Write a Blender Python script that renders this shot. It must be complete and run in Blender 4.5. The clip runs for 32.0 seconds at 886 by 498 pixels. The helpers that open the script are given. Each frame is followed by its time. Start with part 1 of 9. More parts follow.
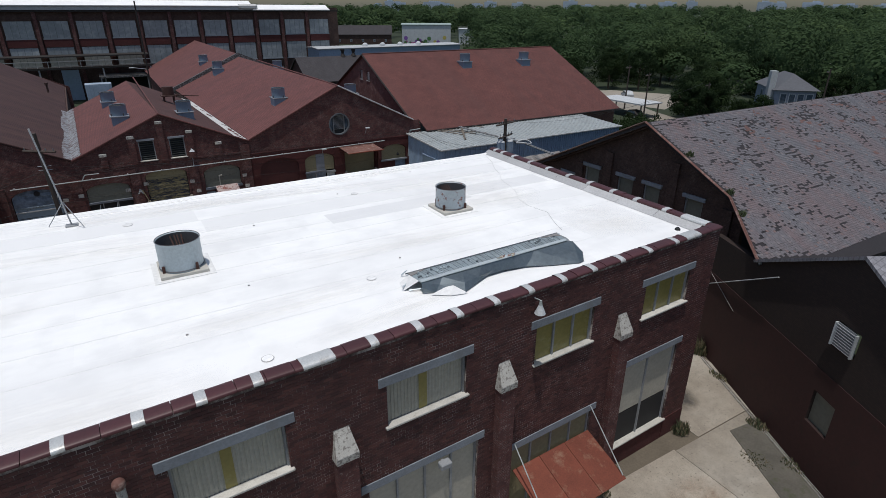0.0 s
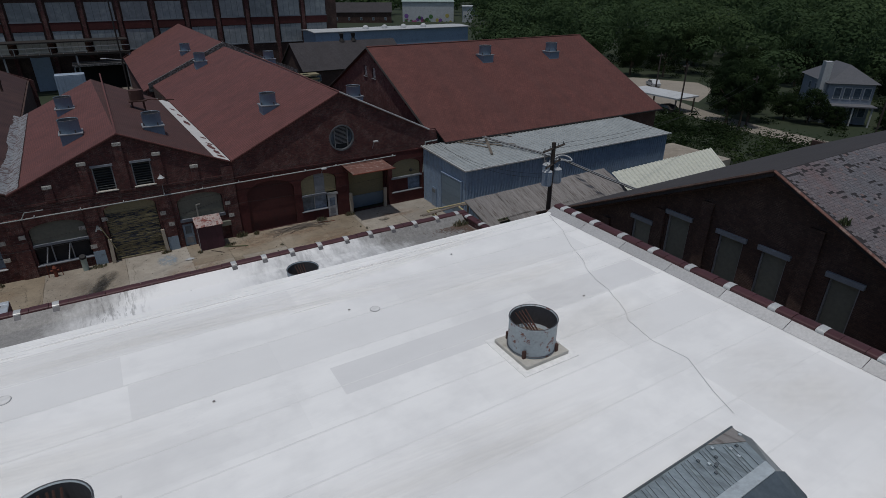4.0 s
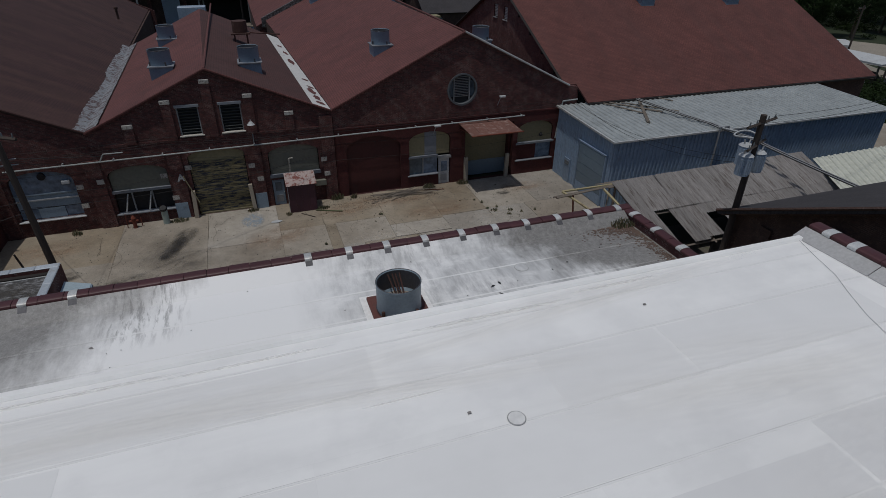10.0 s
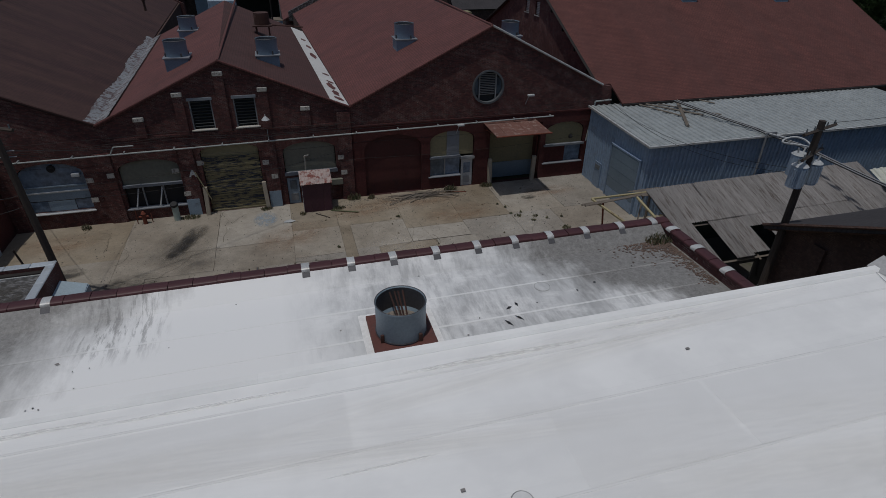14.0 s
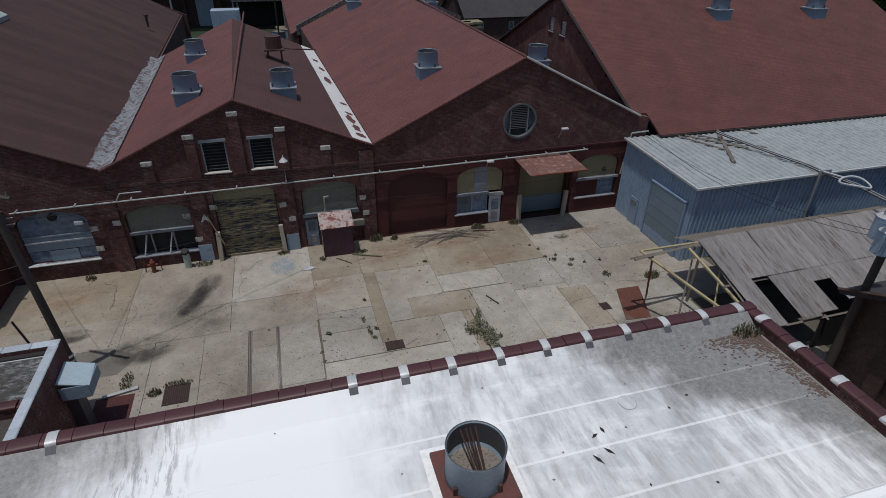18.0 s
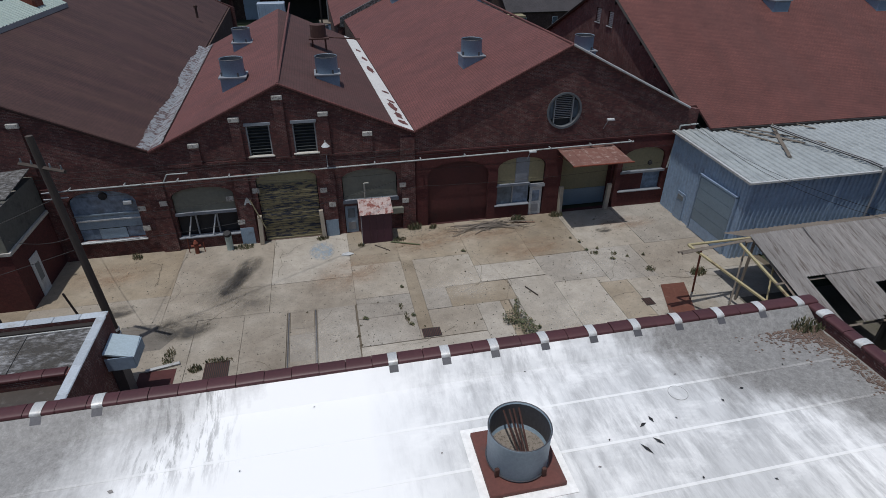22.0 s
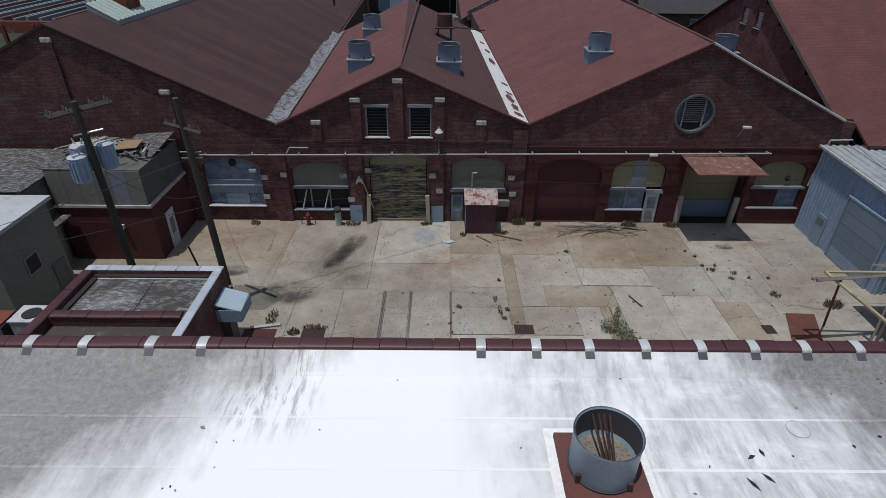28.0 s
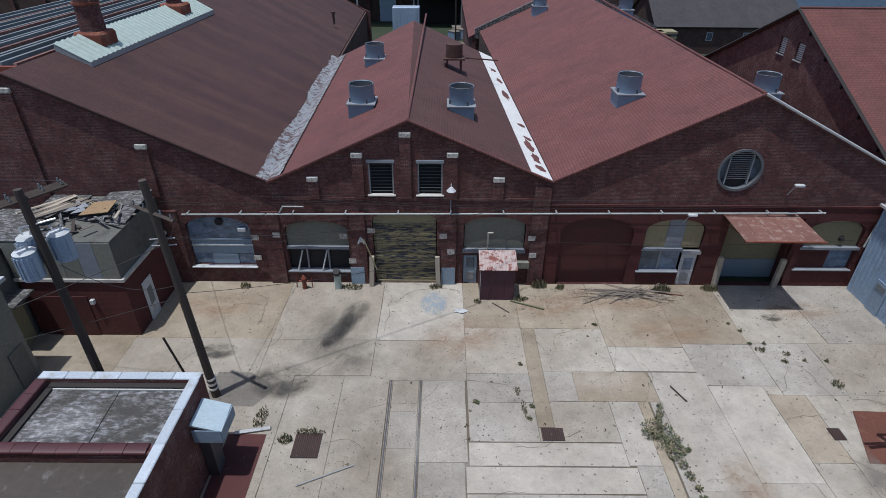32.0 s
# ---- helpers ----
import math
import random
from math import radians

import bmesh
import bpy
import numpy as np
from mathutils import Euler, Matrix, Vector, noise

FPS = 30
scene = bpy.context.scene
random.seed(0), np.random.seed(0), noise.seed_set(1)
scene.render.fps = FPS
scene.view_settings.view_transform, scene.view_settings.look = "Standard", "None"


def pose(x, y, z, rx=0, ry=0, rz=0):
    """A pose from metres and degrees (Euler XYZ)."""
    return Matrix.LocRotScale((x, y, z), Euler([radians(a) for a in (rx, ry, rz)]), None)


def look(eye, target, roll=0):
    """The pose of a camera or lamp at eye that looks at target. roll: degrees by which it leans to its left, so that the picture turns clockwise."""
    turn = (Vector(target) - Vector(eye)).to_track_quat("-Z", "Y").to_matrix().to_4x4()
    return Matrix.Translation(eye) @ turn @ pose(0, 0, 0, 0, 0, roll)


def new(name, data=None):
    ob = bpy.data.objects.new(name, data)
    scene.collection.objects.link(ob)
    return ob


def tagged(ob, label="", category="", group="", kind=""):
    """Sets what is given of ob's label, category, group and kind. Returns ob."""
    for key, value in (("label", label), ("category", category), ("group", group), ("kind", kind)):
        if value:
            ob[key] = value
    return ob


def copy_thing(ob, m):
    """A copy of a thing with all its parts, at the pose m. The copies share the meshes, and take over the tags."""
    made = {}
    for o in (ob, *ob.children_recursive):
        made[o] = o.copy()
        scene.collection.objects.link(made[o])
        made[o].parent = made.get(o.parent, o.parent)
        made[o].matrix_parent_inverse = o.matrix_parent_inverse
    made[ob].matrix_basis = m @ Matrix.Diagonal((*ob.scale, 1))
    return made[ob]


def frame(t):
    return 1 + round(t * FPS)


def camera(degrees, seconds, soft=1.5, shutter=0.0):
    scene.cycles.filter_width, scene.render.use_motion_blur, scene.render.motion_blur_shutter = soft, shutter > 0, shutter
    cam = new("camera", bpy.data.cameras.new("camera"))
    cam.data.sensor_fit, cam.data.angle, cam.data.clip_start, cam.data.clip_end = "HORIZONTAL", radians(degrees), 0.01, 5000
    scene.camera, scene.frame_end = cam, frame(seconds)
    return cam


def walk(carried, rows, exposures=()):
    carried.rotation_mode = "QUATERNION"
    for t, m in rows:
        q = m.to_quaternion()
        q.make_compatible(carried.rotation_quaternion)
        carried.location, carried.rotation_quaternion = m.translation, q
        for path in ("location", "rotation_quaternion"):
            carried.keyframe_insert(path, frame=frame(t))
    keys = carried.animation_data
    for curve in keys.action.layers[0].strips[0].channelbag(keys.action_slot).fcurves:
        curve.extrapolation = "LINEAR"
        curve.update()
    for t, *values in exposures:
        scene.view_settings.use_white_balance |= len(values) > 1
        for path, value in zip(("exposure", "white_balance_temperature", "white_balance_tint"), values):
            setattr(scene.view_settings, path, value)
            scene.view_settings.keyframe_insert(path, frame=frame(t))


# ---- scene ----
cam = camera(77.4, 32.0, soft=0.45)
PATH = [
    (0, (-6.682, -61.274, 20.231), (-5.744, -59.7, 19.428), 0.2),
    (0.5, (-6.216, -60.03, 20.484), (-5.278, -58.457, 19.681), 0.2),
    (1, (-5.738, -58.672, 20.705), (-4.8, -57.097, 19.903), 0.2),
    (1.5, (-5.255, -57.249, 20.93), (-4.318, -55.675, 20.128), 0.2),
    (2, (-4.692, -55.746, 21.065), (-3.754, -54.172, 20.263), 0.2),
    (2.5, (-4.101, -54.238, 21.115), (-3.163, -52.666, 20.311), 0.2),
    (3, (-3.617, -52.757, 21.231), (-2.679, -51.189, 20.418), 0.2),
    (3.5, (-3.179, -51.287, 21.339), (-2.243, -49.728, 20.508), 0.2),
    (5.5, (-1.235, -45.198, 21.536), (-0.344, -43.718, 20.528), 0.1),
    (6, (-0.774, -43.693, 21.54), (0.12, -42.216, 20.531), 0.1),
    (6.5, (-0.29, -42.197, 21.456), (0.607, -40.724, 20.444), 0.2),
    (7, (0.058, -41.154, 21.462), (0.954, -39.68, 20.45), 0.2),
    (7.5, (0.067, -40.715, 21.292), (0.963, -39.242, 20.277), 0.1),
    (8, (-0.064, -40.479, 20.947), (0.802, -38.99, 19.931), 0.1),
    (8.5, (-0.115, -40.391, 20.426), (0.675, -38.858, 19.412), 0.2),
    (9, (-0.031, -40.497, 19.793), (0.66, -38.917, 18.779), 0.4),
    (9.5, (-0.068, -40.657, 19.313), (0.572, -39.056, 18.298), 0.6),
    (10, (-0.029, -40.816, 19.049), (0.545, -39.192, 18.033), 0.7),
    (10.5, (0.102, -40.862, 18.757), (0.644, -39.226, 17.742), 0.8),
    (11, (0.225, -40.773, 18.433), (0.748, -39.132, 17.416), 0.7),
    (11.5, (0.38, -40.632, 18.193), (0.889, -38.987, 17.177), 0.8),
    (12, (0.526, -40.438, 18.085), (1.026, -38.789, 17.069), 0.8),
    (12.5, (0.728, -40.149, 18.05), (1.221, -38.499, 17.033), 0.8),
    (13, (0.902, -39.819, 18.074), (1.393, -38.168, 17.057), 0.8),
    (13.5, (1.038, -39.41, 18.217), (1.522, -37.759, 17.196), 0.8),
    (14, (1.146, -38.92, 18.401), (1.629, -37.27, 17.379), 0.9),
    (14.5, (1.19, -38.357, 18.62), (1.672, -36.708, 17.596), 0.8),
    (15, (1.144, -37.721, 18.905), (1.624, -36.072, 17.881), 0.8),
    (15.5, (1.036, -37.146, 19.218), (1.519, -35.499, 18.191), 0.8),
    (17.5, (0.47, -34.919, 19.758), (0.952, -33.274, 18.727), 0.7),
    (18, (0.249, -34.487, 19.898), (0.733, -32.843, 18.867), 0.7),
    (18.5, (0.039, -34.329, 19.964), (0.522, -32.685, 18.931), 0.6),
    (19, (-0.144, -34.32, 19.836), (0.341, -32.677, 18.803), 0.5),
    (19.5, (-0.273, -34.397, 19.69), (0.213, -32.755, 18.656), 0.4),
    (20, (-0.232, -34.489, 19.522), (0.254, -32.848, 18.488), 0.4),
    (20.5, (-0.181, -34.525, 19.387), (0.306, -32.884, 18.353), 0.2),
    (21, (-0.164, -34.49, 19.308), (0.284, -32.838, 18.274), 0.3),
    (21.5, (-0.117, -34.446, 19.23), (0.262, -32.778, 18.194), 0.3),
    (22, (-0.07, -34.395, 19.165), (0.296, -32.724, 18.129), 0.3),
    (22.5, (-0.049, -34.346, 19.136), (0.298, -32.671, 18.099), 0.3),
    (23, (-0.047, -34.309, 19.117), (0.283, -32.631, 18.08), 0.3),
    (23.5, (-0.044, -34.33, 19.131), (0.273, -32.65, 18.093), 0.3),
    (24, (-0.086, -34.358, 19.101), (0.225, -32.678, 18.062), 0.2),
    (24.5, (-0.02, -34.375, 18.977), (0.287, -32.694, 17.938), 0.3),
    (26.5, (-0.004, -34.356, 18.552), (0.21, -32.661, 17.512), 0.2),
    (27, (0.055, -34.306, 18.527), (0.18, -32.601, 17.488), 0.3),
    (27.5, (0.061, -34.251, 18.512), (0.093, -32.542, 17.474), 0.5),
    (28, (-0.027, -34.219, 18.507), (-0.022, -32.51, 17.468), 0.5),
    (28.5, (-0.175, -34.076, 18.538), (-0.172, -32.367, 17.499), 0.5),
    (29, (-0.289, -33.778, 18.58), (-0.29, -32.068, 17.543), 0.4),
    (29.5, (-0.343, -33.214, 18.687), (-0.35, -31.505, 17.648), 0.4),
    (30, (-0.38, -32.43, 18.833), (-0.384, -30.721, 17.793), 0.5),
    (30.5, (-0.423, -31.474, 19.077), (-0.425, -29.768, 18.034), 0.5),
    (31, (-0.504, -30.161, 19.309), (-0.501, -28.456, 18.264), 0.6),
    (31.5, (-0.502, -29.114, 19.686), (-0.502, -27.409, 18.642), 0.5),
    (32, (-0.732, -28.621, 20.021), (-0.729, -26.915, 18.977), 0.5),
]
EXPOSURES = [(t, e, k, 10) for t, e, k in ((0, 0.04, 6350), (2, -0.3, 6350), (3.5, -0.58, 6350), (6, -0.86, 6350), (7, -0.74, 6350), (9, -0.76, 6350), (11, -0.9, 6350), (14, -0.96, 6350), (18, -0.22, 6250), (19, -0.06, 6250), (22, 0.01, 6250), (28, -0.03, 6200), (30, 0.05, 6150), (32, 0.47, 5950))]
walk(cam, [(t, look(eye, target, roll)) for t, eye, target, roll in PATH], EXPOSURES)

# ---------------------------------------------------------------- light
SUN_TO = Vector((-0.155, -0.125, 1.0)).normalized()
world = bpy.data.worlds.new("world")
scene.world = world
world.use_nodes = True
wn = world.node_tree.nodes
sky = wn.new("ShaderNodeTexSky")
sky.sky_type, sky.sun_disc = "NISHITA", False
sky.sun_elevation = math.asin(SUN_TO.z)
sky.sun_rotation = math.atan2(SUN_TO.x, SUN_TO.y)
sky.air_density, sky.dust_density = 1.2, 1.7
world.node_tree.links.new(sky.outputs[0], wn["Background"].inputs[0])
wn["Background"].inputs[1].default_value = 0.079
sun = new("sun", bpy.data.lights.new("sun", "SUN"))
sun.data.energy, sun.data.angle, sun.data.color = 2.6, radians(0.6), (1.0, 0.96, 0.9)
sun.matrix_world = look(SUN_TO * 80, (0, 0, 0))


# ---------------------------------------------------------------- materials
def nodes_of(name):
    m = bpy.data.materials.new(name)
    m.use_nodes = True
    return m, m.node_tree.nodes, m.node_tree.links, m.node_tree.nodes["Principled BSDF"]


def ramp(n, l, src, stops):
    r = n.new("ShaderNodeValToRGB")
    e = r.color_ramp.elements
    while len(e) < len(stops):
        e.new(0.5)
    for k, (p, c) in zip(e, stops):
        k.position = p
        k.color = (*c, 1) if len(c) == 3 else c
    l.new(src, r.inputs[0])
    return r.outputs[0]


def mixc(n, l, fac, a, b, mode="MIX"):
    x = n.new("ShaderNodeMix")
    x.data_type, x.blend_type = "RGBA", mode
    for sock, v in ((0, fac), (6, a), (7, b)):
        if hasattr(v, "is_linked"):
            l.new(v, x.inputs[sock])
        else:
            x.inputs[sock].default_value = v if sock == 0 else (*v, 1)
    return x.outputs[2]


def coords(n, l, scale=(1, 1, 1), rot=(0, 0, 0)):
    t = n.new("ShaderNodeTexCoord")
    m = n.new("ShaderNodeMapping")
    m.inputs["Scale"].default_value = scale
    m.inputs["Rotation"].default_value = [radians(a) for a in rot]
    l.new(t.outputs["Object"], m.inputs[0])
    return m.outputs[0]


def noise_of(n, l, vec, scale, detail=6, rough=0.6):
    t = n.new("ShaderNodeTexNoise")
    t.inputs["Scale"].default_value, t.inputs["Detail"].default_value, t.inputs["Roughness"].default_value = scale, detail, rough
    l.new(vec, t.inputs[0])
    return t.outputs[0]


def bump_of(n, l, b, height, strength=0.3, dist=0.02):
    k = n.new("ShaderNodeBump")
    k.inputs["Strength"].default_value, k.inputs["Distance"].default_value = strength, dist
    l.new(height, k.inputs["Height"])
    l.new(k.outputs[0], b.inputs["Normal"])


def plain(name, col, dark=0.7, scale=3.0, rough=0.75, metal=0.0, bump=0.15, stain=None, stain_at=(0.55, 0.7), stretch=(1, 1, 1), stain_scale=1.3):
    """Paint, wood, stone or metal: grain, a broad tone change and stains of another colour."""
    m, n, l, b = nodes_of(name)
    v = coords(n, l, stretch)
    g = noise_of(n, l, v, scale * 6)
    broad = noise_of(n, l, v, scale * 0.35, 4)
    lo = tuple(c * dark for c in col)
    c = mixc(n, l, ramp(n, l, broad, [(0.3, (0, 0, 0)), (0.7, (1, 1, 1))]), lo, col)
    c = mixc(n, l, 0.35, c, ramp(n, l, g, [(0.3, tuple(x * 0.6 for x in col)), (0.7, tuple(min(1, x * 1.25) for x in col))]))
    if stain:
        s = noise_of(n, l, v, stain_scale, 8, 0.7)
        c = mixc(n, l, ramp(n, l, s, [(stain_at[0], (0, 0, 0)), (stain_at[1], (1, 1, 1))]), c, stain)
    oi = n.new("ShaderNodeObjectInfo")
    tone = n.new("ShaderNodeMapRange")
    tone.inputs["To Min"].default_value, tone.inputs["To Max"].default_value = 0.88, 1.1
    l.new(oi.outputs["Random"], tone.inputs[0])
    mul = n.new("ShaderNodeVectorMath")
    mul.operation = "SCALE"
    l.new(c, mul.inputs[0])
    l.new(tone.outputs[0], mul.inputs["Scale"])
    l.new(mul.outputs[0], b.inputs["Base Color"])
    b.inputs["Roughness"].default_value, b.inputs["Metallic"].default_value = rough, metal
    bump_of(n, l, b, g, bump, 0.01)
    return m


def brick(name, a, b_, mortar, patch=None, bw=0.24, bh=0.083, soot=0.5, patch_at=(0.6, 0.68), bump=0.6, lime=None, lime_at=(0.48, 0.62)):
    m, n, l, b = nodes_of(name)
    t = n.new("ShaderNodeTexCoord")
    sp = n.new("ShaderNodeSeparateXYZ")
    l.new(t.outputs["Object"], sp.inputs[0])
    ad = n.new("ShaderNodeMath")
    l.new(sp.outputs[0], ad.inputs[0])
    l.new(sp.outputs[1], ad.inputs[1])
    co = n.new("ShaderNodeCombineXYZ")
    l.new(ad.outputs[0], co.inputs[0])
    l.new(sp.outputs[2], co.inputs[1])
    k = n.new("ShaderNodeTexBrick")
    k.inputs["Scale"].default_value = 1.0
    k.inputs["Brick Width"].default_value, k.inputs["Row Height"].default_value = bw, bh
    k.inputs["Mortar Size"].default_value, k.inputs["Bias"].default_value = 0.009, -0.1
    k.inputs["Color1"].default_value, k.inputs["Color2"].default_value, k.inputs["Mortar"].default_value = (*a, 1), (*b_, 1), (*mortar, 1)
    l.new(co.outputs[0], k.inputs[0])
    broad = noise_of(n, l, t.outputs["Object"], 0.35, 6, 0.65)
    c = mixc(n, l, ramp(n, l, broad, [(0.35, (soot,) * 3), (0.7, (0, 0, 0))]), k.outputs[0], tuple(x * 0.45 for x in a))
    fine = noise_of(n, l, t.outputs["Object"], 5, 8, 0.7)
    c = mixc(n, l, 0.5, c, ramp(n, l, fine, [(0.3, (0.35, 0.35, 0.35)), (0.7, (0.75, 0.72, 0.7))]), "OVERLAY")
    if lime:
        w = noise_of(n, l, t.outputs["Object"], 0.9, 9, 0.72)
        both = n.new("ShaderNodeMath")
        both.operation = "MULTIPLY"
        l.new(k.outputs[1], both.inputs[0])
        l.new(ramp(n, l, w, [(lime_at[0], (0, 0, 0)), (lime_at[1], (0.9,) * 3)]), both.inputs[1])
        c = mixc(n, l, both.outputs[0], c, lime)
        sp2 = noise_of(n, l, t.outputs["Object"], 7.5, 4, 0.6)
        c = mixc(n, l, ramp(n, l, sp2, [(0.6, (0, 0, 0)), (0.7, (0.55,) * 3)]), c, lime)
        c = mixc(n, l, ramp(n, l, sp2, [(0.32, (0.6,) * 3), (0.42, (0, 0, 0))]), c, tuple(x * 0.25 for x in a))
    if patch:
        p = noise_of(n, l, t.outputs["Object"], 2.2, 9, 0.75)
        c = mixc(n, l, ramp(n, l, p, [(patch_at[0], (0, 0, 0)), (patch_at[1], (1, 1, 1))]), c, patch)
    l.new(c, b.inputs["Base Color"])
    b.inputs["Roughness"].default_value = 0.9
    bump_of(n, l, b, k.outputs[1], -bump, 0.012)
    return m


def courses(name, col, col2, pitch, axis, streak=(1, 1), rough=0.9, moss=None):
    """Shingle roof: rows across the slope, weather streaks down it. axis: 0 where the slope falls along x, 1 along y."""
    m, n, l, b = nodes_of(name)
    t = n.new("ShaderNodeTexCoord")
    sp = n.new("ShaderNodeSeparateXYZ")
    l.new(t.outputs["Object"], sp.inputs[0])
    co = n.new("ShaderNodeCombineXYZ")
    l.new(sp.outputs[1 - axis], co.inputs[0])
    l.new(sp.outputs[axis], co.inputs[1])
    k = n.new("ShaderNodeTexBrick")
    k.inputs["Brick Width"].default_value, k.inputs["Row Height"].default_value = 0.3, pitch
    k.inputs["Mortar Size"].default_value = 0.02
    k.inputs["Scale"].default_value = 1
    k.inputs["Color1"].default_value, k.inputs["Color2"].default_value = (*col, 1), (*[x * 0.84 for x in col], 1)
    k.inputs["Mortar"].default_value = (*[x * 0.55 for x in col], 1)
    l.new(co.outputs[0], k.inputs[0])
    mp = n.new("ShaderNodeMapping")
    mp.inputs["Scale"].default_value = (0.5, 0.04, 1)
    l.new(co.outputs[0], mp.inputs[0])
    s = noise_of(n, l, mp.outputs[0], 1.0, 6, 0.6)
    c = mixc(n, l, ramp(n, l, s, [(0.4, (0, 0, 0)), (0.68, (0.75,) * 3)]), k.outputs[0], col2)
    f = noise_of(n, l, t.outputs["Object"], 0.5, 8, 0.7)
    c = mixc(n, l, 0.5, c, ramp(n, l, f, [(0.3, (0.3,) * 3), (0.72, (0.72,) * 3)]), "OVERLAY")
    tiny = noise_of(n, l, t.outputs["Object"], 6, 6, 0.75)
    c = mixc(n, l, 0.6, c, ramp(n, l, tiny, [(0.3, (0.3,) * 3), (0.7, (0.74,) * 3)]), "OVERLAY")
    if moss:
        g = noise_of(n, l, t.outputs["Object"], 0.22, 9, 0.75)
        c = mixc(n, l, ramp(n, l, g, [(0.56, (0, 0, 0)), (0.7, (1, 1, 1))]), c, moss)
    l.new(c, b.inputs["Base Color"])
    b.inputs["Roughness"].default_value = rough
    bump_of(n, l, b, k.outputs[1], -0.28, 0.015)
    return m


def membrane(name, col, grime, amount, seams):
    """White roof membrane: faint sheet tones, dirt washed into long streaks."""
    m, n, l, b = nodes_of(name)
    t = n.new("ShaderNodeTexCoord")
    br = n.new("ShaderNodeTexBrick")
    br.inputs["Scale"].default_value = 1
    br.inputs["Brick Width"].default_value, br.inputs["Row Height"].default_value, br.inputs["Mortar Size"].default_value = 9.0, seams, 0.004
    br.inputs["Color1"].default_value, br.inputs["Color2"].default_value = (*col, 1), (*[x * 0.96 for x in col], 1)
    br.inputs["Mortar"].default_value = (*[x * 0.94 for x in col], 1)
    l.new(t.outputs["Object"], br.inputs[0])
    long = n.new("ShaderNodeMapping")
    long.inputs["Scale"].default_value = (0.09, 0.6, 1)
    l.new(t.outputs["Object"], long.inputs[0])
    s = noise_of(n, l, long.outputs[0], 1.0, 7, 0.65)
    c = mixc(n, l, ramp(n, l, s, [(0.45, (0, 0, 0)), (0.75, (amount,) * 3)]), br.outputs[0], grime)
    blot = noise_of(n, l, t.outputs["Object"], 0.22, 5, 0.55)
    c = mixc(n, l, ramp(n, l, blot, [(0.45, (0, 0, 0)), (0.7, (amount * 0.6,) * 3)]), c, grime)
    cloud = noise_of(n, l, t.outputs["Object"], 0.75, 6, 0.6)
    c = mixc(n, l, ramp(n, l, cloud, [(0.46, (0, 0, 0)), (0.66, (amount * 0.7,) * 3)]), c, grime)
    fine = noise_of(n, l, t.outputs["Object"], 9, 6, 0.7)
    c = mixc(n, l, ramp(n, l, fine, [(0.66, (0, 0, 0)), (0.8, (0.5 * amount,) * 3)]), c, grime)
    l.new(c, b.inputs["Base Color"])
    b.inputs["Roughness"].default_value = 0.55
    bump_of(n, l, b, s, 0.1, 0.05)
    return m


def glass(name, col=(0.06, 0.08, 0.1)):
    m, n, l, b = nodes_of(name)
    v = coords(n, l)
    d = noise_of(n, l, v, 2.5, 6)
    l.new(ramp(n, l, d, [(0.35, col), (0.75, tuple(min(1, c * 2.2) for c in col))]), b.inputs["Base Color"])
    l.new(ramp(n, l, d, [(0.3, (0.06,) * 3), (0.8, (0.35,) * 3)]), b.inputs["Roughness"])
    return m


M = {}
M["brick"] = brick("aged_brick", (0.125, 0.04, 0.036), (0.042, 0.018, 0.0185), (0.054, 0.035, 0.034), patch=(0.19, 0.12, 0.11), patch_at=(0.64, 0.78), lime=(0.26, 0.19, 0.17), lime_at=(0.46, 0.64))
M["brick_main"] = brick("maroon_brick", (0.13, 0.045, 0.041), (0.08, 0.032, 0.032), (0.066, 0.037, 0.036), bump=0.8, lime=(0.3, 0.24, 0.22), lime_at=(0.5, 0.64))
M["brick_red"] = brick("red_painted_brick", (0.104, 0.024, 0.0225), (0.074, 0.0185, 0.0185), (0.046, 0.0145, 0.0145), soot=0.75, lime=(0.1, 0.05, 0.045), lime_at=(0.52, 0.68))
M["brick_dark"] = brick("soot_black_brick", (0.085, 0.046, 0.036), (0.05, 0.029, 0.024), (0.035, 0.024, 0.021), lime=(0.14, 0.1, 0.085))
# Copies of brick_dark and paint_oxide, darkened because the skew wall came out too bright.
M["brick_darkened"] = brick("darkened_brick", (0.034, 0.02, 0.016), (0.022, 0.014, 0.012), (0.018, 0.012, 0.011))
M["oxide_darkened"] = plain("darkened_oxide_paint", (0.042, 0.0125, 0.0115), 0.6, 0.8, stain=(0.025, 0.011, 0.01))
M["paint_oxide"] = plain("oxide_red_paint", (0.07, 0.017, 0.016), 0.55, 0.8, stain=(0.035, 0.014, 0.014))
M["paint_black"] = plain("tarred_wall", (0.022, 0.018, 0.016), 0.6, 0.8)
M["roof_x"] = courses("red_shingle", (0.145, 0.053, 0.048), (0.095, 0.038, 0.037), 0.16, 0)
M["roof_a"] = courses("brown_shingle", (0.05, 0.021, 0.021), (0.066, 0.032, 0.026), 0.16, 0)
# East slope of shop b: darker and browner than its west slope.
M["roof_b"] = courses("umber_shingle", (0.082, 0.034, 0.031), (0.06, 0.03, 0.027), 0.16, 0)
M["roof_y"] = courses("rust_red_shingle", (0.125, 0.043, 0.036), (0.085, 0.034, 0.03), 0.16, 1)
M["slate"] = courses("grey_slate", (0.235, 0.23, 0.25), (0.16, 0.155, 0.17), 0.22, 1, rough=0.65, moss=(0.19, 0.12, 0.115))
M["slate_dark"] = courses("dark_slate", (0.05, 0.046, 0.05), (0.04, 0.035, 0.037), 0.22, 1)
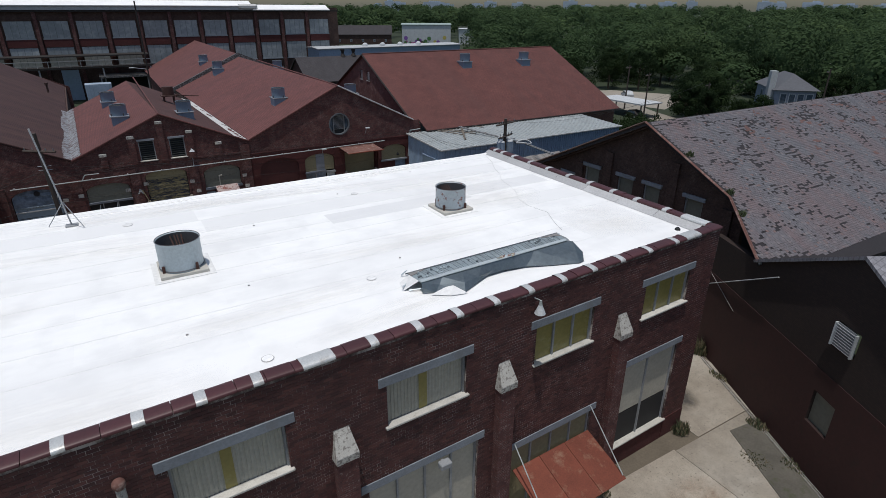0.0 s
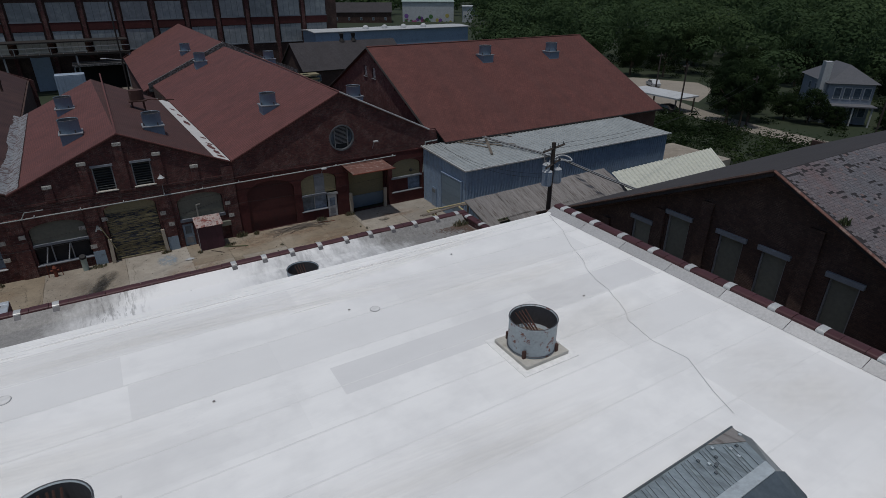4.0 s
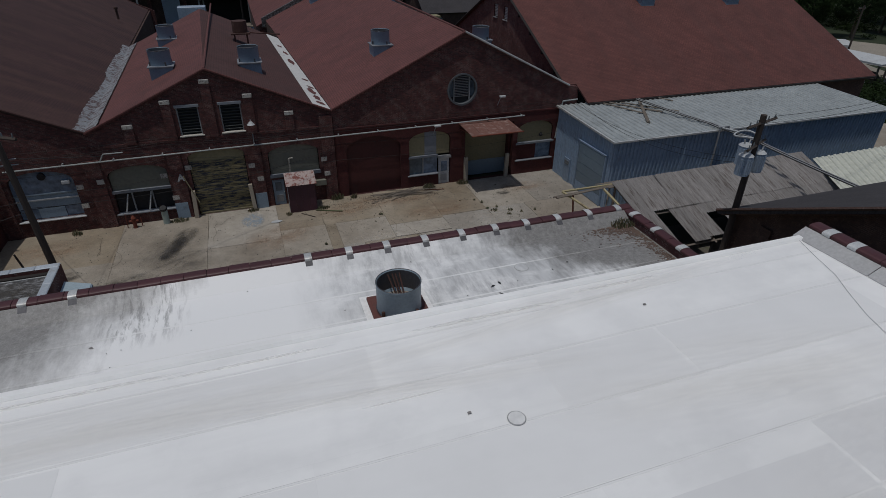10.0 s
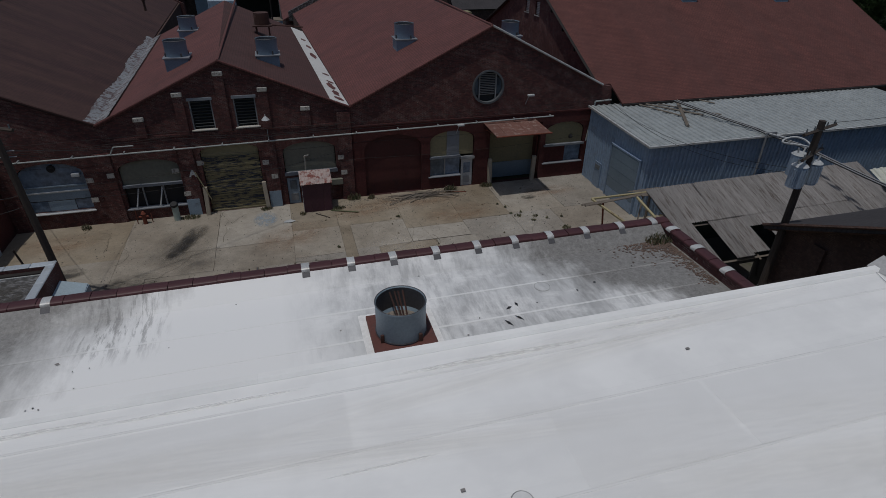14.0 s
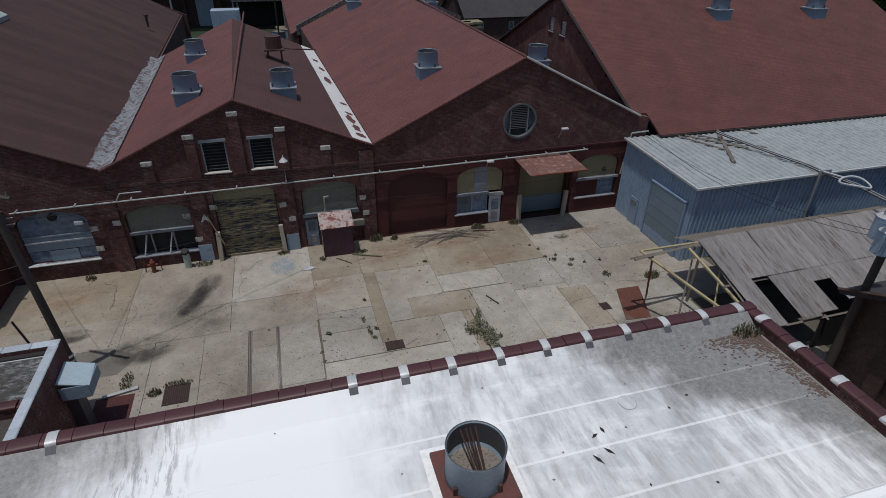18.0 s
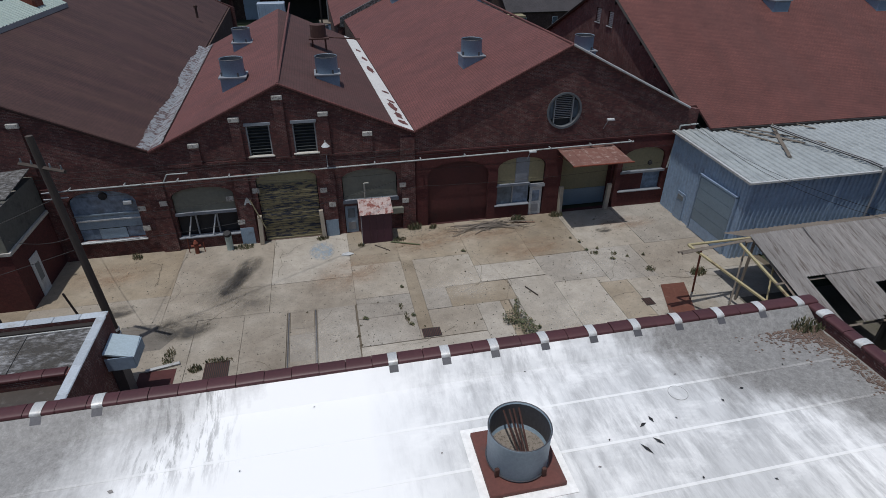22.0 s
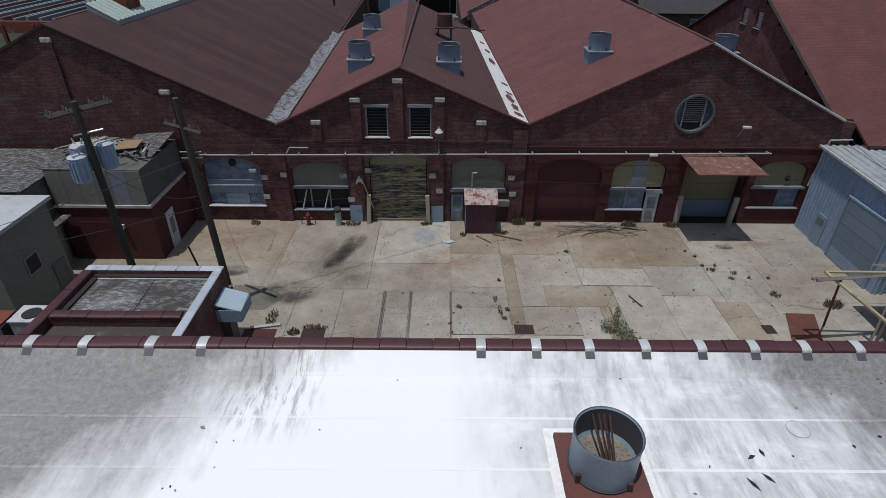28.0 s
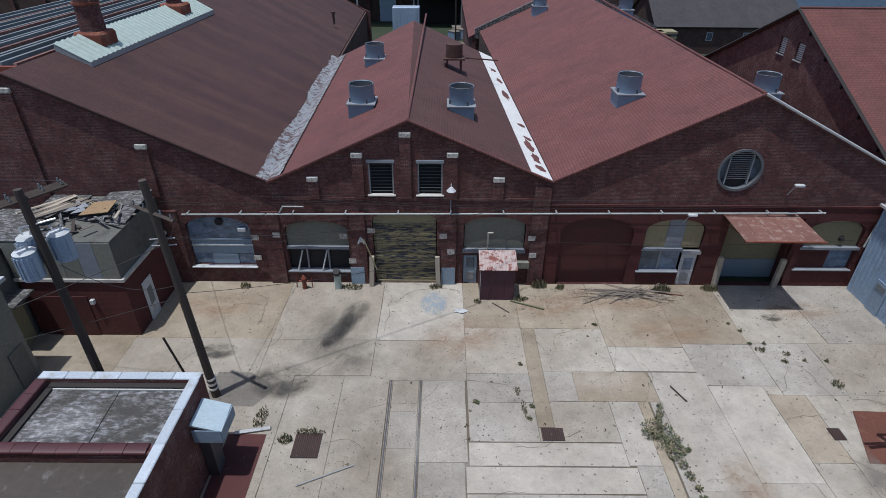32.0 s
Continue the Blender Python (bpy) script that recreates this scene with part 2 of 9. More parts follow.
M["white_roof"] = membrane("white_membrane", (0.92, 0.92, 0.905), (0.62, 0.62, 0.62), 0.36, 1.55)
M["edge_white"] = membrane("clean_edge_membrane", (0.93, 0.93, 0.915), (0.6, 0.6, 0.59), 0.3, 60)
M["curb"] = plain("white_curb", (0.85, 0.85, 0.835), 0.93, 1.0, 0.6)
M["coping"] = plain("glazed_maroon_tile", (0.075, 0.024, 0.027), 0.7, 2, 0.5, stain=(0.15, 0.075, 0.07), stain_at=(0.62, 0.75))
M["strap"] = plain("weathered_aluminium", (0.62, 0.63, 0.62), 0.8, 3, 0.42, 0.25, stain=(0.35, 0.33, 0.3))
M["lintel"] = plain("blue_grey_concrete", (0.25, 0.27, 0.3), 0.65, 2.5, 0.85, stain=(0.2, 0.2, 0.21))
M["stone"] = plain("pale_cast_stone", (0.5, 0.48, 0.44), 0.65, 5, 0.9, stain=(0.19, 0.17, 0.155), stain_at=(0.5, 0.6), stain_scale=7)
M["sill"] = plain("chalky_white_sill", (0.55, 0.53, 0.48), 0.7, 4, 0.85, stain=(0.25, 0.22, 0.18))
M["duct"] = plain("blue_grey_duct_paint", (0.2, 0.265, 0.32), 0.8, 2, 0.5, 0.1, stain=(0.14, 0.055, 0.03), stain_at=(0.7, 0.73))
M["duct_pale"] = plain("pale_blue_duct", (0.4, 0.47, 0.51), 0.8, 2, 0.5, 0.1, stain=(0.2, 0.1, 0.07), stain_at=(0.68, 0.72))
M["duct_rust"] = plain("rust_blotched_duct", (0.42, 0.48, 0.52), 0.8, 2, 0.55, 0.1, stain=(0.17, 0.05, 0.03), stain_at=(0.56, 0.6), stain_scale=4.5)
M["bent_sheet"] = plain("bent_grey_sheet", (0.16, 0.195, 0.215), 0.5, 1.2, 0.38, 0.6)
M["fan_blue"] = plain("blue_fan_paint", (0.2, 0.275, 0.36), 0.8, 2, 0.5, 0.1, stain=(0.13, 0.12, 0.12), stain_at=(0.66, 0.74))
M["curb_red"] = plain("maroon_curb_paint", (0.15, 0.055, 0.045), 0.65, 2, 0.8, stain=(0.09, 0.05, 0.045))
M["hood_blue"] = plain("pale_blue_sheet", (0.42, 0.52, 0.58), 0.85, 2, 0.5)
M["dark_rust"] = plain("dark_rusted_steel", (0.075, 0.034, 0.027), 0.6, 3, 0.85, 0.1, stain=(0.13, 0.08, 0.065))
M["duct_in"] = plain("dark_sheet_metal", (0.1, 0.1, 0.11), 0.7, 2, 0.6, 0.3)
M["rust"] = plain("rusted_steel", (0.2, 0.055, 0.032), 0.6, 3, 0.85, 0.1, stain=(0.26, 0.15, 0.1))
M["rust_sheet"] = plain("rust_streaked_sheet", (0.19, 0.09, 0.072), 0.65, 1.6, 0.8, 0.1, stain=(0.3, 0.22, 0.19), stain_at=(0.52, 0.66), stain_scale=2.4)
M["flaked_roof"] = plain("flaking_pale_roof_paint", (0.42, 0.34, 0.32), 0.75, 2, 0.8, stain=(0.17, 0.055, 0.045), stain_at=(0.5, 0.58), stain_scale=2.5)
M["guard"] = plain("bleached_timber", (0.4, 0.35, 0.28), 0.75, 3, 0.9, stain=(0.24, 0.2, 0.15))
M["drab_dark"] = plain("dark_drab_cladding", (0.13, 0.13, 0.115), 0.7, 0.8, 0.85, stain=(0.06, 0.06, 0.055))
M["galv"] = plain("galvanised_sheet", (0.6, 0.66, 0.68), 0.75, 1.2, 0.4, 0.3, stain=(0.34, 0.37, 0.39))
M["flash"] = plain("grey_flashing", (0.5, 0.5, 0.5), 0.8, 2, 0.55, 0.2)
M["shed"] = plain("pale_blue_cladding", (0.27, 0.36, 0.48), 0.85, 0.7, 0.5, 0.05, stain=(0.2, 0.24, 0.3))
M["shed_roof"] = plain("grey_metal_roofing", (0.4, 0.43, 0.43), 0.75, 0.5, 0.5, 0.15, stain=(0.27, 0.29, 0.29), stain_at=(0.5, 0.68))
M["cream_roof"] = plain("cream_metal_roofing", (0.55, 0.56, 0.48), 0.85, 0.5, 0.5, 0.05)
M["tin"] = plain("brown_weathered_tin", (0.3, 0.285, 0.275), 0.5, 1.6, 0.75, 0.1, stain=(0.11, 0.09, 0.08), stretch=(7.0, 0.5, 0.5), stain_at=(0.5, 0.66))
M["board"] = plain("ochre_boarding", (0.25, 0.22, 0.13), 0.85, 1.0, 0.8, stain=(0.19, 0.17, 0.11))
M["board_grey"] = plain("drab_boarding", (0.19, 0.19, 0.155), 0.85, 0.7, 0.85)
M["yellow_glass"] = plain("yellowed_plastic_glazing", (0.30, 0.25, 0.075), 0.7, 1.2, 0.4, stain=(0.36, 0.33, 0.16))
M["rib_panel"] = plain("ribbed_pale_panel", (0.42, 0.40, 0.34), 0.85, 1.0, 0.5, stain=(0.3, 0.24, 0.12), stain_at=(0.66, 0.8))
M["door_worn"] = plain("flaking_ochre_paint", (0.22, 0.19, 0.105), 0.75, 1.2, 0.85, stain=(0.025, 0.03, 0.045), stain_at=(0.49, 0.54), stretch=(0.7, 1, 5), stain_scale=2.2)
M["blue_paint"] = plain("faded_blue_paint", (0.26, 0.34, 0.42), 0.8, 2, 0.7, stain=(0.14, 0.17, 0.2))
M["white_paint"] = plain("old_white_paint", (0.5, 0.52, 0.53), 0.8, 2, 0.7, stain=(0.3, 0.3, 0.3))
M["maroon_wood"] = plain("maroon_plywood", (0.07, 0.024, 0.04), 0.6, 1.5, 0.6)
M["frame"] = plain("grey_window_frame", (0.3, 0.31, 0.32), 0.8, 2, 0.6)
M["ring"] = plain("grey_stone_ring", (0.13, 0.14, 0.15), 0.7, 3, 0.85, stain=(0.22, 0.22, 0.22), stain_at=(0.6, 0.75))
M["glass"] = glass("dirty_glass")
M["glass_blue"] = glass("sky_painted_glass", (0.1, 0.135, 0.185))
# Near-black for dark things; inside openings it carries the shade in its colour.
M["dark"] = plain("black_and_inner_shade", (0.02, 0.02, 0.022), 0.7, 1)
M["louvre_dark"] = plain("dark_green_louvre", (0.055, 0.065, 0.066), 0.7, 2, 0.6)
M["louvre"] = plain("grey_louvre", (0.17, 0.19, 0.2), 0.75, 2, 0.6)
M["wood"] = plain("weathered_pole_wood", (0.062, 0.048, 0.04), 0.6, 2, 0.9, stretch=(3, 3, 0.3))
M["stick_tan"] = plain("tan_plywood", (0.3, 0.2, 0.11), 0.7, 1.5, 0.85, stain=(0.16, 0.11, 0.07))
M["timber"] = plain("grey_timber", (0.2, 0.17, 0.14), 0.6, 2, 0.9)
M["yellow_steel"] = plain("yellow_flaking_steel", (0.42, 0.36, 0.2), 0.8, 3, 0.7, stain=(0.16, 0.1, 0.06))
M["cable"] = plain("black_cable", (0.02, 0.02, 0.02), 0.8, 3, 0.6)
M["pipe_white"] = plain("pale_conduit", (0.4, 0.43, 0.42), 0.75, 3, 0.55, stain=(0.2, 0.2, 0.19))
M["transformer"] = plain("blue_grey_transformer", (0.33, 0.41, 0.51), 0.8, 2, 0.45, stain=(0.24, 0.29, 0.36))
M["tar"] = plain("grey_tar_roof", (0.065, 0.062, 0.06), 0.45, 0.6, 0.75, stain=(0.33, 0.335, 0.35), stain_at=(0.47, 0.72), stain_scale=4.5, stretch=(0.7, 1.5, 1))
M["tar_brown"] = plain("brown_tar_roof", (0.07, 0.058, 0.05), 0.5, 0.6, 0.8, stain=(0.15, 0.14, 0.13), stain_at=(0.55, 0.75), stain_scale=2.0)
M["weed"] = plain("weed_green", (0.09, 0.108, 0.05), 0.6, 2, 0.8)
M["dry_weed"] = plain("dry_weed", (0.24, 0.2, 0.12), 0.6, 2, 0.9)
M["leaf"] = plain("tree_leaf", (0.055, 0.085, 0.028), 0.5, 0.25, 0.7, bump=0)
M["leaf_b"] = plain("tree_leaf_light", (0.08, 0.11, 0.04), 0.5, 0.25, 0.7, bump=0)
M["bark"] = plain("bark", (0.09, 0.07, 0.05), 0.6, 2, 0.95)
M["mark"] = plain("white_lettering", (0.6, 0.6, 0.58), 0.9, 4)


# ---------------------------------------------------------------- mesh tools
def link(name, bm, material, parent=None, label="", smooth=False):
    me = bpy.data.meshes.new(name)
    bmesh.ops.recalc_face_normals(bm, faces=bm.faces)
    bm.to_mesh(me)
    bm.free()
    me.materials.append(M[material] if isinstance(material, str) else material)
    if smooth:
        for p in me.polygons:
            p.use_smooth = len(p.vertices) == 4
    ob = new(name, me)
    if parent:
        ob.parent = parent
    if label:
        ob["label"] = label
    return ob


def part(name, bm, material, parent, label="", smooth=False):
    return link(name, bm, material, parent, label, smooth)


def same(name, ob, parent, m):
    """Another object on the mesh of ob."""
    o = new(name, ob.data)
    o.parent = parent
    o.matrix_basis = m
    return o


def thing(name, label, category, group="", kind="", at=(0, 0, 0)):
    e = new(name)
    e.location = at
    return tagged(e, label, category, group, kind)


def box(bm, x0, x1, y0, y1, z0, z1, m=None, bevel=0.0):
    r = bmesh.ops.create_cube(bm, size=1, matrix=Matrix.LocRotScale(((x0 + x1) / 2, (y0 + y1) / 2, (z0 + z1) / 2), None, (abs(x1 - x0), abs(y1 - y0), abs(z1 - z0))))
    vs = r["verts"]
    if bevel:
        ed = list({e for v in vs for e in v.link_edges})
        out = bmesh.ops.bevel(bm, geom=ed, offset=bevel, segments=1, affect="EDGES")
        vs = list({v for f in out["faces"] for v in f.verts} | {v for v in vs if v.is_valid})
    if m is not None:
        bmesh.ops.transform(bm, matrix=m, verts=vs)
    return vs


def boxed(*a, **k):
    bm = bmesh.new()
    box(bm, *a, **k)
    return bm


def tube(bm, a, b, r, r2=None, seg=8, caps=True):
    a, b = Vector(a), Vector(b)
    d = b - a
    rot = d.to_track_quat("Z", "Y").to_matrix().to_4x4()
    bmesh.ops.create_cone(bm, cap_ends=caps, segments=seg, radius1=r, radius2=r if r2 is None else r2, depth=d.length, matrix=Matrix.Translation((a + b) / 2) @ rot)


def tubed(a, b, r, r2=None, seg=8):
    bm = bmesh.new()
    tube(bm, a, b, r, r2, seg)
    return bm


def poly(bm, pts):
    return bm.faces.new([bm.verts.new(p) for p in pts])


def prism(bm, outline, holes, place, thick):
    """A plate of that outline with holes cut through it. place: (u, v, depth) to a point."""
    from mathutils.geometry import tessellate_polygon
    loops = [outline] + list(holes)
    flat = [p for q in loops for p in q]
    tris = tessellate_polygon([[Vector((u, v, 0)) for u, v in q] for q in loops])
    f = [bm.verts.new(place(u, v, 0)) for u, v in flat]
    k = [bm.verts.new(place(u, v, thick)) for u, v in flat]
    for t in tris:
        try:
            bm.faces.new([f[i] for i in t])
            bm.faces.new([k[i] for i in reversed(t)])
        except ValueError:
            pass
    i0 = 0
    for q in loops:
        c = len(q)
        for i in range(c):
            a, b = i0 + i, i0 + (i + 1) % c
            try:
                bm.faces.new((f[a], f[b], k[b], k[a]))
            except ValueError:
                pass
        i0 += c


def rect(x0, x1, z0, z1):
    return [(x0, z0), (x1, z0), (x1, z1), (x0, z1)]


def arch(x0, x1, z0, spring, top, seg=10):
    c, h, r = (x0 + x1) / 2, (x1 - x0) / 2, top - spring
    return [(x0, z0), (x1, z0)] + [(c + h * math.cos(math.pi * i / seg), spring + r * math.sin(math.pi * i / seg)) for i in range(seg + 1)]


def ring(cx, cz, r, seg=28):
    return [(cx + r * math.cos(2 * math.pi * i / seg), cz + r * math.sin(2 * math.pi * i / seg)) for i in range(seg)]


def wall_y(y, outward=-1):
    """Place on a wall across y: depth goes inwards."""
    return lambda u, v, d: (u, y - outward * d, v)


def sheet(bm, a, b, c, d, thick):
    """A slab with top corners a b c d."""
    pts = [Vector(p) for p in (a, b, c, d)]
    nrm = (pts[1] - pts[0]).cross(pts[3] - pts[0]).normalized()
    if nrm.z < 0:
        nrm = -nrm
    t = [bm.verts.new(p) for p in pts]
    u = [bm.verts.new(p - nrm * thick) for p in pts]
    bm.faces.new(t)
    bm.faces.new(u[::-1])
    for i in range(4):
        j = (i + 1) % 4
        bm.faces.new((t[i], t[j], u[j], u[i]))


def corrugated(bm, a, b, c, d, pitch=0.25, depth=0.04, sharp=True):
    """A ribbed sheet on the quad a b c d: ribs run from the side ab to the side dc."""
    a, b, c, d = [Vector(p) for p in (a, b, c, d)]
    nrm = (b - a).cross(d - a).normalized()
    if nrm.z < 0:
        nrm = -nrm
    n = max(2, int((b - a).length / pitch))
    prof = ((0, 0), (0.35, 0), (0.45, 1), (0.75, 1), (0.85, 0)) if sharp else ((0, 0), (0.25, 0.5), (0.5, 1), (0.75, 0.5))
    prev = None
    for i in range(n + 1):
        for f, h in prof if i < n else ((0, 0),):
            s = min(1, (i + f) / n)
            p, q = a.lerp(b, s) + nrm * depth * h, d.lerp(c, s) + nrm * depth * h
            cur = (bm.verts.new(p), bm.verts.new(q))
            if prev:
                bm.faces.new((prev[0], cur[0], cur[1], prev[1]))
            prev = cur


def cable(name, pts, r, sag, parent, material="cable"):
    cu = bpy.data.curves.new(name, "CURVE")
    cu.dimensions, cu.bevel_depth, cu.bevel_resolution = "3D", r, 1
    for a, b in zip(pts, pts[1:]):
        s = cu.splines.new("POLY")
        s.points.add(12)
        for i in range(13):
            f = i / 12
            p = Vector(a).lerp(Vector(b), f)
            s.points[i].co = (p.x, p.y, p.z - sag * 4 * f * (1 - f), 1)
    cu.materials.append(M[material])
    ob = new(name, cu)
    ob.parent = parent
    return ob


# ---------------------------------------------------------------- ground
def ground_material():
    m, n, l, b = nodes_of("open_ground")
    t = n.new("ShaderNodeTexCoord")
    f = noise_of(n, l, t.outputs["Object"], 0.05, 8, 0.7)
    g = noise_of(n, l, t.outputs["Object"], 3, 6, 0.7)
    c = ramp(n, l, f, [(0.35, (0.018, 0.03, 0.011)), (0.55, (0.024, 0.035, 0.015)), (0.75, (0.05, 0.052, 0.03))])
    l.new(mixc(n, l, 0.5, c, ramp(n, l, g, [(0.3, (0.3,) * 3), (0.7, (0.7,) * 3)]), "OVERLAY"), b.inputs["Base Color"])
    b.inputs["Roughness"].default_value = 0.95
    return m


def concrete_material(name, cols, speck):
    m, n, l, b = nodes_of(name)
    t = n.new("ShaderNodeTexCoord")
    g = n.new("ShaderNodeNewGeometry")
    broad = noise_of(n, l, g.outputs["Position"], 0.16, 7, 0.62)
    c = ramp(n, l, broad, [(0.26, cols[0]), (0.5, cols[1]), (0.74, cols[2])])
    mid = noise_of(n, l, g.outputs["Position"], 0.9, 9, 0.8)
    c = mixc(n, l, 0.5, c, ramp(n, l, mid, [(0.3, (0.24,) * 3), (0.7, (0.74,) * 3)]), "OVERLAY")
    fine = noise_of(n, l, g.outputs["Position"], 11, 8, 0.8)
    c = mixc(n, l, ramp(n, l, fine, [(0.55, (0, 0, 0)), (0.66, (speck,) * 3)]), c, tuple(x * 0.42 for x in cols[0]))
    pit = noise_of(n, l, g.outputs["Position"], 4.2, 9, 0.82)
    c = mixc(n, l, ramp(n, l, pit, [(0.6, (0, 0, 0)), (0.66, (0.3 + 0.5 * speck,) * 3)]), c, tuple(x * 0.3 for x in cols[0]))
    pock = noise_of(n, l, g.outputs["Position"], 7.5, 3, 0.55)
    where = noise_of(n, l, g.outputs["Position"], 0.55, 5, 0.6)
    holes = n.new("ShaderNodeMath")
    holes.operation = "MULTIPLY"
    l.new(ramp(n, l, pock, [(0.63, (0, 0, 0)), (0.68, (1, 1, 1))]), holes.inputs[0])
    l.new(ramp(n, l, where, [(0.45, (0, 0, 0)), (0.6, (min(1.0, speck + 0.2),) * 3)]), holes.inputs[1])
    c = mixc(n, l, holes.outputs[0], c, tuple(x * 0.28 for x in cols[0]))
    chalk = noise_of(n, l, g.outputs["Position"], 2.4, 9, 0.8)
    c = mixc(n, l, ramp(n, l, chalk, [(0.58, (0, 0, 0)), (0.7, (0.4,) * 3)]), c, tuple(min(0.5, x * 1.35) for x in cols[2]))
    oi = n.new("ShaderNodeObjectInfo")
    mr = n.new("ShaderNodeMapRange")
    mr.inputs["To Min"].default_value, mr.inputs["To Max"].default_value = 0.9, 1.08
    l.new(oi.outputs["Random"], mr.inputs[0])
    sc = n.new("ShaderNodeVectorMath")
    sc.operation = "SCALE"
    l.new(c, sc.inputs[0])
    l.new(mr.outputs[0], sc.inputs["Scale"])
    l.new(sc.outputs[0], b.inputs["Base Color"])
    b.inputs["Roughness"].default_value = 0.92
    bump_of(n, l, b, fine, 0.25, 0.01)
    return m


M["ground"] = ground_material()
M["concrete"] = concrete_material("yard_concrete", ((0.205, 0.172, 0.135), (0.295, 0.262, 0.216), (0.375, 0.346, 0.3)), 0.6)
M["concrete_tan"] = concrete_material("tan_concrete", ((0.19, 0.147, 0.1), (0.265, 0.222, 0.165), (0.34, 0.298, 0.238)), 0.5)
M["concrete_pale"] = concrete_material("pale_patched_concrete", ((0.25, 0.22, 0.18), (0.34, 0.31, 0.265), (0.42, 0.39, 0.345)), 0.5)
M["concrete_rough"] = concrete_material("pitted_grey_concrete", ((0.2, 0.175, 0.145), (0.29, 0.265, 0.23), (0.37, 0.35, 0.315)), 1.0)
M["concrete_dark"] = concrete_material("dark_concrete", ((0.12, 0.105, 0.088), (0.165, 0.15, 0.13), (0.21, 0.195, 0.17)), 0.7)
M["joint"] = plain("dirt_joint", (0.13, 0.108, 0.08), 0.6, 2, 0.95)
M["soil"] = plain("weedy_gravel", (0.13, 0.12, 0.1), 0.5, 2, 0.95, stain=(0.06, 0.07, 0.03))
M["gravel"] = plain("pale_gravel", (0.3, 0.27, 0.225), 0.75, 0.5, 0.95)
M["asphalt"] = plain("asphalt", (0.09, 0.088, 0.085), 0.8, 0.4, 0.9)

bm = bmesh.new()
bmesh.ops.create_grid(bm, x_segments=60, y_segments=60, size=1500)
HILL = lambda d: max(0.0, min(d, 760) - 210) * 0.02
for v in bm.verts:
    v.co.z = HILL(math.hypot(v.co.x + 6, v.co.y + 61)) if v.co.x > 40 or v.co.y > 130 else 0.0
ground = tagged(link("ground", bm, "ground"), "flat open ground of grass and bare dirt", "ground", kind="structure")
ground.location = (0, 0, -0.12)

yard = tagged(link("pavement", boxed(-45, 27, -62, 0.35, -0.3, -0.035), "joint"), "cracked concrete paving of a works yard", "pavement", kind="structure")
SLABS = ((-28, -17.4, -22.3, -8.2, "concrete"), (-28, -17.4, -8.2, 0, "concrete_tan"), (-17.4, -10.0, -5.4, 0, "concrete_tan"), (-17.4, -10.0, -8.2, -5.4, "concrete"), (-17.4, -8.1, -22.3, -8.2, "concrete"),
         (-10.0, -4.3, -5.5, 0, "concrete"), (-10.0, -4.3, -8.2, -5.5, "concrete"), (-8.1, -5.6, -15.2, -8.2, "concrete"), (-8.1, -5.6, -22.3, -15.2, "concrete"), (-5.6, -3.3, -15.2, -8.2, "concrete"), (-5.6, -3.3, -22.3, -15.2, "concrete_rough"),
         (-4.3, 0.55, -5.5, 0, "concrete_pale"), (-4.3, 0.55, -8.5, -5.5, "concrete"), (-3.3, -1.7, -10.5, -8.5, "concrete"), (-3.3, -1.7, -12.6, -10.5, "concrete_rough"), (-3.3, -1.7, -17.5, -12.6, "concrete"), (-3.3, -1.7, -22.3, -17.5, "concrete"), (-1.7, 0.45, -13.3, -8.5, "concrete_rough"), (-1.7, 0.3, -22.3, -13.3, "concrete_rough"),
         (0.55, 3.7, -4.4, 0, "concrete_tan"), (0.55, 3.7, -8.0, -4.4, "concrete"), (0.55, 3.7, -9.9, -8.0, "concrete_rough"), (0.55, 3.7, -12.2, -9.9, "concrete_rough"), (3.7, 4.45, -11.4, -4.4, "concrete_tan"), (3.7, 8.2, -4.4, 0, "concrete_tan"), (4.45, 8.2, -7.8, -4.4, "concrete"), (4.45, 5.9, -9.8, -7.8, "concrete_rough"), (5.9, 9.8, -9.8, -7.8, "concrete_tan"), (3.7, 4.45, -12.2, -11.4, "concrete"), (4.45, 7.3, -12.2, -9.8, "concrete"), (7.3, 8.7, -13.4, -9.8, "concrete_pale"), (8.7, 9.2, -22.3, -9.8, "concrete_tan"), (9.28, 9.8, -22.3, -9.8, "concrete_rough"),
         (0.5, 7.3, -13.45, -12.25, "concrete_pale"), (0.35, 7.6, -14.75, -13.5, "concrete_pale"), (7.6, 8.7, -22.3, -13.4, "concrete_rough"), (0.35, 7.6, -18.2, -14.8, "concrete_rough"), (0.35, 7.6, -22.3, -18.2, "concrete"),
         (8.2, 12.3, -5.9, 0, "concrete_tan"), (8.2, 12.3, -7.75, -5.9, "concrete_pale"), (9.8, 12.5, -14.6, -7.8, "concrete_pale"), (9.8, 12.5, -22.3, -14.6, "concrete"), (12.3, 16.0, -5.6, 0, "concrete_tan"), (12.3, 16.0, -8.7, -5.6, "concrete_rough"), (12.5, 15.2, -14.2, -8.7, "concrete_pale"), (12.5, 15.2, -22.3, -14.2, "concrete"), (15.2, 17.0, -13.2, -9.3, "concrete_tan"), (15.2, 17.0, -22.3, -13.2, "concrete"),
         (16.0, 20.4, -5.5, 0, "concrete"), (20.4, 26.5, -5.5, 0, "concrete_rough"), (16.0, 19.2, -9.3, -5.5, "concrete_rough"), (15.2, 16.0, -9.3, -8.7, "concrete"), (19.2, 26.5, -9.3, -5.5, "concrete"), (17.0, 21.0, -22.3, -9.3, "concrete"), (21.0, 26.5, -22.3, -9.3, "concrete_rough"))
